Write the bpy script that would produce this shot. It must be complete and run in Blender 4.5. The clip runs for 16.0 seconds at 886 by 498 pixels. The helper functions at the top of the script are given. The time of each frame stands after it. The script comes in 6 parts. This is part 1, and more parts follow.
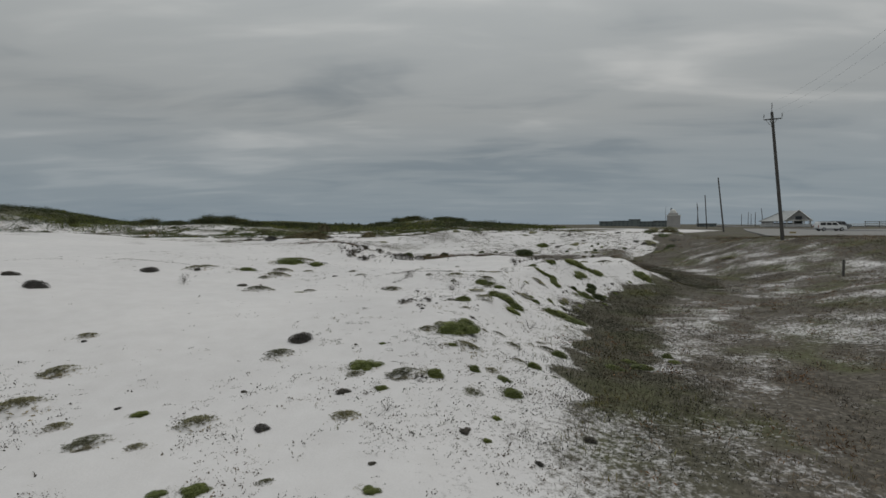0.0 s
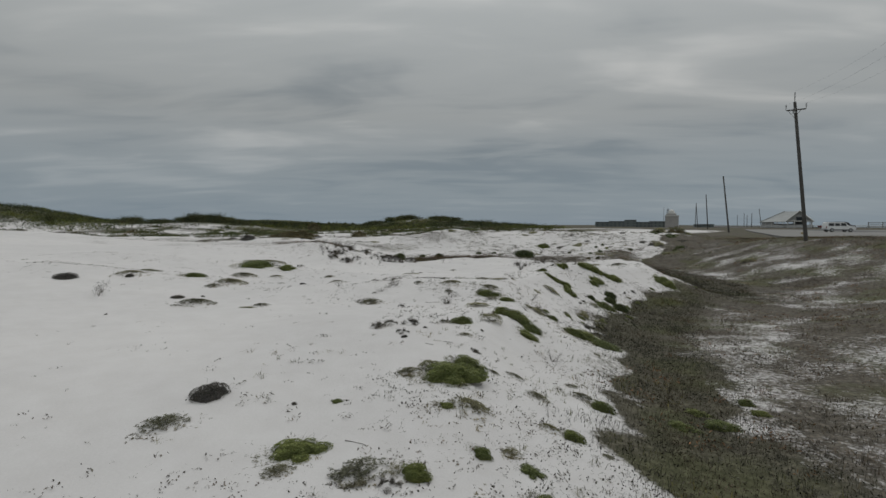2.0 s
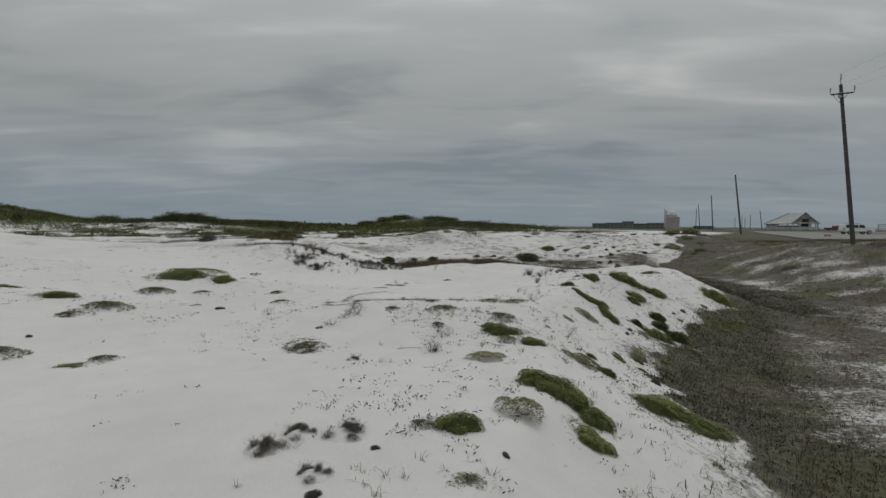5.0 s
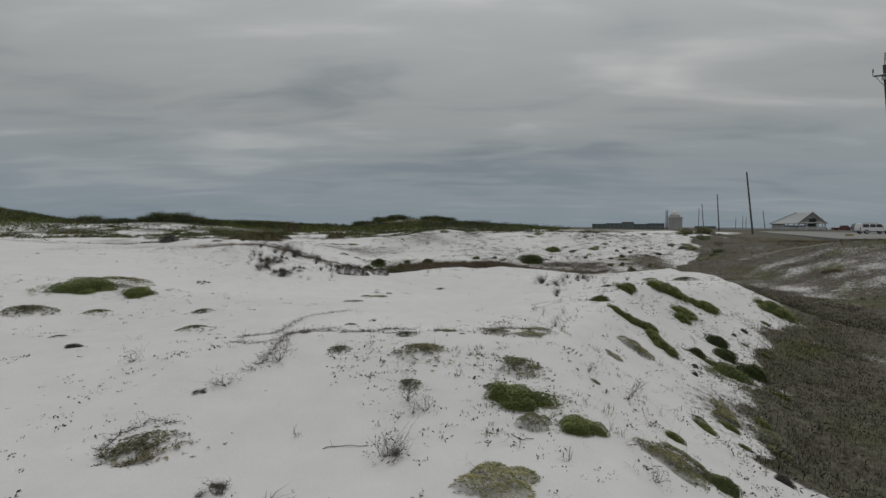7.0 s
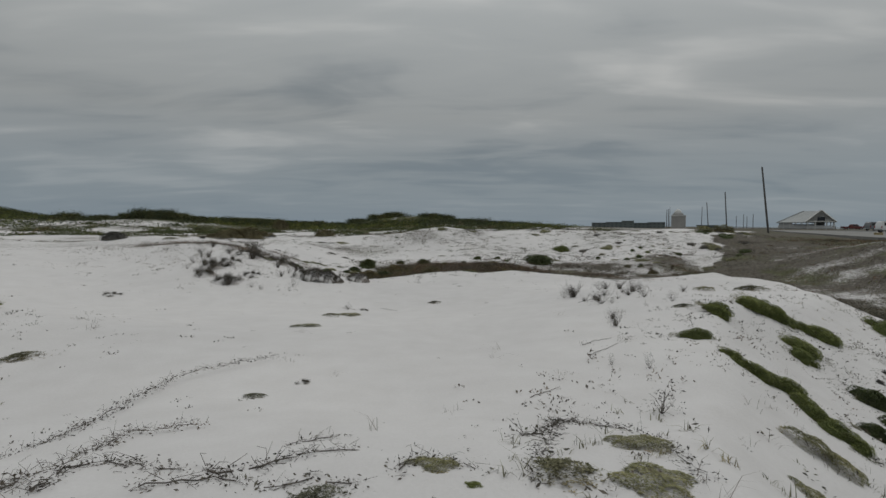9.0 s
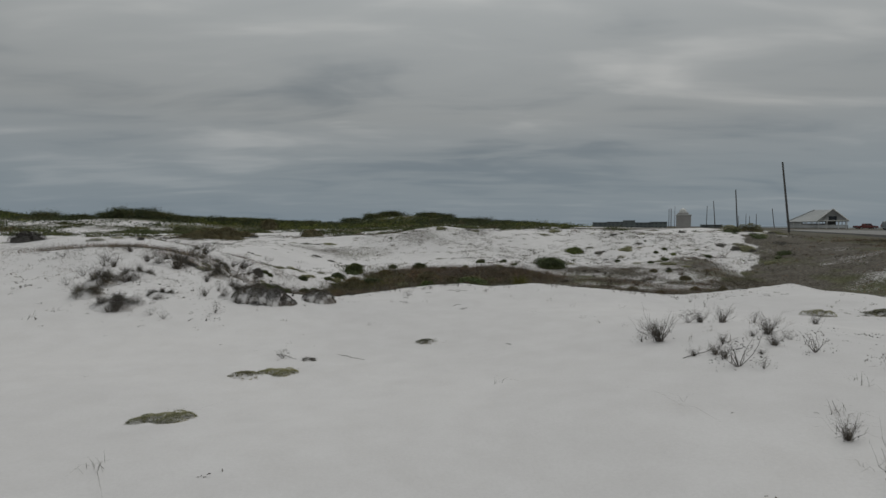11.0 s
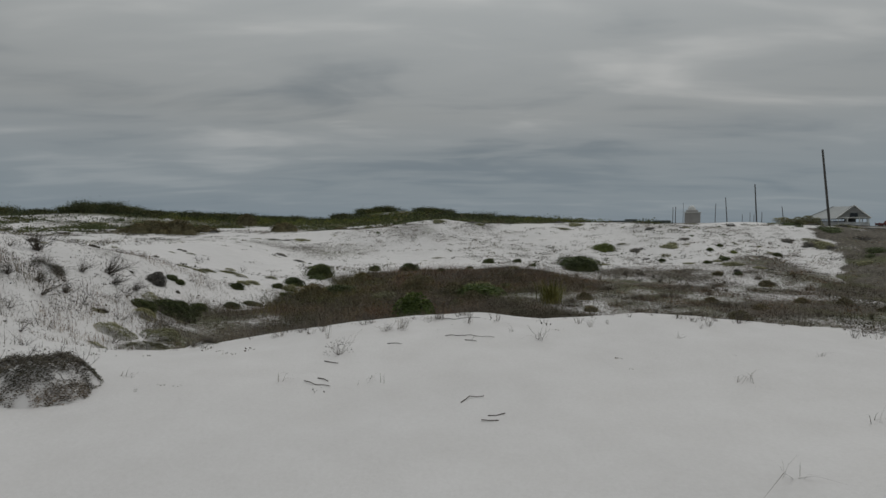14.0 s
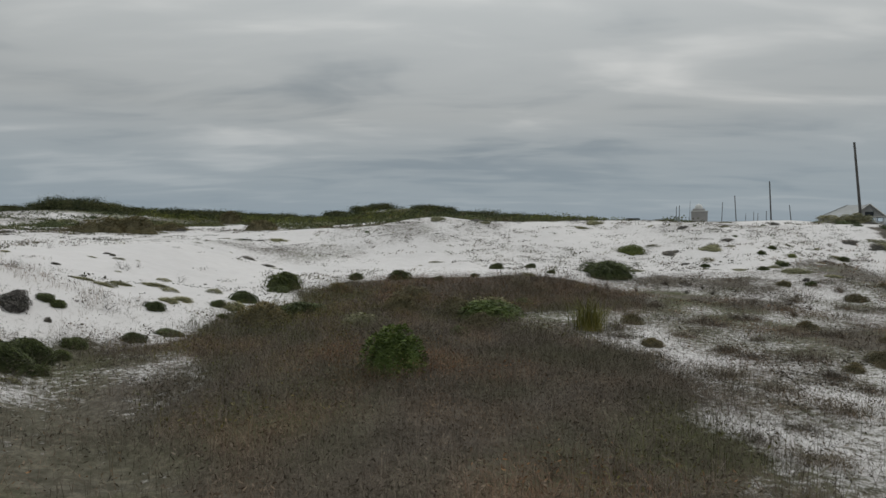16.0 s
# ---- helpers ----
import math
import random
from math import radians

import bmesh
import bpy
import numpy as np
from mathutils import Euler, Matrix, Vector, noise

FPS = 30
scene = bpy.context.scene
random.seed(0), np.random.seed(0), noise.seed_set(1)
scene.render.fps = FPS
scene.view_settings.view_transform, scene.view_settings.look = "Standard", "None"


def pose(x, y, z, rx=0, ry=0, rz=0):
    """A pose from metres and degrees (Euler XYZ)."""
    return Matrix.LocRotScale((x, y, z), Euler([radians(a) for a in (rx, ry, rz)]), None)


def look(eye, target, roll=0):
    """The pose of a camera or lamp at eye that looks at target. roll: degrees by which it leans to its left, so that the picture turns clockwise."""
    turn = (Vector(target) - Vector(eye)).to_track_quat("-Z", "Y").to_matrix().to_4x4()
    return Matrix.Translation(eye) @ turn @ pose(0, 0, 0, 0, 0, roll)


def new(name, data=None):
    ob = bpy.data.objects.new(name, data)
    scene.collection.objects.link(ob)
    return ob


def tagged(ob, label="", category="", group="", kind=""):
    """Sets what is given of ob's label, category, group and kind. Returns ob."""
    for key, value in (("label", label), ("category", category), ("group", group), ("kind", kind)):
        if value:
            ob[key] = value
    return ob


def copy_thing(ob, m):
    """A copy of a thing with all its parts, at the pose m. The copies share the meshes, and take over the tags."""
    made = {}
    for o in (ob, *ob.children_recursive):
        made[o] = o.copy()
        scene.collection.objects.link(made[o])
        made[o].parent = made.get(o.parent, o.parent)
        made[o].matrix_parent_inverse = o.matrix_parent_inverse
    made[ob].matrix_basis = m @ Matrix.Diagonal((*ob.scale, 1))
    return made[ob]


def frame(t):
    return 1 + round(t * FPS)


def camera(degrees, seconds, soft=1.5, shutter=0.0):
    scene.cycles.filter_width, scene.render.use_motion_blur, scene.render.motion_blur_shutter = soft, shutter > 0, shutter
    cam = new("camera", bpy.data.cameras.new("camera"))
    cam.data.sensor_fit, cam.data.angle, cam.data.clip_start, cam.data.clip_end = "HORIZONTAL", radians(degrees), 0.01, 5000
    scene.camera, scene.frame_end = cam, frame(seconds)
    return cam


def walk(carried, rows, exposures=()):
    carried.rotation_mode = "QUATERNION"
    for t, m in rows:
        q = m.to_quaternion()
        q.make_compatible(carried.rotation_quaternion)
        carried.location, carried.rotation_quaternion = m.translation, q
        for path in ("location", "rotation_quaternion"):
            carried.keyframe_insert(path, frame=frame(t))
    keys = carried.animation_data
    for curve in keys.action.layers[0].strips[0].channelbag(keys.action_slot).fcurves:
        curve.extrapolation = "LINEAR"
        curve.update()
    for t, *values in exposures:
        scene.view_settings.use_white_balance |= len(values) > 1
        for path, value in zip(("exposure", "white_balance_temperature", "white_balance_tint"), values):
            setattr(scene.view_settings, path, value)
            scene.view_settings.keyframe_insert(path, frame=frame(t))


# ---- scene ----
cam = camera(81.1, 16.0)
PATH = [
    (0, (1.229, -0.548, 4.027), (1.133, 1.448, 3.933), -0.2),
    (0.5, (1.201, 0.424, 3.975), (1.111, 2.42, 3.884), -0.2),
    (1, (1.177, 1.37, 3.939), (1.091, 3.366, 3.848), -0.2),
    (1.5, (1.153, 2.284, 3.917), (1.070, 4.28, 3.826), -0.0),
    (2, (1.127, 3.208, 3.91), (1.049, 5.204, 3.816), 0.0),
    (2.5, (1.103, 4.125, 3.886), (1.027, 6.121, 3.792), 0.0),
    (3, (1.075, 5.025, 3.867), (1.002, 7.022, 3.776), 0.0),
    (3.5, (1.051, 5.907, 3.847), (0.980, 7.904, 3.757), 0.0),
    (4, (1.041, 6.835, 3.833), (0.974, 8.832, 3.743), 0.1),
    (6.5, (1.209, 11.637, 3.689), (1.148, 13.634, 3.601), 0.2),
    (7, (1.215, 12.698, 3.645), (1.155, 14.695, 3.559), 0.1),
    (7.5, (1.209, 13.769, 3.624), (1.152, 15.766, 3.536), 0.2),
    (8, (1.195, 14.894, 3.603), (1.139, 16.891, 3.512), 0.2),
    (8.5, (1.185, 16.032, 3.557), (1.131, 18.029, 3.465), 0.3),
    (9, (1.179, 17.193, 3.49), (1.124, 19.19, 3.399), 0.2),
    (11.5, (1.100, 23.386, 3.362), (1.046, 25.384, 3.271), 0.1),
    (12, (1.116, 24.761, 3.252), (1.060, 26.759, 3.161), 0.0),
    (12.5, (1.115, 26.125, 3.075), (1.060, 28.122, 2.979), 0.3),
    (13, (1.110, 27.526, 2.935), (1.057, 29.523, 2.842), 0.2),
    (13.5, (1.072, 28.77, 2.802), (1.018, 30.768, 2.708), 0.2),
    (14, (1.0, 29.92, 2.89), (0.947, 31.917, 2.797), 0.1),
    (14.5, (0.956, 31.134, 2.93), (0.903, 33.131, 2.833), 0.2),
    (15, (0.969, 32.414, 2.892), (0.914, 34.411, 2.794), 0.3),
    (15.5, (0.964, 33.629, 2.858), (0.908, 35.625, 2.76), 0.2),
    (16, (0.951, 34.839, 2.847), (0.896, 36.836, 2.749), 0.2),
]
walk(cam, [(t, look(eye, target, roll)) for t, eye, target, roll in PATH],
     exposures=[(0, 0.0), (4, -0.02), (7, -0.04), (9, -0.11), (12.5, -0.18), (14.5, -0.13), (15.0, -0.02), (15.4, 0.03), (16, 0.3)])

# ---------------------------------------------------------------- sky and sun: a closed, streaky overcast
world = bpy.data.worlds.new("overcast_sky")
scene.world = world
world.use_nodes = True
wn, wl = world.node_tree.nodes, world.node_tree.links
wn.clear()


def wnode(kind, **sets):
    n = wn.new(kind)
    for key, value in sets.items():
        n.inputs[key].default_value = value
    return n


def wmath(op, a, b=None):
    n = wn.new("ShaderNodeMath")
    n.operation = op
    for k, v in enumerate((a, b)):
        if v is None:
            continue
        if isinstance(v, (int, float)):
            n.inputs[k].default_value = v
        else:
            wl.new(v, n.inputs[k])
    return n.outputs[0]


def wmix(fac, a, b):
    n = wn.new("ShaderNodeMix")
    n.data_type = "RGBA"
    for k, v in ((0, fac), (6, a), (7, b)):
        if isinstance(v, (int, float, tuple)):
            n.inputs[k].default_value = v
        else:
            wl.new(v, n.inputs[k])
    return n.outputs[2]


way = wn.new("ShaderNodeTexCoord").outputs["Generated"]
axes = wn.new("ShaderNodeSeparateXYZ")
wl.new(way, axes.inputs[0])
up = wmath("MAXIMUM", axes.outputs[2], 0.0)
lift = wmath("ADD", up, 0.11)
plane = wn.new("ShaderNodeCombineXYZ")
wl.new(wmath("DIVIDE", axes.outputs[0], lift), plane.inputs[0])
wl.new(wmath("DIVIDE", axes.outputs[1], lift), plane.inputs[1])


def cloud(scale, stretch, turn, detail, rough_, twist, shift):
    m = wn.new("ShaderNodeMapping")
    m.inputs["Location"].default_value = shift
    m.inputs["Rotation"].default_value = (0, 0, radians(turn))
    m.inputs["Scale"].default_value = (stretch, 1, 1)
    wl.new(plane.outputs[0], m.inputs[0])
    n = wnode("ShaderNodeTexNoise", Scale=scale, Detail=detail, Roughness=rough_, Distortion=twist)
    wl.new(m.outputs[0], n.inputs["Vector"])
    return n.outputs["Fac"]


broad = cloud(0.55, 0.6, 16, 2.0, 0.4, 0.4, (5.4, 1.9, 0))
sheet = cloud(1.9, 0.55, 14, 4.0, 0.45, 0.5, (7.7, 2.2, 0))
wisps = cloud(5.0, 0.3, 12, 4.0, 0.5, 0.4, (1.3, 5.2, 0))
mixed = wmath("ADD", wmath("ADD", wmath("MULTIPLY", broad, 0.42), wmath("MULTIPLY", sheet, 0.46)), wmath("MULTIPLY", wisps, 0.12))
ramp = wn.new("ShaderNodeValToRGB")
wl.new(mixed, ramp.inputs[0])
ramp.color_ramp.interpolation = "EASE"
ramp.color_ramp.elements[0].position, ramp.color_ramp.elements[0].color = 0.34, (0.172, 0.190, 0.199, 1)
ramp.color_ramp.elements[1].position, ramp.color_ramp.elements[1].color = 0.68, (0.395, 0.398, 0.386, 1)
mid = ramp.color_ramp.elements.new(0.50)
mid.color = (0.268, 0.280, 0.278, 1)
# thin blue-grey distance near the horizon, brighter cloud overhead
haze = wn.new("ShaderNodeMapRange")
haze.inputs["From Min"].default_value, haze.inputs["From Max"].default_value = 0.0, 0.20
haze.inputs["To Min"].default_value, haze.inputs["To Max"].default_value = 0.85, 0.0
wl.new(up, haze.inputs["Value"])
low = wmix(haze.outputs[0], ramp.outputs[0], (0.180, 0.234, 0.282, 1))
high = wn.new("ShaderNodeMapRange")
high.interpolation_type = "SMOOTHSTEP"
high.inputs["From Min"].default_value, high.inputs["From Max"].default_value = 0.04, 0.95
high.inputs["To Min"].default_value, high.inputs["To Max"].default_value = 1.0, 2.35
wl.new(up, high.inputs["Value"])
lit = wn.new("ShaderNodeVectorMath")
lit.operation = "SCALE"
wl.new(low, lit.inputs[0])
wl.new(high.outputs[0], lit.inputs["Scale"])
blue = wn.new("ShaderNodeTexSky")
blue.sky_type, blue.sun_disc, blue.sun_elevation, blue.sun_rotation = "NISHITA", False, radians(52), radians(35)
clear = wn.new("ShaderNodeVectorMath")
clear.operation = "SCALE"
wl.new(blue.outputs[0], clear.inputs[0])
clear.inputs["Scale"].default_value = 0.05
veil = wmix(0.94, clear.outputs[0], lit.outputs[0])
back = wn.new("ShaderNodeBackground")
wl.new(veil, back.inputs["Color"])
back.inputs["Strength"].default_value = 1.06
wl.new(back.outputs[0], wn.new("ShaderNodeOutputWorld").inputs["Surface"])

sun = new("sun", bpy.data.lights.new("sun", "SUN"))
sun.data.energy, sun.data.angle, sun.data.color = 0.55, radians(28), (1.0, 0.97, 0.93)
sun.matrix_world = look((0, 0, 40), (-40 * math.tan(radians(38)) * math.sin(radians(35)), -40 * math.tan(radians(38)) * math.cos(radians(35)), 0))

# ---------------------------------------------------------------- materials
def painter(name):
    m = bpy.data.materials.new(name)
    m.use_nodes = True
    n, l = m.node_tree.nodes, m.node_tree.links
    return m, n, l, n["Principled BSDF"]


def noise_of(n, l, vector, scale, detail=4.0, rough_=0.55):
    t = n.new("ShaderNodeTexNoise")
    t.inputs["Scale"].default_value, t.inputs["Detail"].default_value, t.inputs["Roughness"].default_value = scale, detail, rough_
    l.new(vector, t.inputs["Vector"])
    return t.outputs["Fac"]


def ramp_of(n, l, value, *stops):
    r = n.new("ShaderNodeValToRGB")
    l.new(value, r.inputs[0])
    e = r.color_ramp.elements
    while len(e) < len(stops):
        e.new(0.5)
    for k, (at, colour) in enumerate(stops):
        e[k].position, e[k].color = at, (*colour, 1)
    return r.outputs[0]


def calc(n, l, op, a, b, clamp=False):
    m = n.new("ShaderNodeMath")
    m.operation, m.use_clamp = op, clamp
    for k, v in enumerate((a, b)):
        if isinstance(v, (int, float)):
            m.inputs[k].default_value = v
        else:
            l.new(v, m.inputs[k])
    return m.outputs[0]


def blend(n, l, fac, a, b, how="MIX"):
    m = n.new("ShaderNodeMix")
    m.data_type, m.blend_type = "RGBA", how
    for k, v in ((0, fac), (6, a), (7, b)):
        if isinstance(v, (int, float)):
            m.inputs[k].default_value = v
        elif isinstance(v, tuple):
            m.inputs[k].default_value = (*v, 1)
        else:
            l.new(v, m.inputs[k])
    return m.outputs[2]


def relief(n, l, shader, value, strength, distance):
    b = n.new("ShaderNodeBump")
    b.inputs["Strength"].default_value, b.inputs["Distance"].default_value = strength, distance
    l.new(value, b.inputs["Height"])
    l.new(b.outputs[0], shader.inputs["Normal"])


def surface(name, dark, light, scale=6.0, roughness=0.8, metal=0.0, bump=0.25, depth=0.01, streak=(1, 1, 1)):
    """Weathered plain stuff: two scales of mottling and a fine relief."""
    m, n, l, p = painter(name)
    c = n.new("ShaderNodeTexCoord").outputs["Object"]
    mp = n.new("ShaderNodeMapping")
    mp.inputs["Scale"].default_value = streak
    l.new(c, mp.inputs[0])
    a, b = noise_of(n, l, mp.outputs[0], scale, 5), noise_of(n, l, c, scale * 0.17, 2)
    v = calc(n, l, "ADD", calc(n, l, "MULTIPLY", a, 0.6), calc(n, l, "MULTIPLY", b, 0.4))
    base = ramp_of(n, l, v, (0.3, dark), (0.7, light))
    r = n.new("ShaderNodeObjectInfo").outputs["Random"]
    l.new(blend(n, l, 1.0, base, ramp_of(n, l, r, (0, (0.88, 0.88, 0.88)), (1, (1.08, 1.07, 1.05))), "MULTIPLY"), p.inputs["Base Color"])
    p.inputs["Roughness"].default_value, p.inputs["Metallic"].default_value = roughness, metal
    relief(n, l, p, a, bump, depth)
    return m


def foliage(name, dark, light, tip, roughness=0.65, glow=0.0):
    """Leaves: each its own shade, each bush a little different."""
    m, n, l, p = painter(name)
    isl = n.new("ShaderNodeNewGeometry").outputs["Random Per Island"]
    rnd = n.new("ShaderNodeObjectInfo").outputs["Random"]
    base = ramp_of(n, l, isl, (0.0, dark), (0.6, light), (1.0, tip))
    c = n.new("ShaderNodeTexCoord").outputs["Object"]
    patch = noise_of(n, l, c, 2.6, 3)
    base = blend(n, l, 1.0, base, ramp_of(n, l, patch, (0.3, (0.62, 0.60, 0.56)), (0.7, (1.22, 1.20, 1.15))), "MULTIPLY")
    drift = noise_of(n, l, c, 0.55, 3)
    base = blend(n, l, 1.0, base, ramp_of(n, l, drift, (0.36, (0.74, 0.80, 0.70)), (0.5, (1.0, 1.0, 1.0)), (0.64, (1.28, 1.12, 0.98))), "MULTIPLY")
    base = blend(n, l, 1.0, base, ramp_of(n, l, rnd, (0, (0.80, 0.80, 0.86)), (1, (1.20, 1.12, 1.0))), "MULTIPLY")
    l.new(base, p.inputs["Base Color"])
    p.inputs["Roughness"].default_value = roughness
    p.inputs["Specular IOR Level"].default_value = 0.25
    return m


def make_sand(name, covered):
    """White quartz sand; where covered, its litter and thin turf follow the plan's 'cover'."""
    m, n, l, p = painter(name)
    c = n.new("ShaderNodeTexCoord").outputs["Object"]
    fine, mid_, wide = noise_of(n, l, c, 38, 6, 0.7), noise_of(n, l, c, 2.3, 5), noise_of(n, l, c, 0.22, 3)
    base = ramp_of(n, l, wide, (0.3, (0.617, 0.602, 0.600)), (0.7, (0.680, 0.662, 0.656)))
    base = blend(n, l, 1.0, base, ramp_of(n, l, mid_, (0.25, (0.94, 0.935, 0.93)), (0.7, (1.02, 1.02, 1.02))), "MULTIPLY")
    base = blend(n, l, 1.0, base, ramp_of(n, l, fine, (0.2, (0.93, 0.925, 0.92)), (0.75, (1.03, 1.03, 1.03))), "MULTIPLY")
    h = calc(n, l, "ADD", calc(n, l, "MULTIPLY", fine, 0.35), mid_)
    if covered:
        at = n.new("ShaderNodeAttribute")
        at.attribute_name = "cover"
        turf = noise_of(n, l, c, 8.5, 8, 0.78)
        clump = noise_of(n, l, c, 1.1, 4, 0.6)
        k = calc(n, l, "ADD", calc(n, l, "MULTIPLY", turf, 0.92), calc(n, l, "MULTIPLY", clump, 0.16))
        k = calc(n, l, "ADD", k, calc(n, l, "SUBTRACT", at.outputs["Fac"], 1.06))
        mask = ramp_of(n, l, calc(n, l, "ADD", k, 0.5, True), (0.44, (0, 0, 0)), (0.60, (1, 1, 1)))
        tone = noise_of(n, l, c, 6.5, 7, 0.75)
        hue = noise_of(n, l, c, 0.35, 3)
        grass = ramp_of(n, l, tone, (0.28, (0.040, 0.034, 0.026)), (0.5, (0.102, 0.092, 0.077)), (0.72, (0.235, 0.205, 0.17)))
        moss = ramp_of(n, l, tone, (0.25, (0.042, 0.048, 0.018)), (0.75, (0.125, 0.138, 0.055)))
        tint = n.new("ShaderNodeAttribute")
        tint.attribute_name = "green"
        hued = ramp_of(n, l, hue, (0.50, (0, 0, 0)), (0.64, (0.6, 0.6, 0.6)))
        grass = blend(n, l, calc(n, l, "MAXIMUM", hued, tint.outputs["Fac"]), grass, moss)
        base = blend(n, l, mask, base, grass)
        h = calc(n, l, "ADD", h, calc(n, l, "MULTIPLY", mask, 0.8))
    l.new(base, p.inputs["Base Color"])
    p.inputs["Roughness"].default_value = 0.95
    p.inputs["Specular IOR Level"].default_value = 0.1
    relief(n, l, p, h, 0.35, 0.03)
    return m


SAND = make_sand("white_sand_with_litter", True)
MOUND = make_sand("white_sand", False)
LEAF_GREEN = foliage("shrub_leaf_green", (0.078, 0.104, 0.028), (0.168, 0.210, 0.060), (0.275, 0.315, 0.120))
LEAF_DARK = foliage("shrub_leaf_dark_green", (0.038, 0.052, 0.020), (0.090, 0.119, 0.043), (0.174, 0.210, 0.084))
LEAF_OLIVE = foliage("shrub_leaf_olive", (0.125, 0.130, 0.062), (0.25, 0.256, 0.130), (0.37, 0.37, 0.235))
LEAF_BRIGHT = foliage("shrub_leaf_bright", (0.032, 0.055, 0.012), (0.080, 0.125, 0.026), (0.14, 0.19, 0.048))
LEAF_DEAD = foliage("leaf_grey_dead", (0.052, 0.049, 0.045), (0.122, 0.116, 0.106), (0.235, 0.224, 0.208), 0.9)
HILL_DARK = foliage("hill_leaf_dark", (0.040, 0.052, 0.028), (0.092, 0.113, 0.058), (0.165, 0.195, 0.10), 0.9)
HILL_GREEN = foliage("hill_leaf_green", (0.072, 0.092, 0.027), (0.145, 0.178, 0.055), (0.225, 0.255, 0.09), 0.9)
FUZZ = foliage("dry_hollow_leaf", (0.066, 0.056, 0.045), (0.142, 0.122, 0.10), (0.24, 0.21, 0.172), 0.9)
LEAF_GREY = foliage("leaf_grey_green", (0.095, 0.097, 0.066), (0.21, 0.212, 0.145), (0.36, 0.358, 0.265), 0.9)
LEAF_BROWN = foliage("leaf_brown", (0.067, 0.061, 0.035), (0.160, 0.144, 0.080), (0.264, 0.232, 0.136), 0.9)
GRASS_DRY = foliage("grass_dry_brown", (0.075, 0.06, 0.045), (0.165, 0.134, 0.102), (0.3, 0.25, 0.19), 0.9)
GRASS_GREY = foliage("grass_dry_grey", (0.080, 0.068, 0.055), (0.145, 0.124, 0.102), (0.23, 0.200, 0.165), 0.9)
GRASS_RUST = foliage("grass_rust", (0.085, 0.055, 0.037), (0.175, 0.112, 0.073), (0.27, 0.18, 0.12), 0.9)
GRASS_STRAW = foliage("grass_straw", (0.16, 0.135, 0.095), (0.27, 0.235, 0.175), (0.40, 0.36, 0.29), 0.9)
GRASS_OLIVE = foliage("grass_olive", (0.05, 0.055, 0.018), (0.115, 0.12, 0.042), (0.2, 0.2, 0.085), 0.9)
GRASS_DARK = foliage("grass_dark_brown", (0.037, 0.034, 0.029), (0.090, 0.080, 0.068), (0.188, 0.165, 0.140), 0.9)
LEAF_LITTER = foliage("leaf_litter", (0.062, 0.060, 0.053), (0.148, 0.143, 0.127), (0.28, 0.27, 0.24), 0.9)
BARK = surface("weathered_twig", (0.05, 0.043, 0.036), (0.15, 0.132, 0.115), 9, 0.9)
IN_GREEN = surface("shrub_inside_green", (0.058, 0.076, 0.020), (0.205, 0.245, 0.070), 34, 0.95, bump=1.0, depth=0.06)
IN_DARK = surface("shrub_inside_dark_green", (0.033, 0.045, 0.018), (0.128, 0.158, 0.060), 34, 0.95, bump=1.0, depth=0.06)
IN_BROWN = surface("shrub_inside_brown", (0.061, 0.054, 0.031), (0.212, 0.190, 0.105), 34, 0.95, bump=1.0, depth=0.06)
IN_OLIVE = surface("shrub_inside_olive", (0.070, 0.072, 0.034), (0.25, 0.25, 0.135), 34, 0.95, bump=1.0, depth=0.06)
IN_BRIGHT = surface("shrub_inside_bright", (0.035, 0.058, 0.012), (0.12, 0.175, 0.036), 34, 0.95, bump=1.0, depth=0.06)
IN_GREY = surface("shrub_inside_grey", (0.065, 0.063, 0.058), (0.20, 0.192, 0.178), 34, 0.95, bump=1.0, depth=0.06)
POLE_WOOD = surface("pole_wood", (0.046, 0.044, 0.042), (0.110, 0.106, 0.100), 5, 0.85, streak=(6, 6, 0.4))
GREY_WOOD = surface("silvered_timber", (0.15, 0.145, 0.14), (0.30, 0.29, 0.275), 4, 0.85, streak=(1, 1, 5))
WHITE_PAINT = surface("white_paint", (0.50, 0.50, 0.49), (0.72, 0.72, 0.70), 2, 0.6)
ROOF_METAL = surface("pale_roof_metal", (0.19, 0.205, 0.21), (0.28, 0.298, 0.305), 1.2, 0.5, 0.2, streak=(1, 4, 1))
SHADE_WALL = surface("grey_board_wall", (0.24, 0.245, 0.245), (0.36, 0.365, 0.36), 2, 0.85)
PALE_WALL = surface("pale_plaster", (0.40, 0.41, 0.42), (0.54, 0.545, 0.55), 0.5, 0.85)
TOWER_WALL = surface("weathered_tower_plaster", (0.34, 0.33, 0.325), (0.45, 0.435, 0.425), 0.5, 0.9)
# far window glass, lifted towards blue-grey to carry the distance haze
HAZY_GLASS = surface("hazed_far_window", (0.06, 0.075, 0.08), (0.09, 0.105, 0.11), 0.3, 0.5, bump=0.0)
GRASS_DEEP = foliage("grass_deep_brown", (0.017, 0.017, 0.012), (0.044, 0.043, 0.031), (0.094, 0.090, 0.066), 0.9)
GRASS_YELLOW = foliage("grass_yellow_green", (0.10, 0.105, 0.022), (0.21, 0.215, 0.05), (0.34, 0.33, 0.11), 0.9)
# far walls and roofs with the distance haze put into their grey
HAZY_WALL = surface("hazed_far_wall", (0.125, 0.150, 0.152), (0.18, 0.205, 0.205), 0.2, 0.9)
DARK_GLASS = surface("dark_glass", (0.012, 0.014, 0.016), (0.022, 0.025, 0.028), 2, 0.12, bump=0.0)
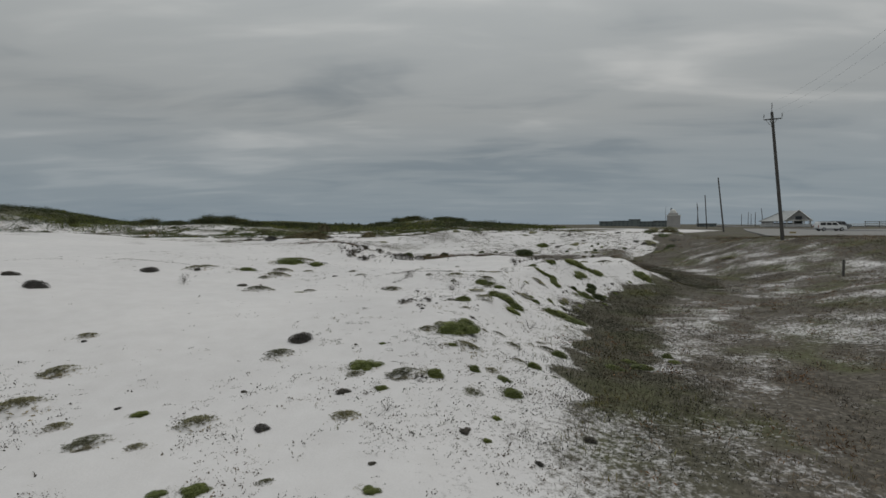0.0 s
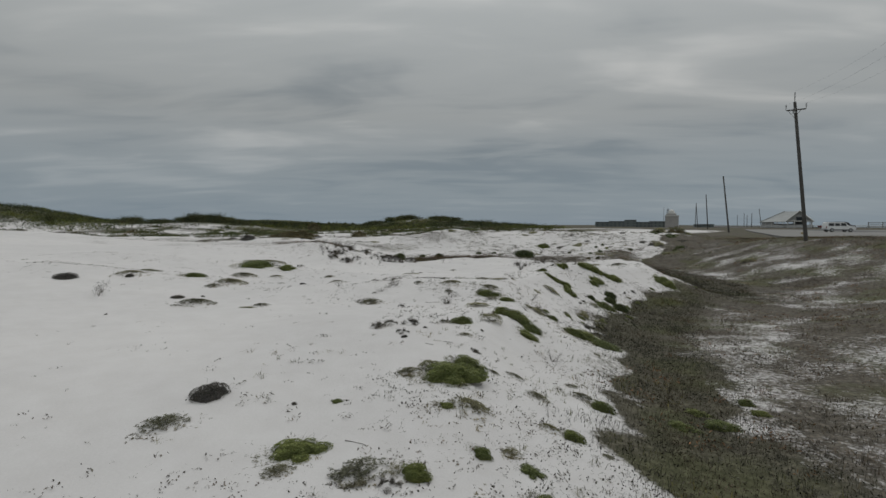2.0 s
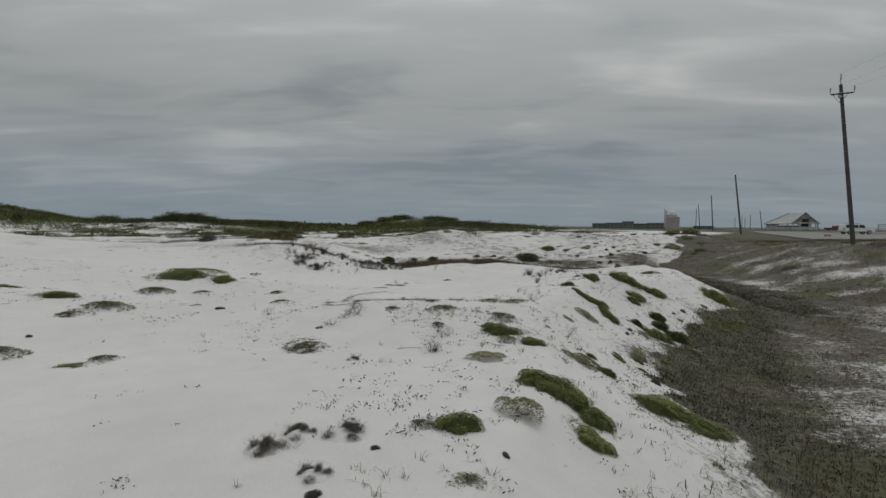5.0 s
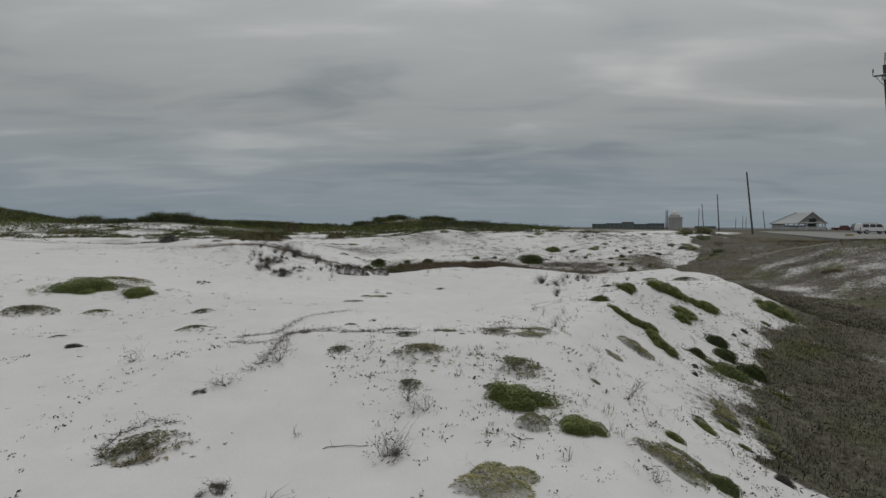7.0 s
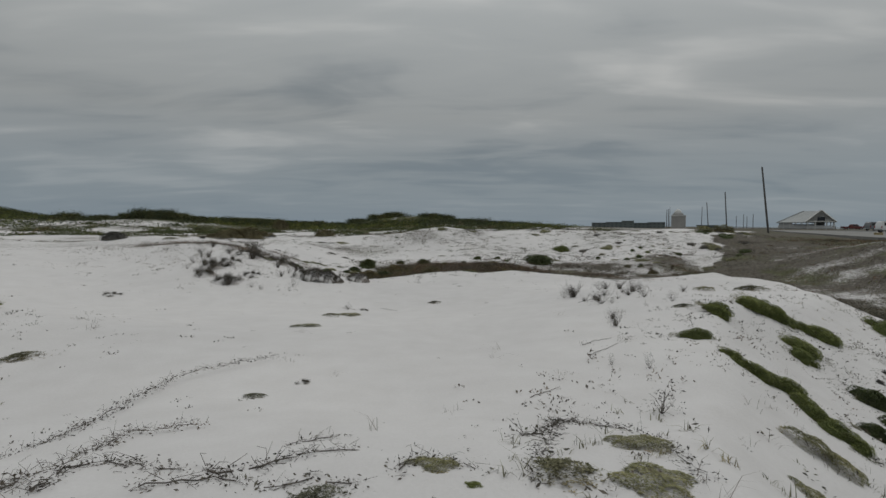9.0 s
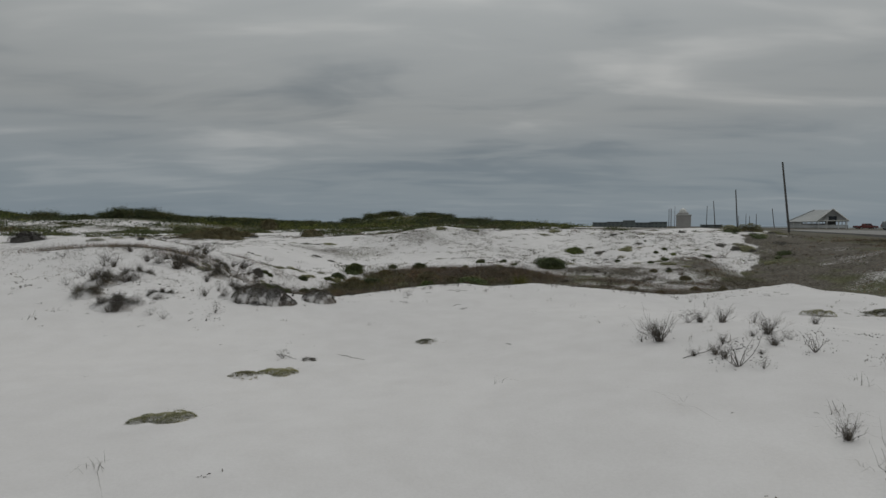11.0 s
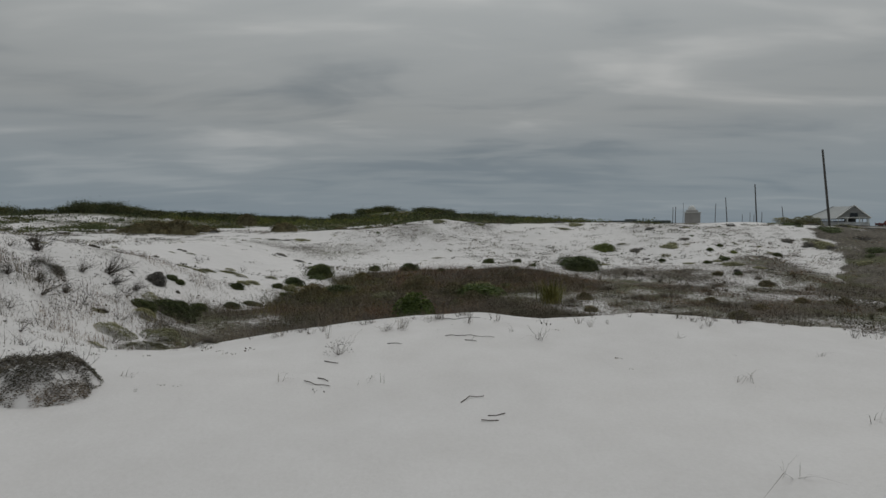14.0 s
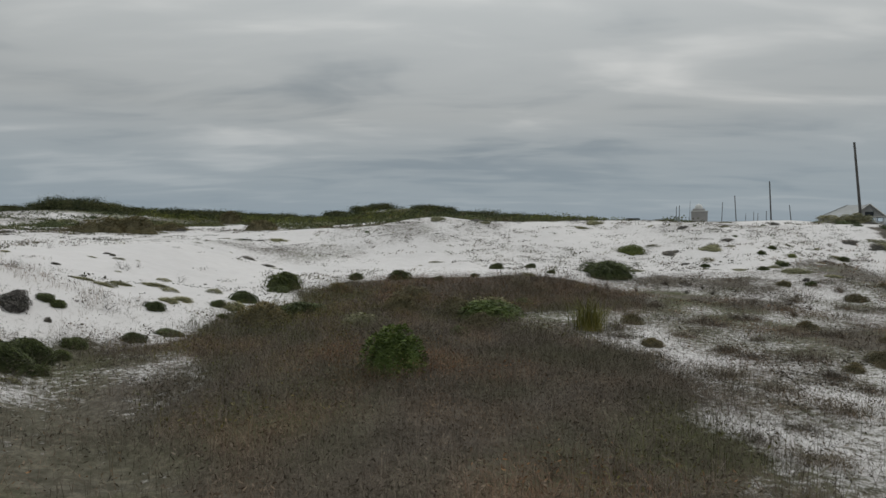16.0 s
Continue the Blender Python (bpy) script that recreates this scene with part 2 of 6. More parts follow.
CAR_WHITE = surface("car_paint_white", (0.62, 0.63, 0.64), (0.70, 0.71, 0.72), 1.5, 0.3, bump=0.02)
CAR_RED = surface("car_paint_dark_red", (0.10, 0.022, 0.02), (0.14, 0.035, 0.03), 1.5, 0.3, bump=0.02)
CAR_GREY = surface("car_paint_grey", (0.16, 0.17, 0.18), (0.22, 0.23, 0.24), 1.5, 0.3, 0.3, bump=0.02)
RUBBER = surface("tyre_rubber", (0.016, 0.016, 0.017), (0.03, 0.03, 0.03), 20, 0.9)
STEEL = surface("dull_steel", (0.30, 0.31, 0.32), (0.45, 0.46, 0.47), 6, 0.45, 0.8)
CERAMIC = surface("insulator_glaze", (0.20, 0.21, 0.22), (0.32, 0.33, 0.34), 6, 0.3)
TAIL_RED = surface("red_lamp_glass", (0.22, 0.012, 0.010), (0.30, 0.02, 0.015), 6, 0.2, bump=0)
PAVING = surface("pale_worn_paving", (0.155, 0.152, 0.148), (0.23, 0.226, 0.218), 0.7, 0.9)
TAN_BOX = surface("tan_plastic", (0.30, 0.24, 0.13), (0.40, 0.33, 0.19), 3, 0.6)
SEA = surface("grey_blue_sea", (0.045, 0.075, 0.095), (0.06, 0.095, 0.12), 0.05, 0.25, bump=0.2, depth=0.2)
# ---------------------------------------------------------------- the lie of the land
LATTICE = np.random.RandomState(7).rand(256, 256)


def ease(a, b, v):
    """Smooth step of v from a (0) to b (1)."""
    s = np.clip((np.asarray(v, float) - a) / (b - a), 0, 1)
    return s * s * (3 - 2 * s)


def grain(x, y, size, shift=0):
    """Smooth noise in -1..1 with features of that many metres."""
    u, v = np.asarray(x, float) / size + 17.3 * shift + 500, np.asarray(y, float) / size + 9.1 * shift + 500
    i, j = np.floor(u).astype(int), np.floor(v).astype(int)
    s, t = u - i, v - j
    s, t = s * s * (3 - 2 * s), t * t * (3 - 2 * t)
    a, b = LATTICE[i % 256, j % 256], LATTICE[(i + 1) % 256, j % 256]
    c, d = LATTICE[i % 256, (j + 1) % 256], LATTICE[(i + 1) % 256, (j + 1) % 256]
    return 2 * ((a * (1 - s) + b * s) * (1 - t) + (c * (1 - s) + d * s) * t) - 1


def rough(x, y, size, shift=0):
    return 0.55 * grain(x, y, size, shift) + 0.3 * grain(x, y, size / 2.1, shift + 1) + 0.15 * grain(x, y, size / 4.3, shift + 2)


def hump(x, y, cx, cy, sx, sy, turn=0.0):
    """A smooth round mound of height 1."""
    c, s = math.cos(math.radians(turn)), math.sin(math.radians(turn))
    u, v = ((x - cx) * c + (y - cy) * s) / sx, ((y - cy) * c - (x - cx) * s) / sy
    return np.exp(-0.5 * (u * u + v * v))


def along(x, y, line):
    """Distance from a bent line of the plan."""
    best = np.full(np.broadcast(x, y).shape, 1e9)
    for (ax, ay), (bx, by) in zip(line, line[1:]):
        k = np.clip(((x - ax) * (bx - ax) + (y - ay) * (by - ay)) / ((bx - ax) ** 2 + (by - ay) ** 2), 0, 1)
        best = np.minimum(best, np.hypot(x - ax - k * (bx - ax), y - ay - k * (by - ay)))
    return best


GULLY = [(3.0, -14), (4.6, 5), (5.4, 11), (6.7, 14), (6.9, 18.5), (8.9, 22), (11.4, 24.2), (14.2, 26.8), (15.5, 31), (16, 38), (16, 46)]
HOLLOW = [(0.0, 43.3), (3, 43.1), (9, 45.5)]


def gully_x(y):
    return np.interp(y, [p[1] for p in GULLY], [p[0] for p in GULLY])


def land(x, y):
    """Height of the bare sand."""
    x, y = np.asarray(x, float), np.asarray(y, float)
    # the white dune on which the walk begins, rising to the west
    dune = 1.93 + 0.75 * ease(-3.5, -15, x) - 0.78 * ease(12.5, 4.5, y) - 0.25 * ease(5, -6, y)
    dune = dune + 1.0 * ease(-17, -34, x) * ease(8, 40, y)
    # the bare bowl and its lip, the spine above the gully, the brushy knolls to the west
    dune = dune - 0.32 * hump(x, y, 0.2, 28.8, 4.2, 3.2) + 0.05 * hump(x, y, 1.8, 35.3, 2.6, 0.8) - 0.135 * ease(33.6, 35.6, y) * ease(39, 36.5, y) - 0.30 * ease(-0.6, -3.8, x) * ease(33.6, 35.6, y) * ease(-7.0, -4.8, x)
    dune = dune + 0.30 * hump(x, y, 4.6, 26.5, 1.7, 4.0)
    dune = dune + 0.28 * hump(x, y, -8.2, 34.4, 1.8, 1.4) - 0.26 * hump(x, y, -3.2, 34.6, 1.6, 1.0) - 0.45 * hump(x, y, -3.6, 36.4, 1.5, 0.8, 20) + 0.45 * hump(x, y, -10.0, 40.0, 3.0, 2.5) + 0.22 * hump(x, y, -12.6, 39.0, 2.2, 3.0) + 0.55 * hump(x, y, -8.0, 35.6, 2.1, 1.9) + 0.2 * hump(x, y, -6.2, 33.2, 1.6, 1.4) + 0.10 * hump(x, y, -4.6, 33.2, 1.4, 1.0) + 0.38 * hump(x, y, -5.4, 31.3, 1.8, 1.3) + 0.16 * hump(x, y, -3.0, 31.8, 0.9, 0.7)
    dune = dune - 0.26 * hump(x, y, 6.8, 33.2, 2.3, 2.8)
    dune = dune + 0.11 * hump(x, y, 5.2, 23.0, 2.2, 3.5)
    edge = np.interp(x, [-4.6, -3.6, -2.4, -1.6, -0.6, 0.5, 1.0, 1.9, 2.8, 3.9, 5.3, 7.0], [0, -0.18, -0.14, -0.05, 0.02, 0.13, 0.17, 0.11, 0.19, 0.16, 0.08, 0])
    dune = dune + edge * ease(30.5, 34.0, y) * ease(40, 36, y)
    # low ridges across the dune
    dune = dune - 0.12 * hump(x, y, -7.5, 12.5, 4.0, 3.0) + 0.14 * hump(x, y, -8.5, 19.0, 5.0, 0.9) + 0.30 * hump(x, y, -8.0, 24.2, 4.2, 1.1, -4)
    dune = dune - 0.08 * hump(x, y, -8.0, 21.6, 5.0, 1.0) - 0.20 * hump(x, y, -7.5, 27.5, 5.0, 2.0)
    dune = dune + 0.20 * hump(x, y, 0.6, 19.2, 3.0, 0.8, 8) - 0.12 * hump(x, y, 0.4, 16.6, 2.6, 1.0) + 0.10 * hump(x, y, -0.6, 13.4, 1.6, 0.8)
    dune = dune + 0.10 * rough(x, y, 4.5, 17)
    # the dune beyond the hollow, and the one that closes it to the west
    top_ = np.interp(x, [-40, -22, -10, -4, 0, 3, 7, 30], [2.45, 2.3, 2.5, 2.95, 3.3, 3.1, 2.95, 3.0])
    north = 0.95 + (top_ - 0.95) * ease(54.5, 67, y + 4.5 * ease(9, 15, x) + 0.8 * grain(x, y, 9, 4))
    crest = 0.22 * grain(x, y, 8, 6) + 0.16 * grain(x, y, 3.5, 8)
    north = north + crest * ease(58, 66, y) * ease(95, 72, y)
    west = ease(-6, -12, x)
    beyond = ease(40, 50, y)
    dune = dune * (1 - beyond) + (north * (1 - west) + np.maximum(north, 2.35 + 0.2 * grain(x, y, 8, 5)) * west) * beyond
    # the grassy slope up to the road
    rise = x - gully_x(y)
    slope = 0.75 + 2.3 * ease(2, 21, rise * (1 + 0.65 * ease(24, 42, y))) + 0.16 * rough(x, y, 6, 9) * ease(2, 8, rise) * ease(24, 18, rise)
    tail = ease(21, 31, x - 0.25 * (y - 60)) * ease(44, 60, y)
    dune = dune * (1 - tail) + 2.75 * tail
    side = ease(-1.0, 1.0, rise) * ease(62, 46, y)
    top = dune * (1 - side) + slope * side
    # the parking ground lies a little lower than the brow before it
    pad = np.minimum((y - 61) + 0.12 * (x - 36), ((x - 36) * 45 - (y - 61) * 21) / 49.7)
    pad = ease(-13, 0, pad) * ease(190, 140, np.hypot(x, y))
    top = top * (1 - pad) + 2.46 * pad
    # the gully and the hollow cut into them
    bed = 0.45 + 0.3 * ease(20, 9, y) + 0.1 * rough(x, y, 5, 3)
    near = along(x, y, GULLY) + 0.3 * grain(x, y, 3.5, 12)
    wide = along(x, y, HOLLOW) + (0.2 + 0.35 * ease(-3.0, 0.5, x)) * ease(40, 36.5, y) + 0.9 * grain(x, y, 6, 13) * ease(36, 44, y)
    reach = np.clip((near - 0.9) / 3.8, 0, 1) ** 1.8
    bank = np.clip((wide - 5.5) / 2.9, 0, 1)
    # the near rim is a sharp edge that falls away at the sand's own angle
    rim = 1 - (1 - np.clip((wide - 6.3) / 3.1, 0, 1)) ** 0.85
    rim_at = ease(40, 37, y)
    cut = np.minimum(reach, (0.5 * ease(0, 1, bank) + 0.5 * bank) * (1 - rim_at) + rim * rim_at)
    z = bed * (1 - cut) + top * cut
    # low hills inland, and the flat country behind
    inland = ease(74, 100, y) * ease(40, 0, x)
    z = z + inland * (0.42 + 0.3 * rough(x, y, 18, 15) + 0.35 * ease(-24, -44, x))
    z = z + 2.05 * hump(x, y, -9.5, 118, 6.5, 8) + 2.0 * hump(x, y, -55, 146, 16, 12) + 0.75 * hump(x, y, -48, 102, 5, 9) + 4.6 * hump(x, y, -97, 106, 10, 16)
    z = z + 1.2 * hump(x, y, -70, 100, 14, 10) + 0.7 * hump(x, y, -33, 107, 9, 8)
    far = ease(230, 460, np.hypot(x, y))
    z = z * (1 - far) + 1.5 * far
    return z


def ground_height(x, y):
    """The sand with its ripples, tussocks and hollows."""
    x, y = np.asarray(x, float), np.asarray(y, float)
    fade = ease(70, 30, np.hypot(x, y - 20))
    z = land(x, y) + 0.055 * rough(x, y, 1.7, 21) * (0.4 + 0.6 * fade)
    return z + 0.016 * rough(x, y, 0.45, 24) * fade


def at_ground(x, y):
    return float(ground_height(np.array([x]), np.array([y]))[0])


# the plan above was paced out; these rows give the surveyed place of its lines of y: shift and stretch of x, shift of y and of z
SURVEY = np.array([(0, 0.37, 0.02, -0.05, 0.0), (12, 0.37, 0.02, -0.05, 0.01), (15, 0.34, 0.03, 0.0, 0.02), (17, 0.32, 0.04, 0.18, 0.02), (19, 0.28, 0.055, 0.35, -0.01),
                   (21, 0.24, 0.08, 0.7, -0.06), (23, 0.2, 0.08, 0.95, -0.08), (28, 0.15, 0.07, 1.4, -0.12), (32, 0.12, 0.06, 1.8, -0.16), (38, 0.05, 0.06, 2.1, -0.16),
                   (45, 0.0, 0.06, 2.2, -0.25), (50, 0.05, 0.09, 3.2, -0.24), (54, 0.08, 0.13, 4.0, -0.22), (59, 0.05, 0.1, 3.9, -0.24), (67, 0.0, 0.08, 3.0, -0.1), (80, 0.0, 0.04, 1.5, 0.0), (95, 0, 0, 0, 0)])


def survey(x, y):
    """The true x and y, and the shift of height, of a place of the plan."""
    a, b, c, d = (np.interp(y, SURVEY[:, 0], SURVEY[:, k]) for k in (1, 2, 3, 4))
    return x + a + b * np.clip(x, -26, 26), y + c, d


def true_ground(x, y):
    """Height of the ground at a true place."""
    u, v = float(x), float(y)
    for _ in range(12):
        p, q, d = survey(u, v)
        u, v = u + x - float(p), v + y - float(q)
    return at_ground(u, v) + float(d)


# ---------------------------------------------------------------- helpers for meshes
def part(name, bm, material, parent=None, label="", smooth=False):
    """Links a bmesh as one mesh object, under a thing or a part."""
    me = bpy.data.meshes.new(name)
    bm.to_mesh(me)
    bm.free()
    me.materials.append(material)
    if smooth:
        me.polygons.foreach_set("use_smooth", [True] * len(me.polygons))
    ob = new(name, me)
    ob.parent = parent
    return tagged(ob, label=label)


def raw_part(name, verts, faces, material, parent=None, label="", smooth=False):
    me = bpy.data.meshes.new(name)
    verts, faces = np.asarray(verts, np.float32), np.asarray(faces, np.int32)
    if parent is None:
        sx, sy, sz = survey(verts[:, 0], verts[:, 1])
        verts = np.stack([sx, sy, verts[:, 2] + sz], 1).astype(np.float32)
    me.vertices.add(len(verts))
    me.vertices.foreach_set("co", verts.ravel())
    me.loops.add(faces.size)
    me.loops.foreach_set("vertex_index", faces.ravel())
    me.polygons.add(len(faces))
    me.polygons.foreach_set("loop_start", np.arange(len(faces), dtype=np.int32) * faces.shape[1])
    if smooth:
        me.polygons.foreach_set("use_smooth", np.ones(len(faces), bool))
    me.update(calc_edges=True)
    me.materials.append(material)
    ob = new(name, me)
    ob.parent = parent
    return tagged(ob, label=label)


def box(bm, size, place, bevel=0.0, turn=None):
    r = bmesh.ops.create_cube(bm, size=1.0)
    m = Matrix.Translation(place) @ (turn if turn else Matrix.Identity(4)) @ Matrix.Diagonal((*size, 1))
    bmesh.ops.transform(bm, matrix=m, verts=r["verts"])
    if bevel:
        es = list({e for v in r["verts"] for e in v.link_edges})
        bmesh.ops.bevel(bm, geom=es, offset=bevel, segments=1, affect="EDGES")
    return bm


def rod(bm, a, b, ra, rb, sides=8):
    a, b = Vector(a), Vector(b)
    r = bmesh.ops.create_cone(bm, cap_ends=True, segments=sides, radius1=ra, radius2=rb, depth=(b - a).length)
    bmesh.ops.transform(bm, matrix=Matrix.Translation((a + b) / 2) @ (b - a).to_track_quat("Z", "Y").to_matrix().to_4x4(), verts=r["verts"])
    return bm


def thing(name, label, category, group="", place=None):
    ob = new(name)
    ob.empty_display_size = 0.1
    if place is not None:
        ob.matrix_basis = place
    return tagged(ob, label, category, group)


# ---------------------------------------------------------------- plan of what grows where
def open_sand(x, y):
    """How bare the sand lies: 1 on clean dune, 0 in the grown hollows."""
    rise = x - gully_x(y)
    near = along(x, y, GULLY) + 0.9 * rough(x, y, 2.4, 31)
    wide = along(x, y, HOLLOW)  + 1.3 * rough(x, y, 3.0, 33)
    return near, wide, rise


def thicket(x, y):
    """Where the hollow is filled with tall dry growth."""
    core = ease(1.25, 0.85, np.hypot((x - 0.1 + 0.33 * (y - 42)) / 4.0, (y - 42.6) / 6.2) + 0.22 * rough(x, y, 2.2, 61))
    behind = ease(1.25, 0.8, np.hypot((x - 0.5) / 6.5, (y - 50.5) / 2.8) + 0.25 * rough(x, y, 2.4, 62))
    west = ease(1.3, 0.8, np.hypot((x + 5.5) / 2.2, (y - 46.0) / 3.5) + 0.25 * rough(x, y, 2.4, 63))
    return np.maximum(core, np.maximum(behind, 0.8 * west))


def hollow_edge(x, y):
    """0 on the clean dune face west of the hollow, 1 inside."""
    rim = np.interp(y, [36, 38, 40, 41.8, 44, 47.5, 51, 54], [-4.0, -4.8, -5.8, -6.2, -5.0, -3.5, -3.0, -1.0])
    return ease(-1.0, 0.4, x - rim + 0.9 * rough(x, y, 1.8, 106))


def gully_bed(x, y):
    """The dark overgrown bed of the gully, soft at its rims."""
    near, wide, rise = open_sand(x, y)
    r = rise + 0.38 * rough(x, y, 2.2, 81) + 0.5 * grain(x, y, 0.6, 82)
    middle = np.interp(y, [7, 9, 13, 17, 20, 22, 24, 26, 29], [-1.6, -1.35, -1.5, -1.45, -1.4, -1.5, -2.5, -3.3, -3.4])
    low = np.where(r > middle, ease(1.9, 0.6, r - middle), ease(1.7, 0.7, middle - r))
    high = ease(2.9, 1.1, near) * ease(1.6, -0.9, r)
    k = ease(25, 29, y)
    return (low * (1 - k) + high * k) * ease(52, 40, y)


def green_of(x, y):
    """Where the thin growth on the ground is green."""
    near, wide, rise = open_sand(x, y)
    g = ease(-4.2, -3.2, rise) * ease(-1.9, -2.9, rise) * ease(9, 13, y) * ease(34, 28, y) * np.clip(0.45 + 0.9 * grain(x, y, 1.6, 83), 0, 1)
    g = np.maximum(g, 0.22 * gully_bed(x, y))
    g = np.maximum(g, 0.8 * ease(9.0, 11, rise) * np.clip(0.3 + 1.2 * grain(x, y, 6, 84), 0, 1) * ease(80, 60, y))
    g = np.maximum(g, 0.7 * ease(8, 5, wide) * np.clip(0.1 + 1.1 * grain(x, y, 2.2, 85), 0, 1))
    g = np.maximum(g, ease(78, 92, y) * ease(40, 12, x) * np.clip(0.5 + 0.7 * grain(x, y, 9, 132), 0, 1))
    return np.clip(g, 0, 1)


def cover_of(x, y):
    """Share of the ground under dry grass and litter."""
    near, wide, rise = open_sand(x, y)
    c = (0.55 + 0.4 * ease(7.5, 10.5, y)) * gully_bed(x, y)
    c = np.maximum(c, (0.38 + 0.2 * grain(x, y, 1.3, 86)) * ease(-5.2, -3.0, rise) * ease(1.0, 0.0, rise) * ease(34, 28, y))
    c = np.maximum(c, 0.72 * green_of(x, y) * ease(34, 28, y) * ease(0, -1, rise))
    slope = ease(-2.0, -1.0, rise + 2.2 * ease(20.5, 24.5, y) * ease(33, 28, y) - 0.62 * np.maximum(0, y - 46) + (1.0 + 2.6 * rough(x, y, 5, 100) + 1.2 * grain(x, y, 1.6, 133)) * ease(44, 50, y) + 0.4 * grain(x, y, 1.1, 37))
    c = np.maximum(c, slope * (0.60 + 0.09 * ease(18, 8, y) + 0.05 * ease(32, 42, y) + 0.18 * rough(x - 0.5 * y, 0.35 * y, 5, 41) + 0.05 * ease(6, 1, rise) + 0.11 * ease(8.0, 12.0, rise + 1.6 * rough(x, y, 5, 87)) + 0.12 * grain(x, y, 1.6, 43) + 0.13 * rough(x, y, 0.7, 88)))
    c = np.maximum(c, ease(9.4, 7.4, wide) * (0.3 + 0.7 * hollow_edge(x, y)) * np.maximum(0.635 - 0.05 * ease(2, 4.5, x) + 0.10 * grain(x, y, 3.0, 44) + 0.19 * rough(x, y, 1.3, 120), 1.0 * thicket(x, y)))
    c = np.maximum(c, 0.5 * hump(x, y, -3.6, 36.4, 1.6, 0.8, 20))
    c = np.maximum(c, 0.42 * ease(-4.5, -6, x) * ease(34, 36, y) * ease(46, 42, y) * (1 + 0.25 * grain(x, y, 2.0, 38)))
    c = np.maximum(c, (0.57 + 0.16 * grain(x, y, 2.6, 97)) * ease(57, 53.5, y + 1.5 * rough(x, y, 3, 98)) * ease(41, 44, y) * ease(5.5, 9, x) * ease(30, 22, x))
    # thin litter on the flanks
    c = np.maximum(c, 0.40 * ease(9.6, 6.8, wide) * ease(36.5, 39, y))
    c = np.maximum(c, (0.40 * ease(-10, 2, x) + 0.19 * ease(1.2, 3.0, x)) * ease(10.5, 7.0, y))
    c = np.maximum(c, 0.42 * ease(53, 56, y) * ease(74, 64, y) * (1 + 0.25 * grain(x, y, 5, 45) + 0.2 * grain(x, y, 1.5, 103)))
    c = np.maximum(c, 0.45 * hump(x, y, -7.6, 34.6, 3.0, 1.6) + 0.40 * hump(x, y, -5.4, 31.5, 1.8, 0.9))
    # country behind the dunes
    back = ease(66, 82, y + 3.0 * grain(x, y, 12, 46)) * ease(62, 30, x)
    c = np.maximum(c, back * (0.46 + 0.30 * grain(x, y, 6, 47)))
    c = np.maximum(c, 0.95 * ease(90, 99, y + 5 * grain(x, y, 10, 49)) * ease(40, 10, x - 0.1 * (y - 90)) * (1 - 0.9 * hump(x, y, -8.5, 114, 2.4, 2.0)))
    c = np.maximum(c, ease(-2.5, 3.5, x - 22.0 - 0.6 * (y - 58) + 3.4 * rough(x, y, 5, 101) + 1.6 * grain(x, y, 1.6, 134)) * ease(50, 56, y) * (0.72 + 0.12 * grain(x, y, 4, 48)))
    c = np.maximum(c, ease(100, 150, np.hypot(x, y)) * 0.85)
    return np.clip(c, 0, 1)


# ---------------------------------------------------------------- ground: one sheet to the horizon
def graded(lo, hi, step, first, last, growth):
    out = list(np.arange(lo, hi + step / 2, step))
    s = step
    while out[-1] < last:
        s *= growth
        out.append(out[-1] + s)
    s = step
    head = []
    v = lo
    while v > first:
        s *= growth
        v -= s
        head.append(v)
    return np.array(head[::-1] + out)


gx = graded(-13, 17, 0.15, -2600, 2600, 1.055)
gy = graded(2, 60, 0.17, -900, 3600, 1.06)
mx, my = np.meshgrid(gx, gy)
mz = ground_height(mx, my)
nx, ny = len(gx), len(gy)
cells = (np.arange(ny - 1)[:, None] * nx + np.arange(nx - 1)[None, :]).ravel()
ground = raw_part("ground", np.stack([mx.ravel(), my.ravel(), mz.ravel()], 1), np.stack([cells, cells + 1, cells + nx + 1, cells + nx], 1), SAND, smooth=True)
mask = ground.data.attributes.new("cover", "FLOAT", "POINT")
tint = ground.data.attributes.new("green", "FLOAT", "POINT")
tint.data.foreach_set("value", green_of(mx, my).ravel().astype(np.float32))
mask.data.foreach_set("value", cover_of(mx, my).ravel().astype(np.float32))
tagged(ground, "white quartz sand dunes with dry grass and litter in the hollows", "ground", kind="structure")


# ---------------------------------------------------------------- plants
def leaf_cards(rng, at, out, size, slim=0.55, lean=0.8):
    """One small folded leaf of two triangles at each place, turned roughly outwards."""
    n = len(at)
    d = out + lean * rng.normal(size=(n, 3))
    d /= np.linalg.norm(d, axis=1)[:, None]
    side = np.cross(d, rng.normal(size=(n, 3)))
    side /= np.linalg.norm(side, axis=1)[:, None]
    s = (size * (0.6 + 0.8 * rng.random(n)))[:, None]
    v = np.stack([at, at + d * s * 0.5 + side * s * slim * 0.5, at + d * s, at + d * s * 0.5 - side * s * slim * 0.5], 1).reshape(-1, 3)
    return v, np.arange(4 * n).reshape(-1, 4)


def lobes_of(rng, n=15):
    """The rounded heads that make up a cushion of width 1: centre, radius and height of each."""
    out = [(0.0, 0.0, 0.27, 0.92)]
    for k in range(n - 1):
        a, q = rng.random() * 6.28, 0.12 + 0.26 * rng.random()
        out.append((q * math.cos(a), q * math.sin(a), 0.11 + 0.13 * rng.random(), (1 - 2.4 * q * q) * (0.72 + 0.28 * rng.random())))
    return out


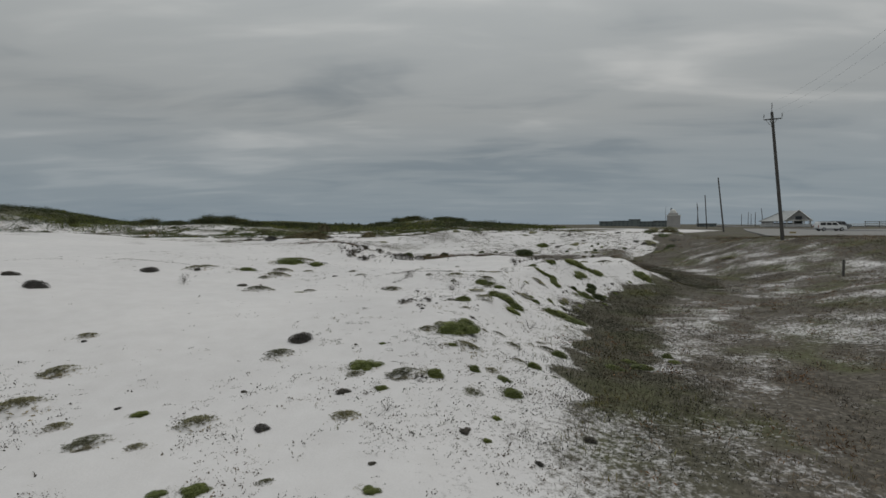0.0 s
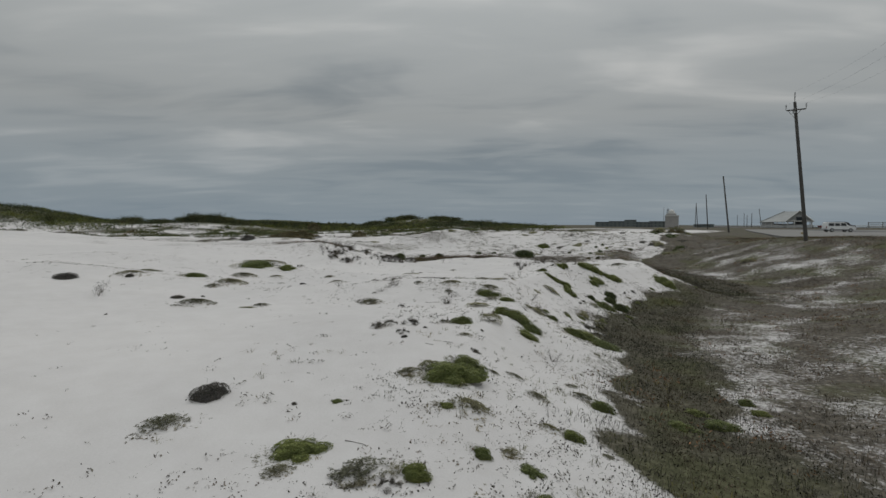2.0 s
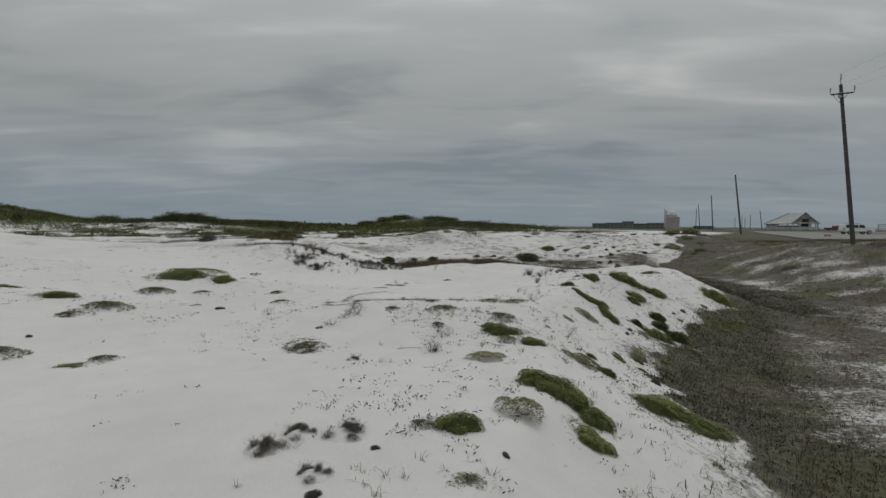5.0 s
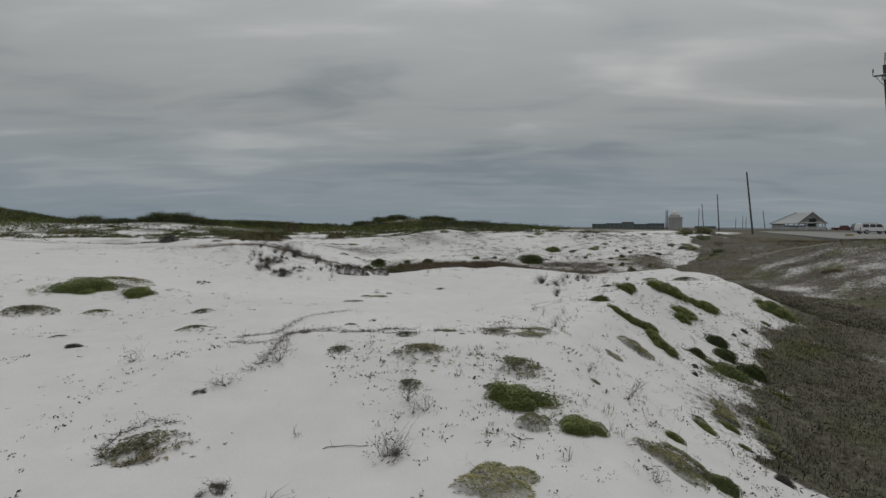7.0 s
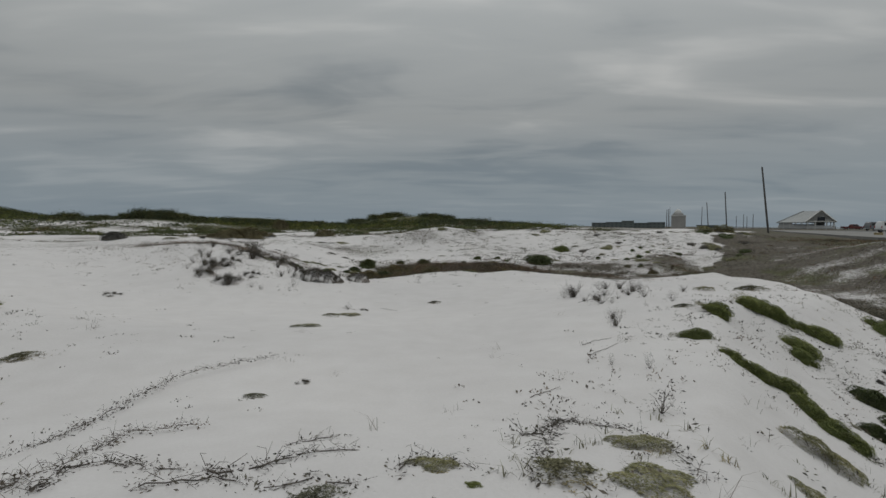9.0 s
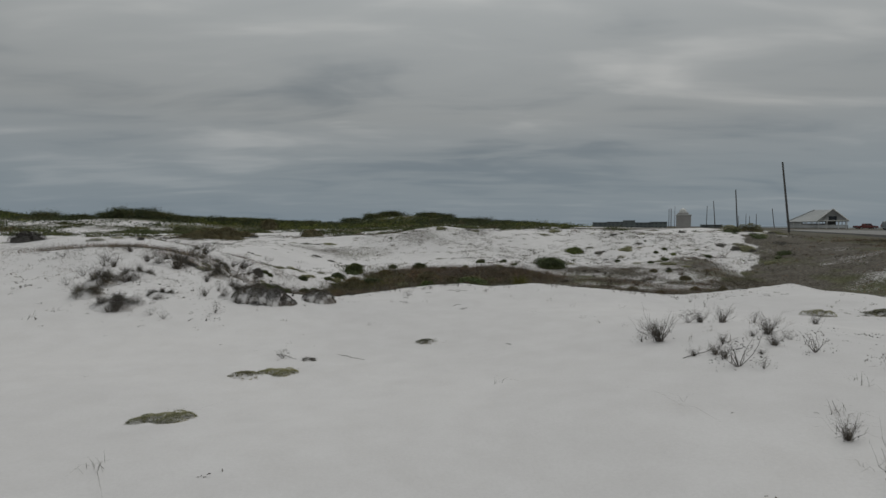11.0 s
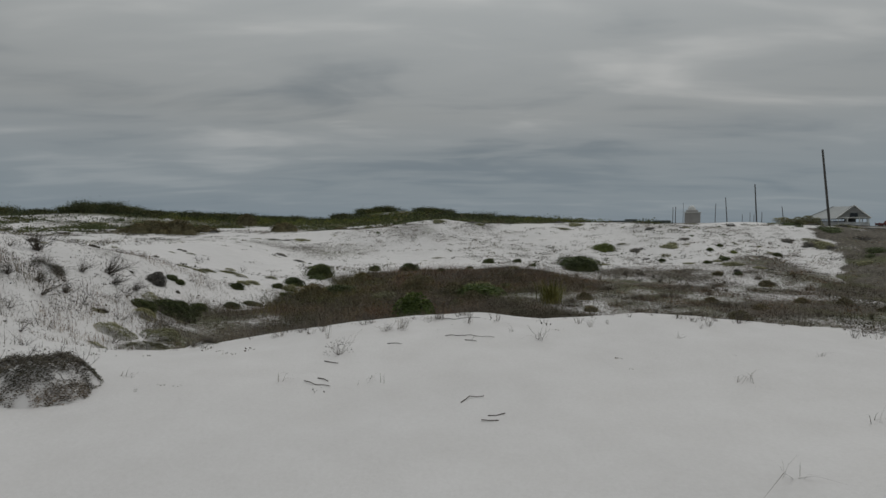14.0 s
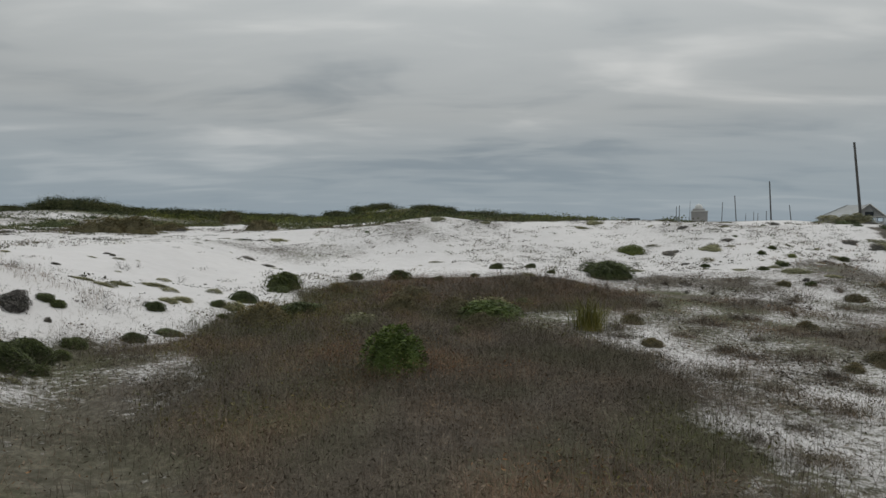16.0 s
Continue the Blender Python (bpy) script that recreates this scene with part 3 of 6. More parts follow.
def cushion(u, v, heads):
    """Height of the cushion over a place: the highest head there."""
    top = np.zeros(np.shape(u))
    for cx, cy, r, h in heads:
        q = np.hypot(u - cx, v - cy) / r
        top = np.maximum(top, h * np.clip(1 - q ** 2.6, 0, 1))
    return top


def dome_points(rng, n, gaps=0.0, deep=0.22):
    """Places and outward ways on a ragged cushion of several heads, of width 1 and height 1."""
    heads = lobes_of(rng)
    ph = rng.random(3) * 6.28
    u, v = rng.uniform(-0.56, 0.56, 7 * n), rng.uniform(-0.56, 0.56, 7 * n)
    z = cushion(u, v, heads)
    hole = np.sin(12 * u + ph[1]) * np.sin(11 * v + ph[2]) + 0.6 * np.sin(27 * u + ph[0]) * np.sin(25 * v + ph[1])
    keep = (z > 0.02) & (hole > -1.4 + 1.6 * gaps + 0.5 * (rng.random(7 * n) - 0.5)) & (rng.random(7 * n) < 0.55 + 0.6 * z)
    u, v, z = u[keep][:n], v[keep][:n], z[keep][:n]
    e = 0.02
    o = np.stack([cushion(u - e, v, heads) - cushion(u + e, v, heads), cushion(u, v - e, heads) - cushion(u, v + e, heads), np.full(len(u), 0.10)], 1)
    p = np.stack([u, v, np.maximum(z + 0.05 - deep * rng.random(len(u)) ** 2, -0.02)], 1)
    return p, o / np.linalg.norm(o, axis=1)[:, None], heads


def core_dome(heads, size=0.9, top=0.84):
    """The dense inside of a cushion: one rugged sheet under its leaves."""
    bm = bmesh.new()
    n = 26
    rnd = np.random.RandomState(int(abs(heads[1][0]) * 1e5))
    at = np.linspace(-0.58, 0.58, n)
    grid = {}
    for i in range(n):
        for j in range(n):
            u, v = at[i] + 0.008 * rnd.normal(), at[j] + 0.008 * rnd.normal()
            h = float(cushion(np.array(u / size), np.array(v / size), heads))
            grid[i, j] = (bm.verts.new((u, v, top * h * (1 + 0.10 * rnd.normal()) - 0.05)), h)
    for i in range(n - 1):
        for j in range(n - 1):
            q = [grid[i, j], grid[i + 1, j], grid[i + 1, j + 1], grid[i, j + 1]]
            if max(w[1] for w in q) > 0.0:
                bm.faces.new([w[0] for w in q])
    bmesh.ops.delete(bm, geom=[w for w in bm.verts if not w.link_faces], context="VERTS")
    return bm


def twigs(bm, rng, n, reach, high, thick=0.008, droop=0.3):
    """Bare forking twigs out of one root."""
    for _ in range(n):
        a = rng.random() * 6.28
        p = Vector((0, 0, -0.02))
        d = Vector((math.cos(a) * reach, math.sin(a) * reach, high)) * (0.6 + 0.6 * rng.random())
        t = thick
        for k in range(3):
            q = p + d / 3 + Vector(rng.normal(size=3) * 0.07 * d.length)
            rod(bm, p, q, t, t * 0.7, 4)
            if k:
                w = q + Vector(rng.normal(size=3) * 0.16 * d.length) + d * 0.16
                rod(bm, q, w, t * 0.6, t * 0.25, 3)
            p, t = q, t * 0.7
            d.z -= droop * 0.15 * abs(d.z)
    return bm


def make_bush(seed, leaf, core, label, count=4200, size=0.036, gaps=0.0, name="shrub", bare=8, skirt=0, category="shrub"):
    """A low cushion shrub of width 1 and height 1, to be scaled."""
    rng = np.random.RandomState(seed)
    root = thing(name, label, category, "dune shrubs" if category == "shrub" else "low mats on the dunes")
    p, o, heads = dome_points(rng, count, gaps)
    v, f = leaf_cards(rng, p, o, size)
    raw_part("foliage", v, f, leaf, root)
    if gaps < 0.3:
        part("core", core_dome(heads), core, root)
    tagged(part("stem_fork", twigs(bmesh.new(), rng, bare if gaps < 0.3 else 16, 0.42, 0.7, 0.005), BARK, root), kind="stuff")
    if skirt:
        a, r = radians(150) + 0.75 * rng.normal(size=skirt), 0.32 + 0.42 * rng.random(skirt)
        c = np.repeat(np.stack([np.cos(a) * r, np.sin(a) * r, np.full(skirt, 0.06)], 1), 16, 0)
        c = c + rng.normal(size=c.shape) * np.array([0.022, 0.022, 0.10])
        v, f = leaf_cards(rng, c, rng.normal(size=c.shape) + np.array([0, 0, 0.6]), 0.04, 0.5, 0.3)
        raw_part("dry_skirt", v, f, LEAF_GREY, root, "grey-green dry leaves at its foot")
    return root


def make_speckle(seed, leaf, label, count=300):
    """A low sand mound held by many small rosettes."""
    rng = np.random.RandomState(seed)
    root = thing("mound_plant", label, "plant", "plants on sand mounds")
    bm = bmesh.new()
    bmesh.ops.create_grid(bm, x_segments=14, y_segments=14, size=0.62)
    ph = rng.random() * 9
    for q in bm.verts:
        r = q.co.length / 0.62
        q.co.z = 0.55 * (max(0.0, 1 - r * r) ** 1.5) * (1 + 0.12 * noise.noise(q.co * 4 + Vector((ph, 0, 0)))) - 0.18 - 3.0 * max(0.0, r - 0.8)
    bmesh.ops.delete(bm, geom=[q for q in bm.verts if math.hypot(q.co.x, q.co.y) > 0.64], context="VERTS")
    part("sand_mound", bm, MOUND, root, smooth=True)
    heads = [(0.3 * rng.normal() * 0.6, 0.3 * rng.normal() * 0.6, 0.07 + 0.10 * rng.random()) for k in range(7)]
    pick = rng.randint(0, 7, count)
    u = np.array([heads[k][0] for k in pick]) + np.array([heads[k][2] for k in pick]) * rng.normal(size=count)
    w = np.array([heads[k][1] for k in pick]) + np.array([heads[k][2] for k in pick]) * rng.normal(size=count)
    loose = rng.random(count) < 0.22
    u, w = np.where(loose, rng.normal(size=count) * 0.27, u), np.where(loose, rng.normal(size=count) * 0.27, w)
    c = np.stack([u, w, np.maximum(0.55 * np.clip(1 - (u * u + w * w) / 0.384, 0, 1) ** 1.5 - 0.13, 0.0) + 0.03], 1)
    each = 12
    at = np.repeat(c, each, 0) + rng.normal(size=(count * each, 3)) * np.array([0.015, 0.015, 0.02]) * np.repeat(0.5 + 1.3 * rng.random(count) ** 2, each)[:, None]
    out = rng.normal(size=(count * each, 3)) * np.array([0.7, 0.7, 0.3]) + np.array([0, 0, 1.0])
    v, f = leaf_cards(rng, at, out, 0.036, 0.55, 0.3)
    raw_part("greenery", v, f, leaf, root)
    return root


def make_brush(seed, leaf, label, name="dead_brush"):
    """A ragged spread of grey dead leaves and twigs in several heads, half drowned in blown sand."""
    rng = np.random.RandomState(seed)
    root = thing(name, label, "dead shrub", "dead brush on the sand")
    bm = bmesh.new()
    bmesh.ops.create_grid(bm, x_segments=16, y_segments=16, size=0.6)
    ph = rng.random() * 9

    def mound(r):
        return 0.46 * np.maximum(0.0, 1 - (np.asarray(r) / 0.6) ** 2) ** 1.5 - 0.06

    for q in bm.verts:
        r = q.co.length
        q.co.z = float(mound(r)) * (1 + 0.4 * noise.noise(q.co * 5 + Vector((ph, 0, 0)))) - 3.0 * max(0.0, r / 0.6 - 0.85)
    bmesh.ops.delete(bm, geom=[q for q in bm.verts if math.hypot(q.co.x, q.co.y) > 0.62], context="VERTS")
    part("sand_mound", bm, MOUND, root, smooth=True)
    heads = []
    for k in range(11):
        a, q = rng.random() * 6.28, 0.44 * rng.random() ** 0.7
        heads.append((q * math.cos(a), q * math.sin(a), 0.045 + 0.075 * rng.random(), 0.22 + 0.42 * rng.random()))
    bm = bmesh.new()
    for hx, hy, hr, hh in heads:
        for _ in range(3):
            sub = bmesh.new()
            twigs(sub, rng, 5, 1.3 * hr, 1.15 * hh, 0.005)
            x, y = rng.normal(hx, hr * 0.6), rng.normal(hy, hr * 0.6)
            bmesh.ops.translate(sub, vec=Vector((x, y, float(mound(math.hypot(x, y))))), verts=sub.verts)
            tmp = bpy.data.meshes.new("tmp")
            sub.to_mesh(tmp)
            sub.free()
            bm.from_mesh(tmp)
            bpy.data.meshes.remove(tmp)
    tagged(part("framework", bm, BARK, root), kind="stuff")
    rows = []
    for hx, hy, hr, hh in heads:
        n = int(9000 * hr)
        u, v = rng.normal(0, hr, n), rng.normal(0, hr * 0.8, n)
        far = np.hypot(u, v) / hr
        z = mound(np.hypot(hx + u, hy + v)) + hh * np.exp(-0.5 * far ** 2) * rng.random(n) ** 0.8
        rows.append(np.stack([hx + u, hy + v, z], 1))
    p = np.concatenate(rows)
    p = p[np.hypot(p[:, 0], p[:, 1]) < 0.56]
    v, f = leaf_cards(rng, p, rng.normal(size=(len(p), 3)) * np.array([1, 1, 0.5]) + np.array([0, 0, 0.5]), 0.024, 0.4, 0.5)
    raw_part("dead_leaves", v, f, leaf, root)
    return root


def make_drift(seed, leaf, label):
    """A tall sand drift grown through with dead brush, dark leaves showing all over it."""
    rng = np.random.RandomState(seed)
    root = thing("brush_drift", label, "dead shrub", "dead brush on the sand")
    ph = rng.random() * 9

    def top(x, y):
        r = np.hypot(x, y) * (1 + 0.10 * np.sin(3 * np.arctan2(y, x) + ph) + 0.06 * np.sin(7 * np.arctan2(y, x) + 2 * ph))
        lump = 0.10 * np.sin(9 * x + ph) * np.sin(8 * y + 2 * ph) + 0.05 * np.sin(21 * x + 3 * ph) * np.sin(19 * y)
        return (0.80 + lump) * np.clip(1 - (r / 0.57) ** 2.2, 0, 1) ** 1.15 - 0.06 - 2.0 * np.clip(r - 0.56, 0, 1)

    bm = bmesh.new()
    bmesh.ops.create_grid(bm, x_segments=30, y_segments=30, size=0.62)
    for q in bm.verts:
        q.co.z = float(top(q.co.x, q.co.y))
    part("sand_mound", bm, MOUND, root, smooth=True)
    n = 26000
    a, q = rng.random(n) * 6.28, np.sqrt(rng.random(n)) * 0.57
    u, v = q * np.cos(a), q * np.sin(a)
    patch = np.sin(11 * u + ph) * np.sin(10 * v + 2 * ph) + 0.8 * np.sin(25 * u + 3 * ph) * np.sin(23 * v + ph)
    keep = patch + 1.3 * (rng.random(n) - 0.5) > -0.45
    u, v = u[keep], v[keep]
    p = np.stack([u, v, top(u, v) + 0.10 * rng.random(len(u)) ** 2], 1)
    p = p[p[:, 2] > -0.04]
    v, f = leaf_cards(rng, p, rng.normal(size=(len(p), 3)) + np.array([0, 0, 0.4]), 0.027, 0.45, 0.5)
    raw_part("dead_leaves", v, f, leaf, root)
    bm = bmesh.new()
    for _ in range(14):
        sub = bmesh.new()
        twigs(sub, rng, 4, 0.08, 0.30, 0.004)
        x, y = rng.uniform(-0.4, 0.4), rng.uniform(-0.4, 0.4)
        bmesh.ops.translate(sub, vec=Vector((x, y, float(top(x, y)))), verts=sub.verts)
        tmp = bpy.data.meshes.new("tmp")
        sub.to_mesh(tmp)
        sub.free()
        bm.from_mesh(tmp)
        bpy.data.meshes.remove(tmp)
    tagged(part("framework", bm, BARK, root), kind="stuff")
    return root


def make_tussock(seed, leaf, label, blades=140, name="grass_tussock", spread=0.25, stems=7, leaves=0):
    """An upright tussock of blades and stems, 1 high."""
    rng = np.random.RandomState(seed)
    root = thing(name, label, "grass", "grass tussocks")
    v, f = blade_mesh(rng, rng.normal(size=(blades, 2)) * spread * 0.4, np.zeros(blades), 0.35 + 0.5 * rng.random(blades), 0.010, spread + 0.35)
    raw_part("grass", v, f, leaf, root)
    tagged(part("stem_fork", twigs(bmesh.new(), rng, stems, 0.4, 0.85, 0.008), BARK, root), kind="stuff")
    if leaves:
        p, o, heads = dome_points(rng, leaves, 0.2, 0.8)
        p[:, 2] *= 0.75
        v, f = leaf_cards(rng, p * np.array([0.8, 0.8, 1]), o, 0.055, 0.4, 1.0)
        raw_part("dead_foliage", v, f, LEAF_DEAD, root)
    return root


def make_twig_plant(seed):
    """A bare forked plant, nearly leafless."""
    rng = np.random.RandomState(seed)
    root = thing("bare_plant", "bare grey forked plant with few dead leaves on sand", "plant", "bare plants")
    part("stem_fork", twigs(bmesh.new(), rng, 9, 0.4, 0.85, 0.011), BARK, root)
    p, o, heads = dome_points(rng, 140, 0.4, 0.9)
    v, f = leaf_cards(rng, p, o, 0.07, 0.4, 1.0)
    raw_part("dead_foliage", v, f, LEAF_DEAD, root)
    return root


def blade_mesh(rng, xy, z, high, wide, lean):
    """Bent blades of grass: three triangles each."""
    n = len(xy)
    a = rng.random(n) * 6.28
    tilt = np.abs(rng.normal(size=n)) * lean
    d = np.stack([np.cos(a), np.sin(a)], 1)
    s = np.stack([-d[:, 1], d[:, 0], np.zeros(n)], 1) * (np.asarray(wide) * np.ones(n))[:, None] * 0.5
    foot = np.concatenate([xy, (z - 0.01)[:, None]], 1)
    mid_ = foot + np.concatenate([d * (tilt * high * 0.35)[:, None], (high * 0.55)[:, None]], 1)
    tip = foot + np.concatenate([d * (tilt * high)[:, None], (high * np.sqrt(np.clip(1 - 0.5 * tilt ** 2, 0.1, 1)))[:, None]], 1)
    v = np.stack([foot - s, foot + s, mid_ + s * 0.7, mid_ - s * 0.7, tip], 1).reshape(-1, 3)
    b = np.arange(n)[:, None] * 5
    f = np.concatenate([b + np.array([[0, 1, 2]]), b + np.array([[0, 2, 3]]), b + np.array([[3, 2, 4]])], 0)
    return v, f


def seat(x, y, wide, high, spin):
    """Where a plant of that width and height stands: on the sand, leaning with the slope."""
    e = 0.15
    z = at_ground(x, y)
    nrm = Vector((at_ground(x - e, y) - at_ground(x + e, y), at_ground(x, y - e) - at_ground(x, y + e), 2 * e)).normalized()
    turn = Vector((0, 0, 1)).rotation_difference(nrm).to_matrix().to_4x4()
    sx, sy, sz = survey(x, y)
    return Matrix.Translation((float(sx), float(sy), z + float(sz) - 0.01)) @ turn @ pose(0, 0, 0, 0, 0, spin) @ Matrix.Diagonal((wide, wide, high, 1))


def stand(kinds, rows, long=1.0, low=0.5, across=1.0):
    """Copies of the kinds at rows of x, y, width and height; long: how far they run along the bank."""
    for k, (x, y, w, h) in enumerate(rows):
        ob = copy_thing(kinds[k % len(kinds)], Matrix.Identity(4))
        m = seat(x, y, 1, 1, 0)
        bank = long if x > 1.0 and y < 34 else 1.0 + 0.3 * ((k * 7) % 3)
        tilt = 22 + (k * 13) % 26 if x > 1.0 and y < 34 else (k * 37) % 60 - 30
        ob.matrix_basis = m @ pose(0, 0, 0, 0, 0, tilt) @ Matrix.Diagonal((w * across, w * bank, min(h, low * w) if low else 0.8 * h, 1)) @ pose(0, 0, 0, 0, 0, 90 * (k % 4))


def set_out(kinds, rows):
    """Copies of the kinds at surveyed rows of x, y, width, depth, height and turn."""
    for k, (x, y, w, d, h, turn) in enumerate(rows):
        z, e = true_ground(x, y), 0.15
        nrm = Vector((true_ground(x - e, y) - true_ground(x + e, y), true_ground(x, y - e) - true_ground(x, y + e), 2 * e)).normalized()
        lean = Vector((0, 0, 1)).rotation_difference(nrm).to_matrix().to_4x4()
        ob = copy_thing(kinds[k % len(kinds)], Matrix.Identity(4))
        ob.matrix_basis = Matrix.Translation((x, y, z - 0.01)) @ lean @ pose(0, 0, 0, 0, 0, turn) @ Matrix.Diagonal((w, d, h, 1))


def retire(kinds):
    """The pattern plants themselves are taken away again."""
    for src in kinds:
        for o in (*src.children_recursive, src):
            bpy.data.objects.remove(o)


green_kinds = [make_bush(11 + k, LEAF_GREEN, IN_GREEN, "low green cushion shrub growing on white sand", gaps=0.15 * (k % 2), skirt=70) for k in range(4)]
dark_green_kinds = [make_bush(31 + k, LEAF_DARK, IN_DARK, "dark green rounded shrub at the dune foot", size=0.045) for k in range(3)]
olive_kinds = [make_bush(51 + k, LEAF_OLIVE, IN_OLIVE, "olive grey-green mat shrub on white sand", 3600, 0.040, gaps=0.38) for k in range(3)]
dark_kinds = [make_bush(71 + k, LEAF_DEAD, IN_GREY, "dark grey half-dead dome shrub on white sand", gaps=0.1) for k in range(3)]
brown_kinds = [make_bush(91 + k, LEAF_BROWN, IN_BROWN, "brown-green spreading shrub behind the dune") for k in range(2)]
bright_kinds = [make_bush(101, LEAF_BRIGHT, IN_BRIGHT, "bright green leafy shrub in the grassy hollow", 2600, 0.05)]
speck_kinds = [make_speckle(111 + k, LEAF_GREY, "sand mound dotted with small grey-green rosettes") for k in range(4)]
grey_kinds = [make_brush(131 + k, LEAF_LITTER, "heap of grey dead brush half buried in sand") for k in range(4)]
drift_kinds = [make_drift(141 + k, LEAF_DEAD, "sand drift held by dark grey dead brush") for k in range(3)]
tuft_kinds = [make_tussock(151 + k, GRASS_DARK, "dark dry tussock with bare stems on sand", 70, "dry_tussock", 0.16, 20, 150) for k in range(2)]
tall_kinds = [make_tussock(161, GRASS_YELLOW, "tall yellow-green grass tussock in the hollow", 420, spread=0.3, stems=3)]
bush_grass_kinds = [make_tussock(163 + k, GRASS_GREY, "low grey-brown grass tussock on the sandy flat", 300, spread=0.55, stems=3) for k in range(2)]
stalk_kinds = [make_tussock(165 + k, GRASS_GREY, "thin dry grey stalks standing on the sand", 9 + 5 * k, "dry_stalks", 0.2, 2 + k) for k in range(3)]
twig_kinds = [make_twig_plant(171 + k) for k in range(3)]
stand(dark_kinds, [(-13.9, 38.5, 1.15, 0.6), (-7.3, 42.52, 0.7, 0.24), (4.01, 55.99, 0.48, 0.37), (13.13, 51.89, 0.35, 0.18)], 1.1, 0.36)
stand(olive_kinds, [(-6.29, 40.68, 0.95, 0.28), (-2.71, 34.13, 0.57, 0.13), (-3.62, 35.83, 0.4, 0.09), (-4.89, 36.9, 0.72, 0.27), (21.1, 40.5, 1.06, 1.06)], 1.3, 0.22)
stand(olive_kinds, [(-7.36, 45.36, 0.37, 0.09), (22.79, 64.06, 2, 0.63)], 1.3, 0.22)
stand(dark_green_kinds, [(13.87, 56.12, 0.43, 0.22)], 1.25, 0.42)
stand(dark_green_kinds, [(14.67, 56.72, 0.44, 0.23)], 1.25, 0.42)
stand(twig_kinds, [(-5.37, 37.76, 0.53, 0.26), (-4.6, 36.41, 0.37, 0.29), (-1.43, 17.71, 0.25, 0.17), (-0.7, 15.94, 0.22, 0.16), (0.57, 17.31, 0.25, 0.2), (-1.09, 18.26, 0.37, 0.24)], 1.0, 0)
stand(twig_kinds, [(-0.31, 34.46, 0.15, 0.15), (2.38, 34.93, 0.22, 0.13), (3.93, 35.29, 0.52, 0.11), (2.1, 40.81, 0.47, 0.31), (-0.32, 6.92, 0.24, 0.28), (-8.13, 15.91, 0.32, 0.43), (-8.02, 15.66, 0.27, 0.38), (2.43, 13.24, 0.47, 0.31), (-0.49, 18.63, 0.22, 0.1), (0.88, 18.03, 0.11, 0.15), (1.26, 17.96, 0.13, 0.14), (-1.55, 17.7, 0.15, 0.1)], 1.0, 0)
stand(tuft_kinds, [(-6.81, 36.51, 0.58, 0.23), (-7.34, 35.87, 0.55, 0.24), (0.39, 16.56, 0.23, 0.21), (3.23, 24.37, 0.2, 0.25)], 1.0, 0)
stand(green_kinds, [(14.66, 55.42, 0.49, 0.21)], 1.4, 0.27)
stand(grey_kinds, [(-1.8, 33.59, 0.37, 0.11)], 1.0, 0.42)
# thinner plants for the far dune faces
far_dark = [make_bush(271 + k, LEAF_DEAD, IN_GREY, "dark grey low mat on the far dune face", 420, 0.08, 0.1, "mat_plant", category="mat plant") for k in range(2)]
far_olive = [make_bush(251 + k, LEAF_OLIVE, IN_OLIVE, "flat olive mat of growth on the far dune face", 420, 0.08, 0.1, "mat_plant", category="mat plant") for k in range(3)]
far_green = [make_bush(231 + k, LEAF_DARK, IN_DARK, "dark green low shrub on the far dune face", 420, 0.08, 0.1) for k in range(3)]
set_out(olive_kinds, [(2.22, 19.9, 0.52, 0.41, 0.05, -21), (1.05, 20.02, 0.35, 0.28, 0.04, 3), (2.38, 20.47, 0.48, 0.38, 0.05, -20), (1.49, 16.24, 0.68, 0.54, 0.1, -4), (-1.66, 26.81, 0.62, 0.5, 0.06, 39), (3.64, 20.71, 0.38, 0.3, 0.04, -35), (0.62, 10.83, 0.39, 0.31, 0.12, 6), (4.19, 21.59, 0.4, 0.58, 0.11, -120), (4.31, 21.42, 0.37, 0.4, 0.1, -157), (1.89, 17.28, 0.36, 0.29, 0.11, -8), (2.9, 17.34, 0.26, 0.21, 0.08, -20), (3.21, 17.38, 0.48, 0.66, 0.13, -133), (3.1, 17.2, 0.39, 0.53, 0.11, -135), (-1.26, 28.82, 0.59, 0.47, 0.06, 23), (1.73, 13.76, 0.55, 0.44, 0.16, -6)])
set_out(olive_kinds, [(5.49, 19.88, 0.49, 0.53, 0.14, -185), (5.38, 19.45, 0.33, 0.42, 0.09, -189), (-4.56, 39.53, 0.79, 0.63, 0.24, 38), (5.13, 20.46, 0.36, 0.39, 0.1, -150), (5.1, 20.25, 0.33, 0.45, 0.09, -174), (4.98, 20.04, 0.4, 0.51, 0.11, -121), (-5.75, 40.84, 0.62, 0.5, 0.19, 39), (8.66, 32.99, 0.68, 0.54, 0.14, -38), (-7.28, 25.36, 2.11, 1.69, 0.21, 24)])
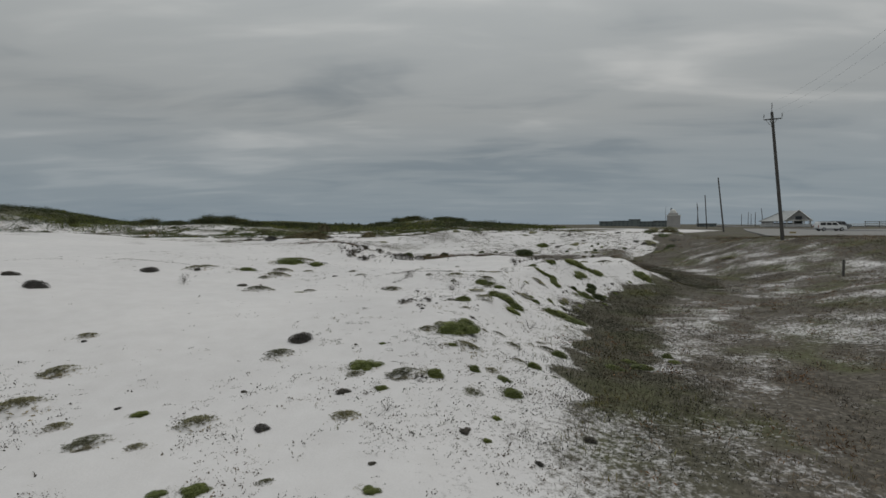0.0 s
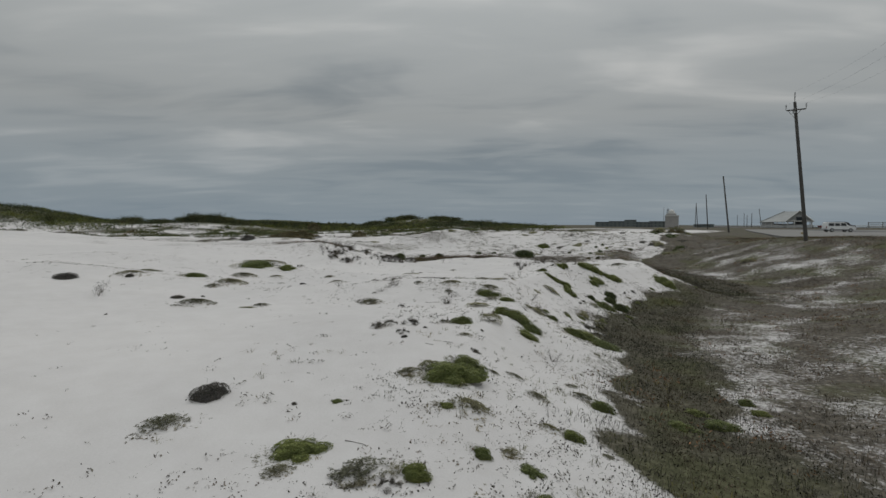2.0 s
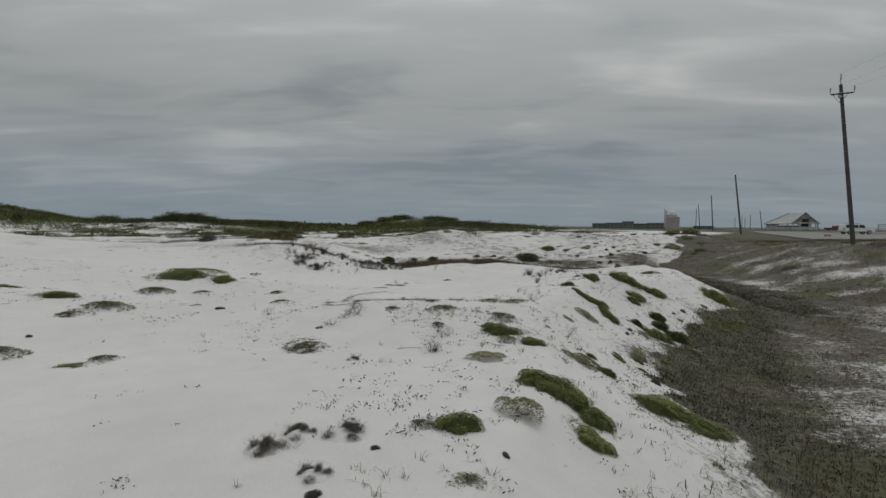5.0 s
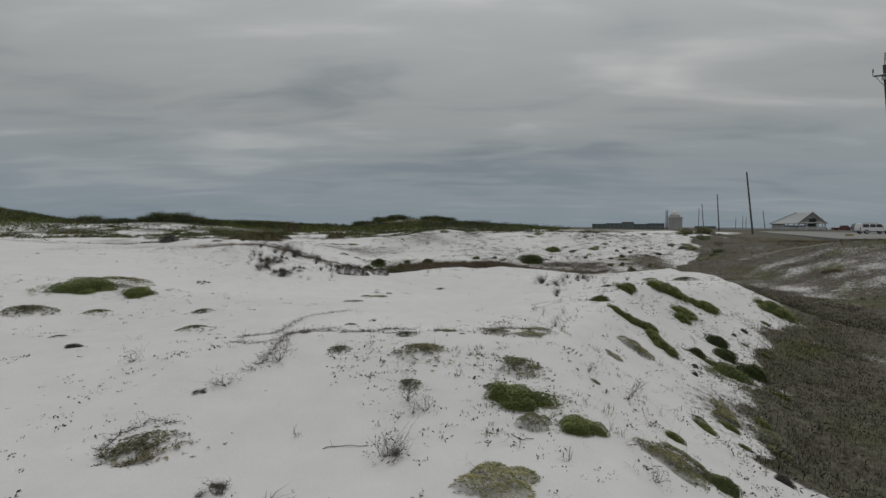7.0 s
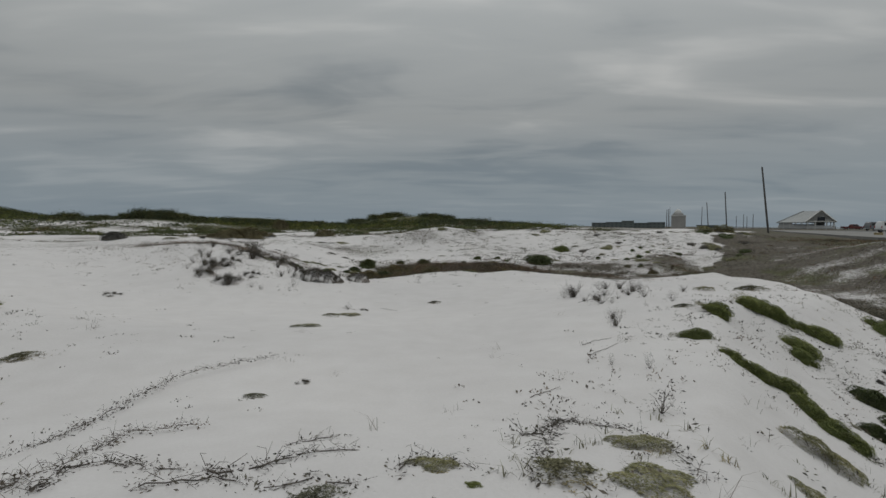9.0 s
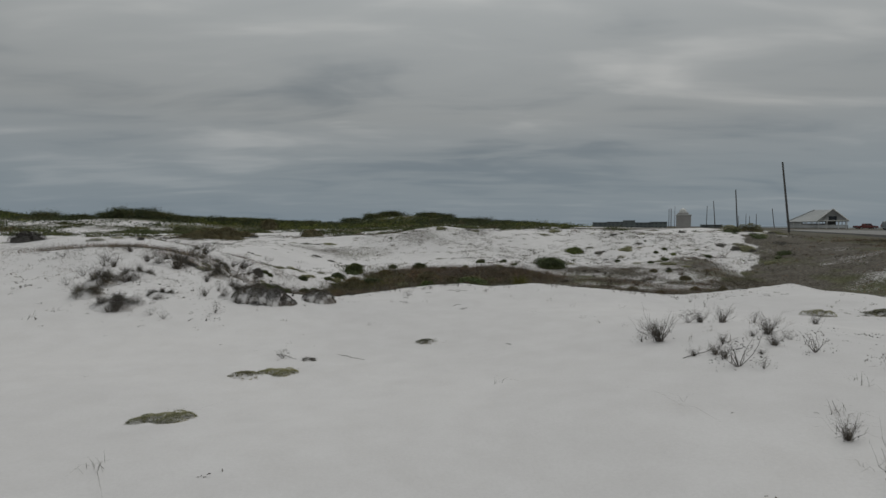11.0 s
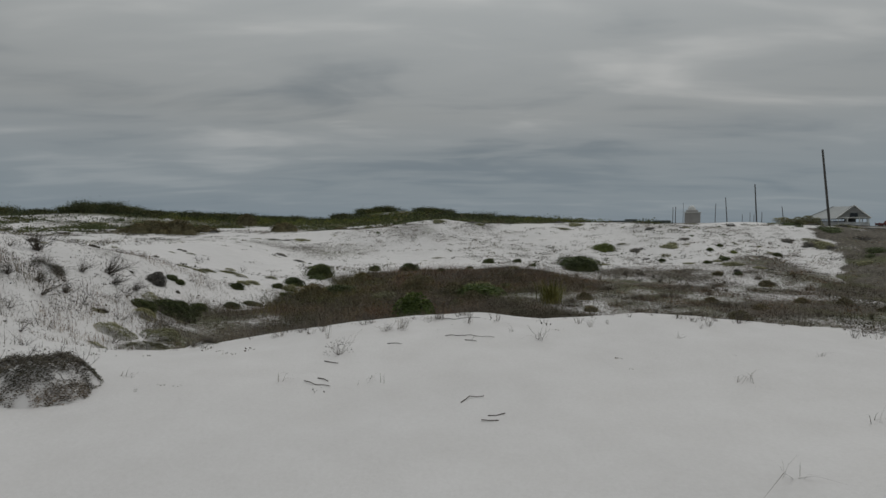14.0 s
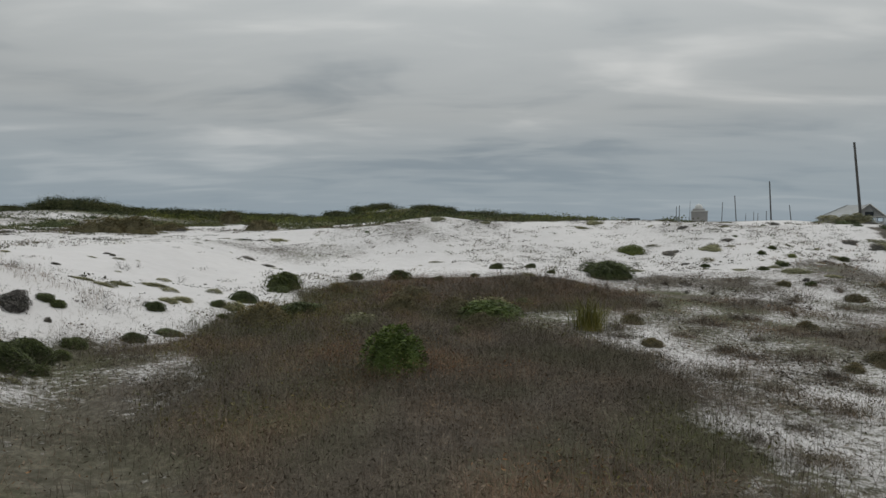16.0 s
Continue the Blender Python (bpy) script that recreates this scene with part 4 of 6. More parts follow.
set_out(green_kinds, [(1.26, 19.77, 0.13, 0.11, 0.02, -2), (1.21, 10.92, 0.54, 0.43, 0.16, -2), (2.28, 17.26, 0.51, 0.41, 0.1, -13), (3.55, 17.24, 0.39, 0.31, 0.12, -27), (0.64, 8.14, 0.37, 0.3, 0.11, 6), (-0.62, 8.54, 0.65, 0.52, 0.11, 18), (3.5, 18.19, 0.29, 0.23, 0.07, -23), (5.07, 22.99, 0.45, 0.65, 0.13, -170), (5.05, 22.78, 0.43, 0.56, 0.12, -204), (5.07, 22.57, 0.51, 0.56, 0.14, -141), (5.17, 22.34, 0.36, 0.42, 0.1, -227), (-2.1, 4.73, 0.27, 0.21, 0.04, 32), (-1.77, 4.82, 0.42, 0.33, 0.07, 29), (1.87, 8.73, 0.32, 0.26, 0.06, -8), (0.16, 4.91, 0.27, 0.22, 0.05, 11)])
set_out(green_kinds, [(1.32, 8.79, 0.29, 0.23, 0.09, -2), (4.41, 23.27, 0.36, 0.44, 0.1, -95), (4.64, 23.22, 0.42, 0.58, 0.12, -68), (4.87, 23.28, 0.41, 0.51, 0.11, -90), (5.1, 23.37, 0.51, 0.58, 0.14, -65), (4.55, 11.28, 0.52, 0.42, 0.08, -29), (5.17, 11.42, 0.68, 0.54, 0.11, -33), (1.12, 13.27, 0.51, 0.41, 0.15, -1), (0.92, 9.55, 0.28, 0.22, 0.04, 2), (4.8, 19.15, 0.23, 0.19, 0.05, -29), (2.53, 9.81, 0.37, 0.29, 0.11, -12), (4.3, 23.93, 0.47, 0.37, 0.14, -25), (-0.51, 9.72, 0.21, 0.17, 0.03, 14), (5.12, 12.05, 0.5, 0.4, 0.08, -30), (2.45, 13.93, 0.56, 0.45, 0.09, -11)])
set_out(green_kinds, [(6.21, 12.18, 0.43, 0.34, 0.07, -36), (0.97, 10.46, 0.9, 0.72, 0.21, 1), (1.48, 6.5, 0.17, 0.14, 0.05, -2), (-3.48, 6.58, 0.29, 0.23, 0.06, 33), (6.23, 12.67, 0.37, 0.29, 0.11, -34), (1.66, 7.25, 0.17, 0.14, 0.05, -3), (2.04, 15.01, 0.56, 0.64, 0.16, -119), (2.14, 14.63, 0.36, 0.46, 0.1, -131), (2.43, 14.69, 0.56, 0.78, 0.16, -138), (2.6, 14.48, 0.5, 0.5, 0.14, -131), (3.29, 11.33, 0.47, 0.38, 0.14, -15), (5.31, 25.47, 0.49, 0.39, 0.15, -27), (-0.18, 7.59, 0.3, 0.24, 0.05, 10), (6.9, 25.92, 0.58, 0.76, 0.16, -109), (1.96, 8.16, 0.42, 0.34, 0.13, -5)])
set_out(green_kinds, [(4.3, 16.48, 0.93, 1.03, 0.15, -163), (4.57, 16.12, 0.8, 1.03, 0.13, -110), (6.48, 26.76, 0.55, 0.57, 0.15, -50), (6.76, 26.87, 0.61, 0.85, 0.17, -50), (7.05, 26.93, 0.71, 0.78, 0.2, -120), (7.36, 26.92, 0.44, 0.56, 0.12, -21), (7.67, 26.94, 0.46, 0.59, 0.13, -110), (7.98, 26.94, 0.7, 0.8, 0.2, -96), (3.98, 16.2, 0.8, 0.9, 0.16, -197), (6.44, 22.86, 0.66, 0.98, 0.19, -132), (1.79, 17.77, 0.57, 0.81, 0.16, -101), (-7.41, 24.43, 1.49, 1.19, 0.24, 36), (-6.25, 24.39, 0.89, 0.71, 0.18, 33), (6.7, 25.54, 0.49, 0.39, 0.15, -23), (-7.5, 19.44, 0.81, 0.65, 0.13, 34)])
set_out(green_kinds, [(5.46, 25.8, 0.5, 0.4, 0.15, -18), (10.96, 29.15, 0.97, 1.12, 0.27, -144), (11.15, 28.74, 0.8, 0.91, 0.23, -172), (10.39, 62.9, 1.6, 1.28, 0.48, -19)])
set_out(dark_kinds, [(3.29, 26.16, 0.05, 0.04, 0.01, -38), (0.11, 12.12, 0.14, 0.11, 0.05, 10), (0.41, 12.82, 0.1, 0.08, 0.04, 6), (1.47, 12.85, 0.1, 0.08, 0.03, -4), (0.09, 5.46, 0.12, 0.1, 0.03, 11), (-0.3, 13.1, 0.17, 0.14, 0.07, 12), (-1.02, 9.6, 0.1, 0.08, 0.04, 19), (-2.14, 9.73, 0.56, 0.45, 0.17, 27), (5.47, 19.55, 0.2, 0.16, 0.08, -32), (-1.62, 6.3, 0.3, 0.24, 0.07, 23), (-3.91, 6.71, 0.13, 0.1, 0.03, 35), (-0.77, 7.47, 0.28, 0.22, 0.06, 14), (-2.34, 7.4, 0.14, 0.11, 0.03, 24), (-6.26, 16.3, 0.41, 0.33, 0.09, 38), (-6.35, 9.22, 0.12, 0.1, 0.05, 38)])
set_out(dark_kinds, [(-5.87, 16.78, 0.15, 0.12, 0.05, 35), (-8.96, 18.47, 0.29, 0.23, 0.11, 41), (-4.01, 19.49, 0.25, 0.2, 0.06, 22), (-10.52, 12.82, 0.81, 0.65, 0.21, 41), (-10.16, 17.48, 0.71, 0.57, 0.16, 38), (-12.51, 14.26, 0.56, 0.45, 0.13, 43)])
set_out(grey_kinds, [(-0.44, 16.06, 0.26, 0.21, 0.06, 26), (0.45, 7.91, 0.25, 0.2, 0.11, 8), (1.32, 11.79, 0.24, 0.19, 0.06, -3), (-1.39, 17.79, 0.18, 0.14, 0.04, 27), (-0.43, 22.49, 0.2, 0.16, 0.05, 17), (0.05, 12.36, 0.27, 0.22, 0.1, 10), (-0.46, 12.74, 0.36, 0.29, 0.13, 14), (-1.03, 29.44, 0.25, 0.2, 0.06, 19), (0.11, 13.03, 0.44, 0.35, 0.11, 9), (-0.25, 12.99, 0.3, 0.24, 0.11, 12), (-5.36, 31.63, 0.9, 0.72, 0.29, 38), (-6.13, 32, 0.64, 0.51, 0.29, 40), (-6.37, 37.66, 0.55, 0.44, 0.25, 40), (-4.89, 32.34, 0.55, 0.44, 0.18, 34), (-6.28, 32.69, 0.8, 0.64, 0.34, 38)])
set_out(grey_kinds, [(-3.61, 32.83, 0.69, 0.55, 0.31, 27), (-5.89, 33.19, 0.72, 0.58, 0.32, 35), (-4.86, 34.61, 0.82, 0.65, 0.31, 28), (-7.3, 40.16, 0.84, 0.67, 0.33, 36), (-6.12, 35.01, 1.12, 0.9, 0.32, 32), (-7.22, 29.54, 0.46, 0.37, 0.11, 34)])
set_out(twig_kinds, [(4.19, 27.28, 0.23, 0.19, 0.14, -38), (2.73, 16.64, 0.24, 0.19, 0.14, -21), (0.66, 16.67, 0.38, 0.31, 0.23, 8), (2.84, 21.37, 0.35, 0.28, 0.21, -22), (-2.09, 32.79, 0.11, 0.09, 0.07, 38), (-2.74, 33.37, 0.21, 0.16, 0.12, 40), (0.79, 17.46, 0.23, 0.19, 0.14, 5), (5.07, 28.28, 0.23, 0.19, 0.14, -39), (-1.33, 33.57, 0.03, 0.03, 0.05, 27), (0.71, 17.75, 0.37, 0.29, 0.22, 6), (3.26, 22.77, 0.14, 0.11, 0.2, -20), (5.28, 29.14, 0.27, 0.22, 0.16, -36), (3.66, 29.22, 0.28, 0.22, 0.17, -24), (2.91, 22.97, 0.1, 0.08, 0.15, -17), (-0.08, 34.64, 0.29, 0.23, 0.17, 11)])
set_out(twig_kinds, [(3.19, 18.74, 0.29, 0.23, 0.33, -18), (-3.88, 34.67, 0.32, 0.25, 0.19, 40), (-2.61, 18.61, 0.29, 0.23, 0.18, 33), (2.77, 18.9, 0.23, 0.18, 0.14, -14), (-1.44, 29.49, 0.27, 0.22, 0.16, 23), (-1.59, 35.11, 0.22, 0.18, 0.13, 23), (5.7, 30.13, 0.32, 0.26, 0.19, -34), (-4.45, 35.35, 0.35, 0.28, 0.29, 40), (4.75, 30.24, 0.41, 0.33, 0.24, -28), (-4.05, 35.72, 0.31, 0.25, 0.19, 36), (-4.21, 31.24, 0.28, 0.22, 0.17, 34), (-4.54, 31.4, 0.29, 0.23, 0.17, 35), (-3.52, 31.78, 0.33, 0.26, 0.27, 29), (-5.69, 37.42, 0.39, 0.31, 0.23, 38), (-6.87, 32.4, 0.32, 0.26, 0.19, 42)])
set_out(twig_kinds, [(-6.4, 32.58, 0.49, 0.39, 0.29, 39), (-5.9, 32.76, 0.42, 0.33, 0.25, 37), (5.21, 26.95, 0.24, 0.19, 0.23, -22), (-4.06, 33.07, 0.43, 0.34, 0.26, 28), (-7.04, 33.09, 0.43, 0.35, 0.28, 40), (4.04, 27.46, 0.54, 0.43, 0.32, -16), (-2.57, 33.46, 0.44, 0.35, 0.27, 20), (4.92, 27.61, 0.38, 0.3, 0.26, -20), (-6.19, 39.65, 0.48, 0.39, 0.29, 34), (-7.41, 34.29, 0.48, 0.39, 0.29, 38), (-7.6, 34.71, 0.5, 0.4, 0.3, 38), (-6.91, 35.62, 0.54, 0.43, 0.32, 33), (-6.46, 41.34, 0.56, 0.45, 0.33, 31), (-6.38, 43.39, 0.65, 0.52, 0.39, 27), (-7.22, 38.13, 0.78, 0.62, 0.47, 29)])
set_out(twig_kinds, [(-6.11, 38.55, 0.8, 0.64, 0.48, 25)])
set_out(speck_kinds, [(-1.31, 16.74, 0.82, 0.65, 0.21, 32), (1.6, 11.17, 0.26, 0.21, 0.07, -7), (1.96, 11.41, 0.4, 0.32, 0.1, -11), (-0.74, 21.98, 0.32, 0.25, 0.08, 22), (0.13, 8.15, 0.77, 0.61, 0.21, 11), (-0.72, 8.18, 0.43, 0.34, 0.11, 20), (-1.6, 28.58, 0.51, 0.41, 0.13, 27), (0.71, 18.05, 0.36, 0.29, 0.14, 5), (1.57, 18.08, 0.22, 0.18, 0.09, -4), (1.17, 12.41, 0.3, 0.24, 0.08, -1), (-1.02, 4.98, 0.28, 0.22, 0.07, 22), (1.92, 18.59, 0.73, 0.58, 0.21, -7), (1.68, 9, 0.35, 0.28, 0.09, -5), (-2.34, 8.96, 0.65, 0.52, 0.17, 31), (0.8, 18.85, 0.8, 0.64, 0.21, 4)])
set_out(speck_kinds, [(-4.13, 23.31, 0.53, 0.42, 0.14, 41), (-0.24, 18.93, 0.38, 0.3, 0.1, 13), (1.24, 9.63, 0.73, 0.58, 0.19, -1), (0.76, 13.27, 0.33, 0.26, 0.11, 2), (-3.64, 5.73, 0.65, 0.52, 0.17, 38), (-2.97, 5.67, 0.31, 0.25, 0.08, 34), (2.25, 9.87, 0.36, 0.29, 0.13, -10), (4.36, 19.48, 0.33, 0.26, 0.13, -25), (0.53, 19.56, 0.37, 0.29, 0.1, 6), (-4.36, 6.11, 0.41, 0.32, 0.13, 40), (-2.53, 6.36, 0.7, 0.56, 0.18, 29), (1.76, 19.95, 0.52, 0.42, 0.14, -4), (0.6, 30.55, 0.42, 0.33, 0.11, 4), (-0.54, 6.68, 0.53, 0.42, 0.14, 14), (-5.27, 6.54, 0.85, 0.68, 0.29, 43)])
set_out(speck_kinds, [(0.35, 10.63, 0.45, 0.36, 0.15, 6), (2.23, 10.87, 0.46, 0.37, 0.12, -8), (-5.08, 20.62, 0.34, 0.27, 0.09, 38), (3.07, 11.62, 0.51, 0.4, 0.17, -13), (-5.73, 7.84, 0.76, 0.61, 0.2, 40), (-5.41, 15.58, 1.07, 0.85, 0.28, 36), (-3.37, 21.5, 0.65, 0.52, 0.17, 27), (-3.82, 15.61, 0.54, 0.43, 0.14, 29), (5.11, 26.23, 0.43, 0.35, 0.11, -24), (-7.21, 22.52, 1.14, 0.91, 0.31, 41), (-6.08, 22.92, 0.63, 0.5, 0.16, 35), (-6.52, 9.55, 0.53, 0.43, 0.14, 37), (-6.29, 18.22, 0.56, 0.45, 0.15, 33), (-6.06, 18.94, 1.12, 0.9, 0.3, 30), (-9.16, 18.84, 1.04, 0.83, 0.27, 40)])
set_out(speck_kinds, [(9.9, 32.71, 1.1, 0.88, 0.29, -29)])
set_out(tuft_kinds, [(4.46, 27.78, 0.13, 0.1, 0.1, -37), (4.08, 27.82, 0.23, 0.19, 0.19, -34), (4.75, 28.03, 0.28, 0.22, 0.22, -38), (4.06, 27.99, 0.22, 0.18, 0.18, -33), (3.86, 28.07, 0.17, 0.14, 0.14, -31), (4.38, 28.45, 0.18, 0.15, 0.15, -33), (4.8, 28.56, 0.15, 0.12, 0.12, -36), (5.05, 28.67, 0.38, 0.3, 0.3, -37), (3.95, 29.44, 0.38, 0.3, 0.32, -25), (5.22, 30.13, 0.37, 0.3, 0.3, -31), (4.88, 30.13, 0.32, 0.26, 0.26, -29), (7.05, 30.74, 0.26, 0.21, 0.21, -39), (3.52, 24.82, 0.24, 0.19, 0.27, -17), (-5.18, 31.4, 0.22, 0.17, 0.17, 38), (-5.89, 37.07, 0.3, 0.24, 0.24, 40)])
set_out(tuft_kinds, [(-6.48, 32.18, 0.24, 0.19, 0.19, 41), (-6.63, 37.61, 0.32, 0.25, 0.27, 41), (-4.12, 32.61, 0.25, 0.2, 0.27, 30), (-5.88, 32.87, 0.3, 0.24, 0.25, 36), (-6.46, 38.28, 0.34, 0.27, 0.29, 38), (-6.71, 33.1, 0.35, 0.28, 0.29, 39), (-3.31, 33.36, 0.39, 0.31, 0.31, 24), (-2.88, 33.41, 0.32, 0.26, 0.26, 22), (-3.96, 33.54, 0.36, 0.29, 0.29, 26), (-4.62, 33.71, 0.33, 0.26, 0.3, 29), (-6.64, 39.11, 0.46, 0.37, 0.37, 37), (-7.11, 34.23, 0.39, 0.31, 0.31, 37), (-6.55, 39.64, 0.39, 0.31, 0.31, 35), (-5.81, 34.61, 0.79, 0.63, 0.63, 32), (3.84, 29.03, 0.51, 0.41, 0.41, -13)])
set_out(tuft_kinds, [(-6.77, 34.99, 0.41, 0.33, 0.33, 34), (-5.83, 35.18, 0.42, 0.33, 0.33, 30), (-6.5, 35.4, 0.47, 0.37, 0.37, 32), (-7.25, 41.05, 0.44, 0.35, 0.35, 34), (-7.67, 35.72, 0.44, 0.35, 0.35, 35), (-6.91, 41.62, 0.5, 0.4, 0.4, 32), (-6.44, 42.59, 0.61, 0.49, 0.49, 29), (-7.06, 42.6, 0.49, 0.39, 0.39, 30), (-8.33, 41.16, 0.78, 0.63, 0.63, 28), (-7.36, 42.08, 0.82, 0.66, 0.66, 24)])
set_out(drift_kinds, [(-3.17, 32.76, 0.76, 0.61, 0.42, 39), (-2.81, 32.8, 0.82, 0.66, 0.37, 37), (-2.54, 32.81, 0.49, 0.39, 0.23, 35), (-1.94, 33.45, 0.71, 0.57, 0.32, 27)])
set_out(bush_grass_kinds, [(4.93, 40.42, 0.6, 0.48, 0.18, -36), (4.57, 41.04, 0.52, 0.41, 0.16, -30), (5.32, 41.38, 0.47, 0.38, 0.14, -34), (6.32, 41.98, 0.68, 0.54, 0.23, -37), (6.05, 43.03, 0.68, 0.54, 0.21, -32), (7.44, 43.02, 0.58, 0.47, 0.23, -38), (7.43, 43.72, 0.55, 0.44, 0.26, -36), (5.64, 43.81, 0.87, 0.7, 0.3, -28), (7.73, 44.83, 0.87, 0.7, 0.32, -34), (6.76, 45.09, 0.73, 0.59, 0.22, -30), (4.77, 45.08, 0.73, 0.59, 0.22, -20), (4.8, 46.93, 0.58, 0.47, 0.18, -18), (6.3, 47.09, 0.73, 0.59, 0.22, -24), (10.03, 47.37, 1.04, 0.83, 0.31, -36), (7.59, 48.42, 0.97, 0.77, 0.32, -26)])
set_out(bush_grass_kinds, [(9.08, 49.53, 1.05, 0.84, 0.31, -29), (12.41, 52.69, 0.64, 0.51, 0.29, -33)])
set_out(dark_green_kinds, [(6.03, 23.22, 0.43, 0.34, 0.15, -39), (7.22, 24.81, 0.65, 0.52, 0.22, -38), (-5.85, 42.96, 0.49, 0.39, 0.17, 40), (-6.35, 43.3, 0.9, 0.72, 0.37, 41), (-6.2, 43.84, 0.49, 0.39, 0.17, 38), (-6.39, 44.52, 0.58, 0.46, 0.2, 37), (-6.15, 42.51, 1.11, 0.89, 0.38, 35), (7.22, 23.36, 0.79, 0.63, 0.25, -29), (-7.65, 45.4, 0.42, 0.34, 0.14, 39), (-5.87, 45.48, 0.58, 0.46, 0.2, 33), (-7.46, 45.45, 0.4, 0.32, 0.13, 38), (7.02, 23.98, 0.62, 0.5, 0.21, -27), (-5.56, 46.29, 0.7, 0.56, 0.13, 30), (-6.49, 47.33, 0.59, 0.47, 0.2, 31), (-6.06, 41.38, 0.68, 0.54, 0.23, 30)])
set_out(dark_green_kinds, [(-5.16, 48.08, 0.33, 0.26, 0.11, 25), (-3.47, 49.25, 1.85, 1.48, 0.4, 17), (-5.61, 48.89, 0.52, 0.42, 0.18, 25), (-5.28, 49.73, 0.91, 0.73, 0.31, 23), (-4.91, 52.27, 1.39, 1.11, 0.57, 19), (14.45, 54.82, 0.5, 0.4, 0.17, -34), (-1.27, 54.83, 1.06, 0.85, 0.36, 6), (-2.93, 54.66, 0.72, 0.58, 0.25, 11), (0.25, 54.77, 0.49, 0.39, 0.16, 2), (1.65, 55.5, 0.45, 0.36, 0.15, -2), (7.57, 57.48, 2.59, 2.07, 0.63, -16), (5.03, 57.16, 0.51, 0.41, 0.17, -10), (14.44, 57.96, 0.53, 0.42, 0.18, -30), (15.52, 58.29, 0.5, 0.4, 0.17, -32), (2.86, 59.17, 0.82, 0.66, 0.28, -4)])
set_out(dark_green_kinds, [(12.59, 59.41, 0.5, 0.4, 0.17, -25), (19.22, 59.78, 0.65, 0.52, 0.21, -36), (4.53, 59.75, 0.63, 0.51, 0.22, -8)])
set_out(far_olive, [(-4, 15.25, 0.44, 0.35, 0.03, 31), (-8.33, 47.38, 0.68, 0.54, 0.08, 36), (-7.85, 47.43, 0.47, 0.37, 0.07, 35), (-6.56, 48.04, 0.59, 0.47, 0.09, 30), (-7.86, 48.07, 0.59, 0.47, 0.09, 34), (-9.41, 20.23, 0.66, 0.53, 0.08, 38), (-6.4, 48.45, 0.6, 0.48, 0.09, 28), (-7.59, 49.14, 0.81, 0.65, 0.1, 31), (15.87, 55.68, 0.69, 0.56, 0.1, -36), (3.9, 56.27, 0.78, 0.62, 0.12, -8), (15.18, 56.94, 1.26, 1, 0.18, -33), (15.05, 58.2, 0.61, 0.49, 0.09, -31)])
set_out(bright_kinds, [(-0.18, 43.78, 1.46, 1.17, 0.84, 7)])
set_out(tall_kinds, [(4.26, 47.74, 1.37, 1.1, 1.24, -14)])
set_out(bright_kinds, [(1.72, 49.57, 2.71, 2.17, 0.46, -3)])
set_out(brown_kinds, [(-3.16, 52.69, 0.87, 0.69, 0.32, 13)])
stand(olive_kinds, [(27, 69.2, 2.6, 0.9), (24.6, 68.2, 1.8, 0.6)], 1.0, 0.4)
stand(brown_kinds, [(27.6, 69.6, 1.5, 0.5), (26.2, 68.8, 1.3, 0.5)], 1.0, 0.6)
set_out(brown_kinds, [(-18.4, 65.55, 2.98, 2.38, 1.06, 2), (-19.75, 65.01, 3.13, 2.5, 0.89, 55), (-21.54, 65.46, 2.4, 1.92, 0.39, 20), (-18.53, 69.55, 2.32, 1.86, 0.59, 40), (-12.29, 69.72, 2.85, 2.28, 0.72, 80), (-7.97, 69.84, 1.37, 1.1, 0.24, 80), (-25.32, 94.34, 2.82, 2.53, 1.56, 8), (-13.1, 85.68, 1.15, 1.04, 0.45, 52)])
spread = np.random.RandomState(77)
face = []
for k in range(34):
    fx, fy = spread.uniform(-26, 20), 54.5 + 13.5 * spread.random() ** 1.3
    face += [(fx + spread.normal() * 1.3, fy + spread.normal() * 0.5, 0.16 + 0.55 * spread.random() ** 2.5, 0.3) for j in range(1 + int(5 * spread.random()))]
stand(far_dark, face[0::5], 0.8, 0.20, 1.5)
stand(far_olive, face[1::5] + face[3::5], 0.8, 0.16, 1.9)
stand(far_green, face[2::5], 0.9, 0.30, 1.2)
stand(speck_kinds, [(q[0], q[1], q[2] * 1.8, 0.25) for q in face[4::5]], 0.8, 0.2, 1.7)
grown = [(spread.uniform(-6, 4), spread.uniform(44, 51), spread.uniform(0.5, 1.3), 0.6) for k in range(12)]
stand(brown_kinds, grown[:6], 1.0, 0.45, 1.2)
stand(far_olive, grown[6:9], 1.0, 0.4, 1.2)
stand(far_green, grown[9:], 1.0, 0.4, 1.2)
thin = [(spread.uniform(4.5, 15), spread.uniform(41, 53), spread.uniform(0.25, 0.6), spread.uniform(0.22, 0.45)) for k in range(44)]
stand(tuft_kinds, thin[:18], 1.0, 0)
stand(bush_grass_kinds, thin[18:30], 1.0, 0)
stand(brown_kinds, thin[30:], 1.0, 0.5, 1.3)
rag = [(spread.uniform(19, 27), 0, spread.uniform(0.3, 1.1), 0.3) for k in range(26)]
rag = [(q[0], 54 + (q[0] - 19) * 1.7 + 2.2 * spread.normal(), q[2], q[3]) for q in rag]
stand(far_olive, rag[:12], 1.0, 0.25, 1.6)
stand(far_dark, rag[12:20], 1.0, 0.28, 1.4)
stand(far_green, rag[20:], 1.0, 0.3, 1.4)
crest = [(cx, 66.5 + 1.4 * spread.normal(), spread.uniform(0.3, 0.9), 0.3) for cx in spread.uniform(-30, 19, 36)]
stand(far_dark, crest[:10], 1.0, 0.3, 1.3)
stand(far_olive, crest[10:22], 1.0, 0.22, 1.7)
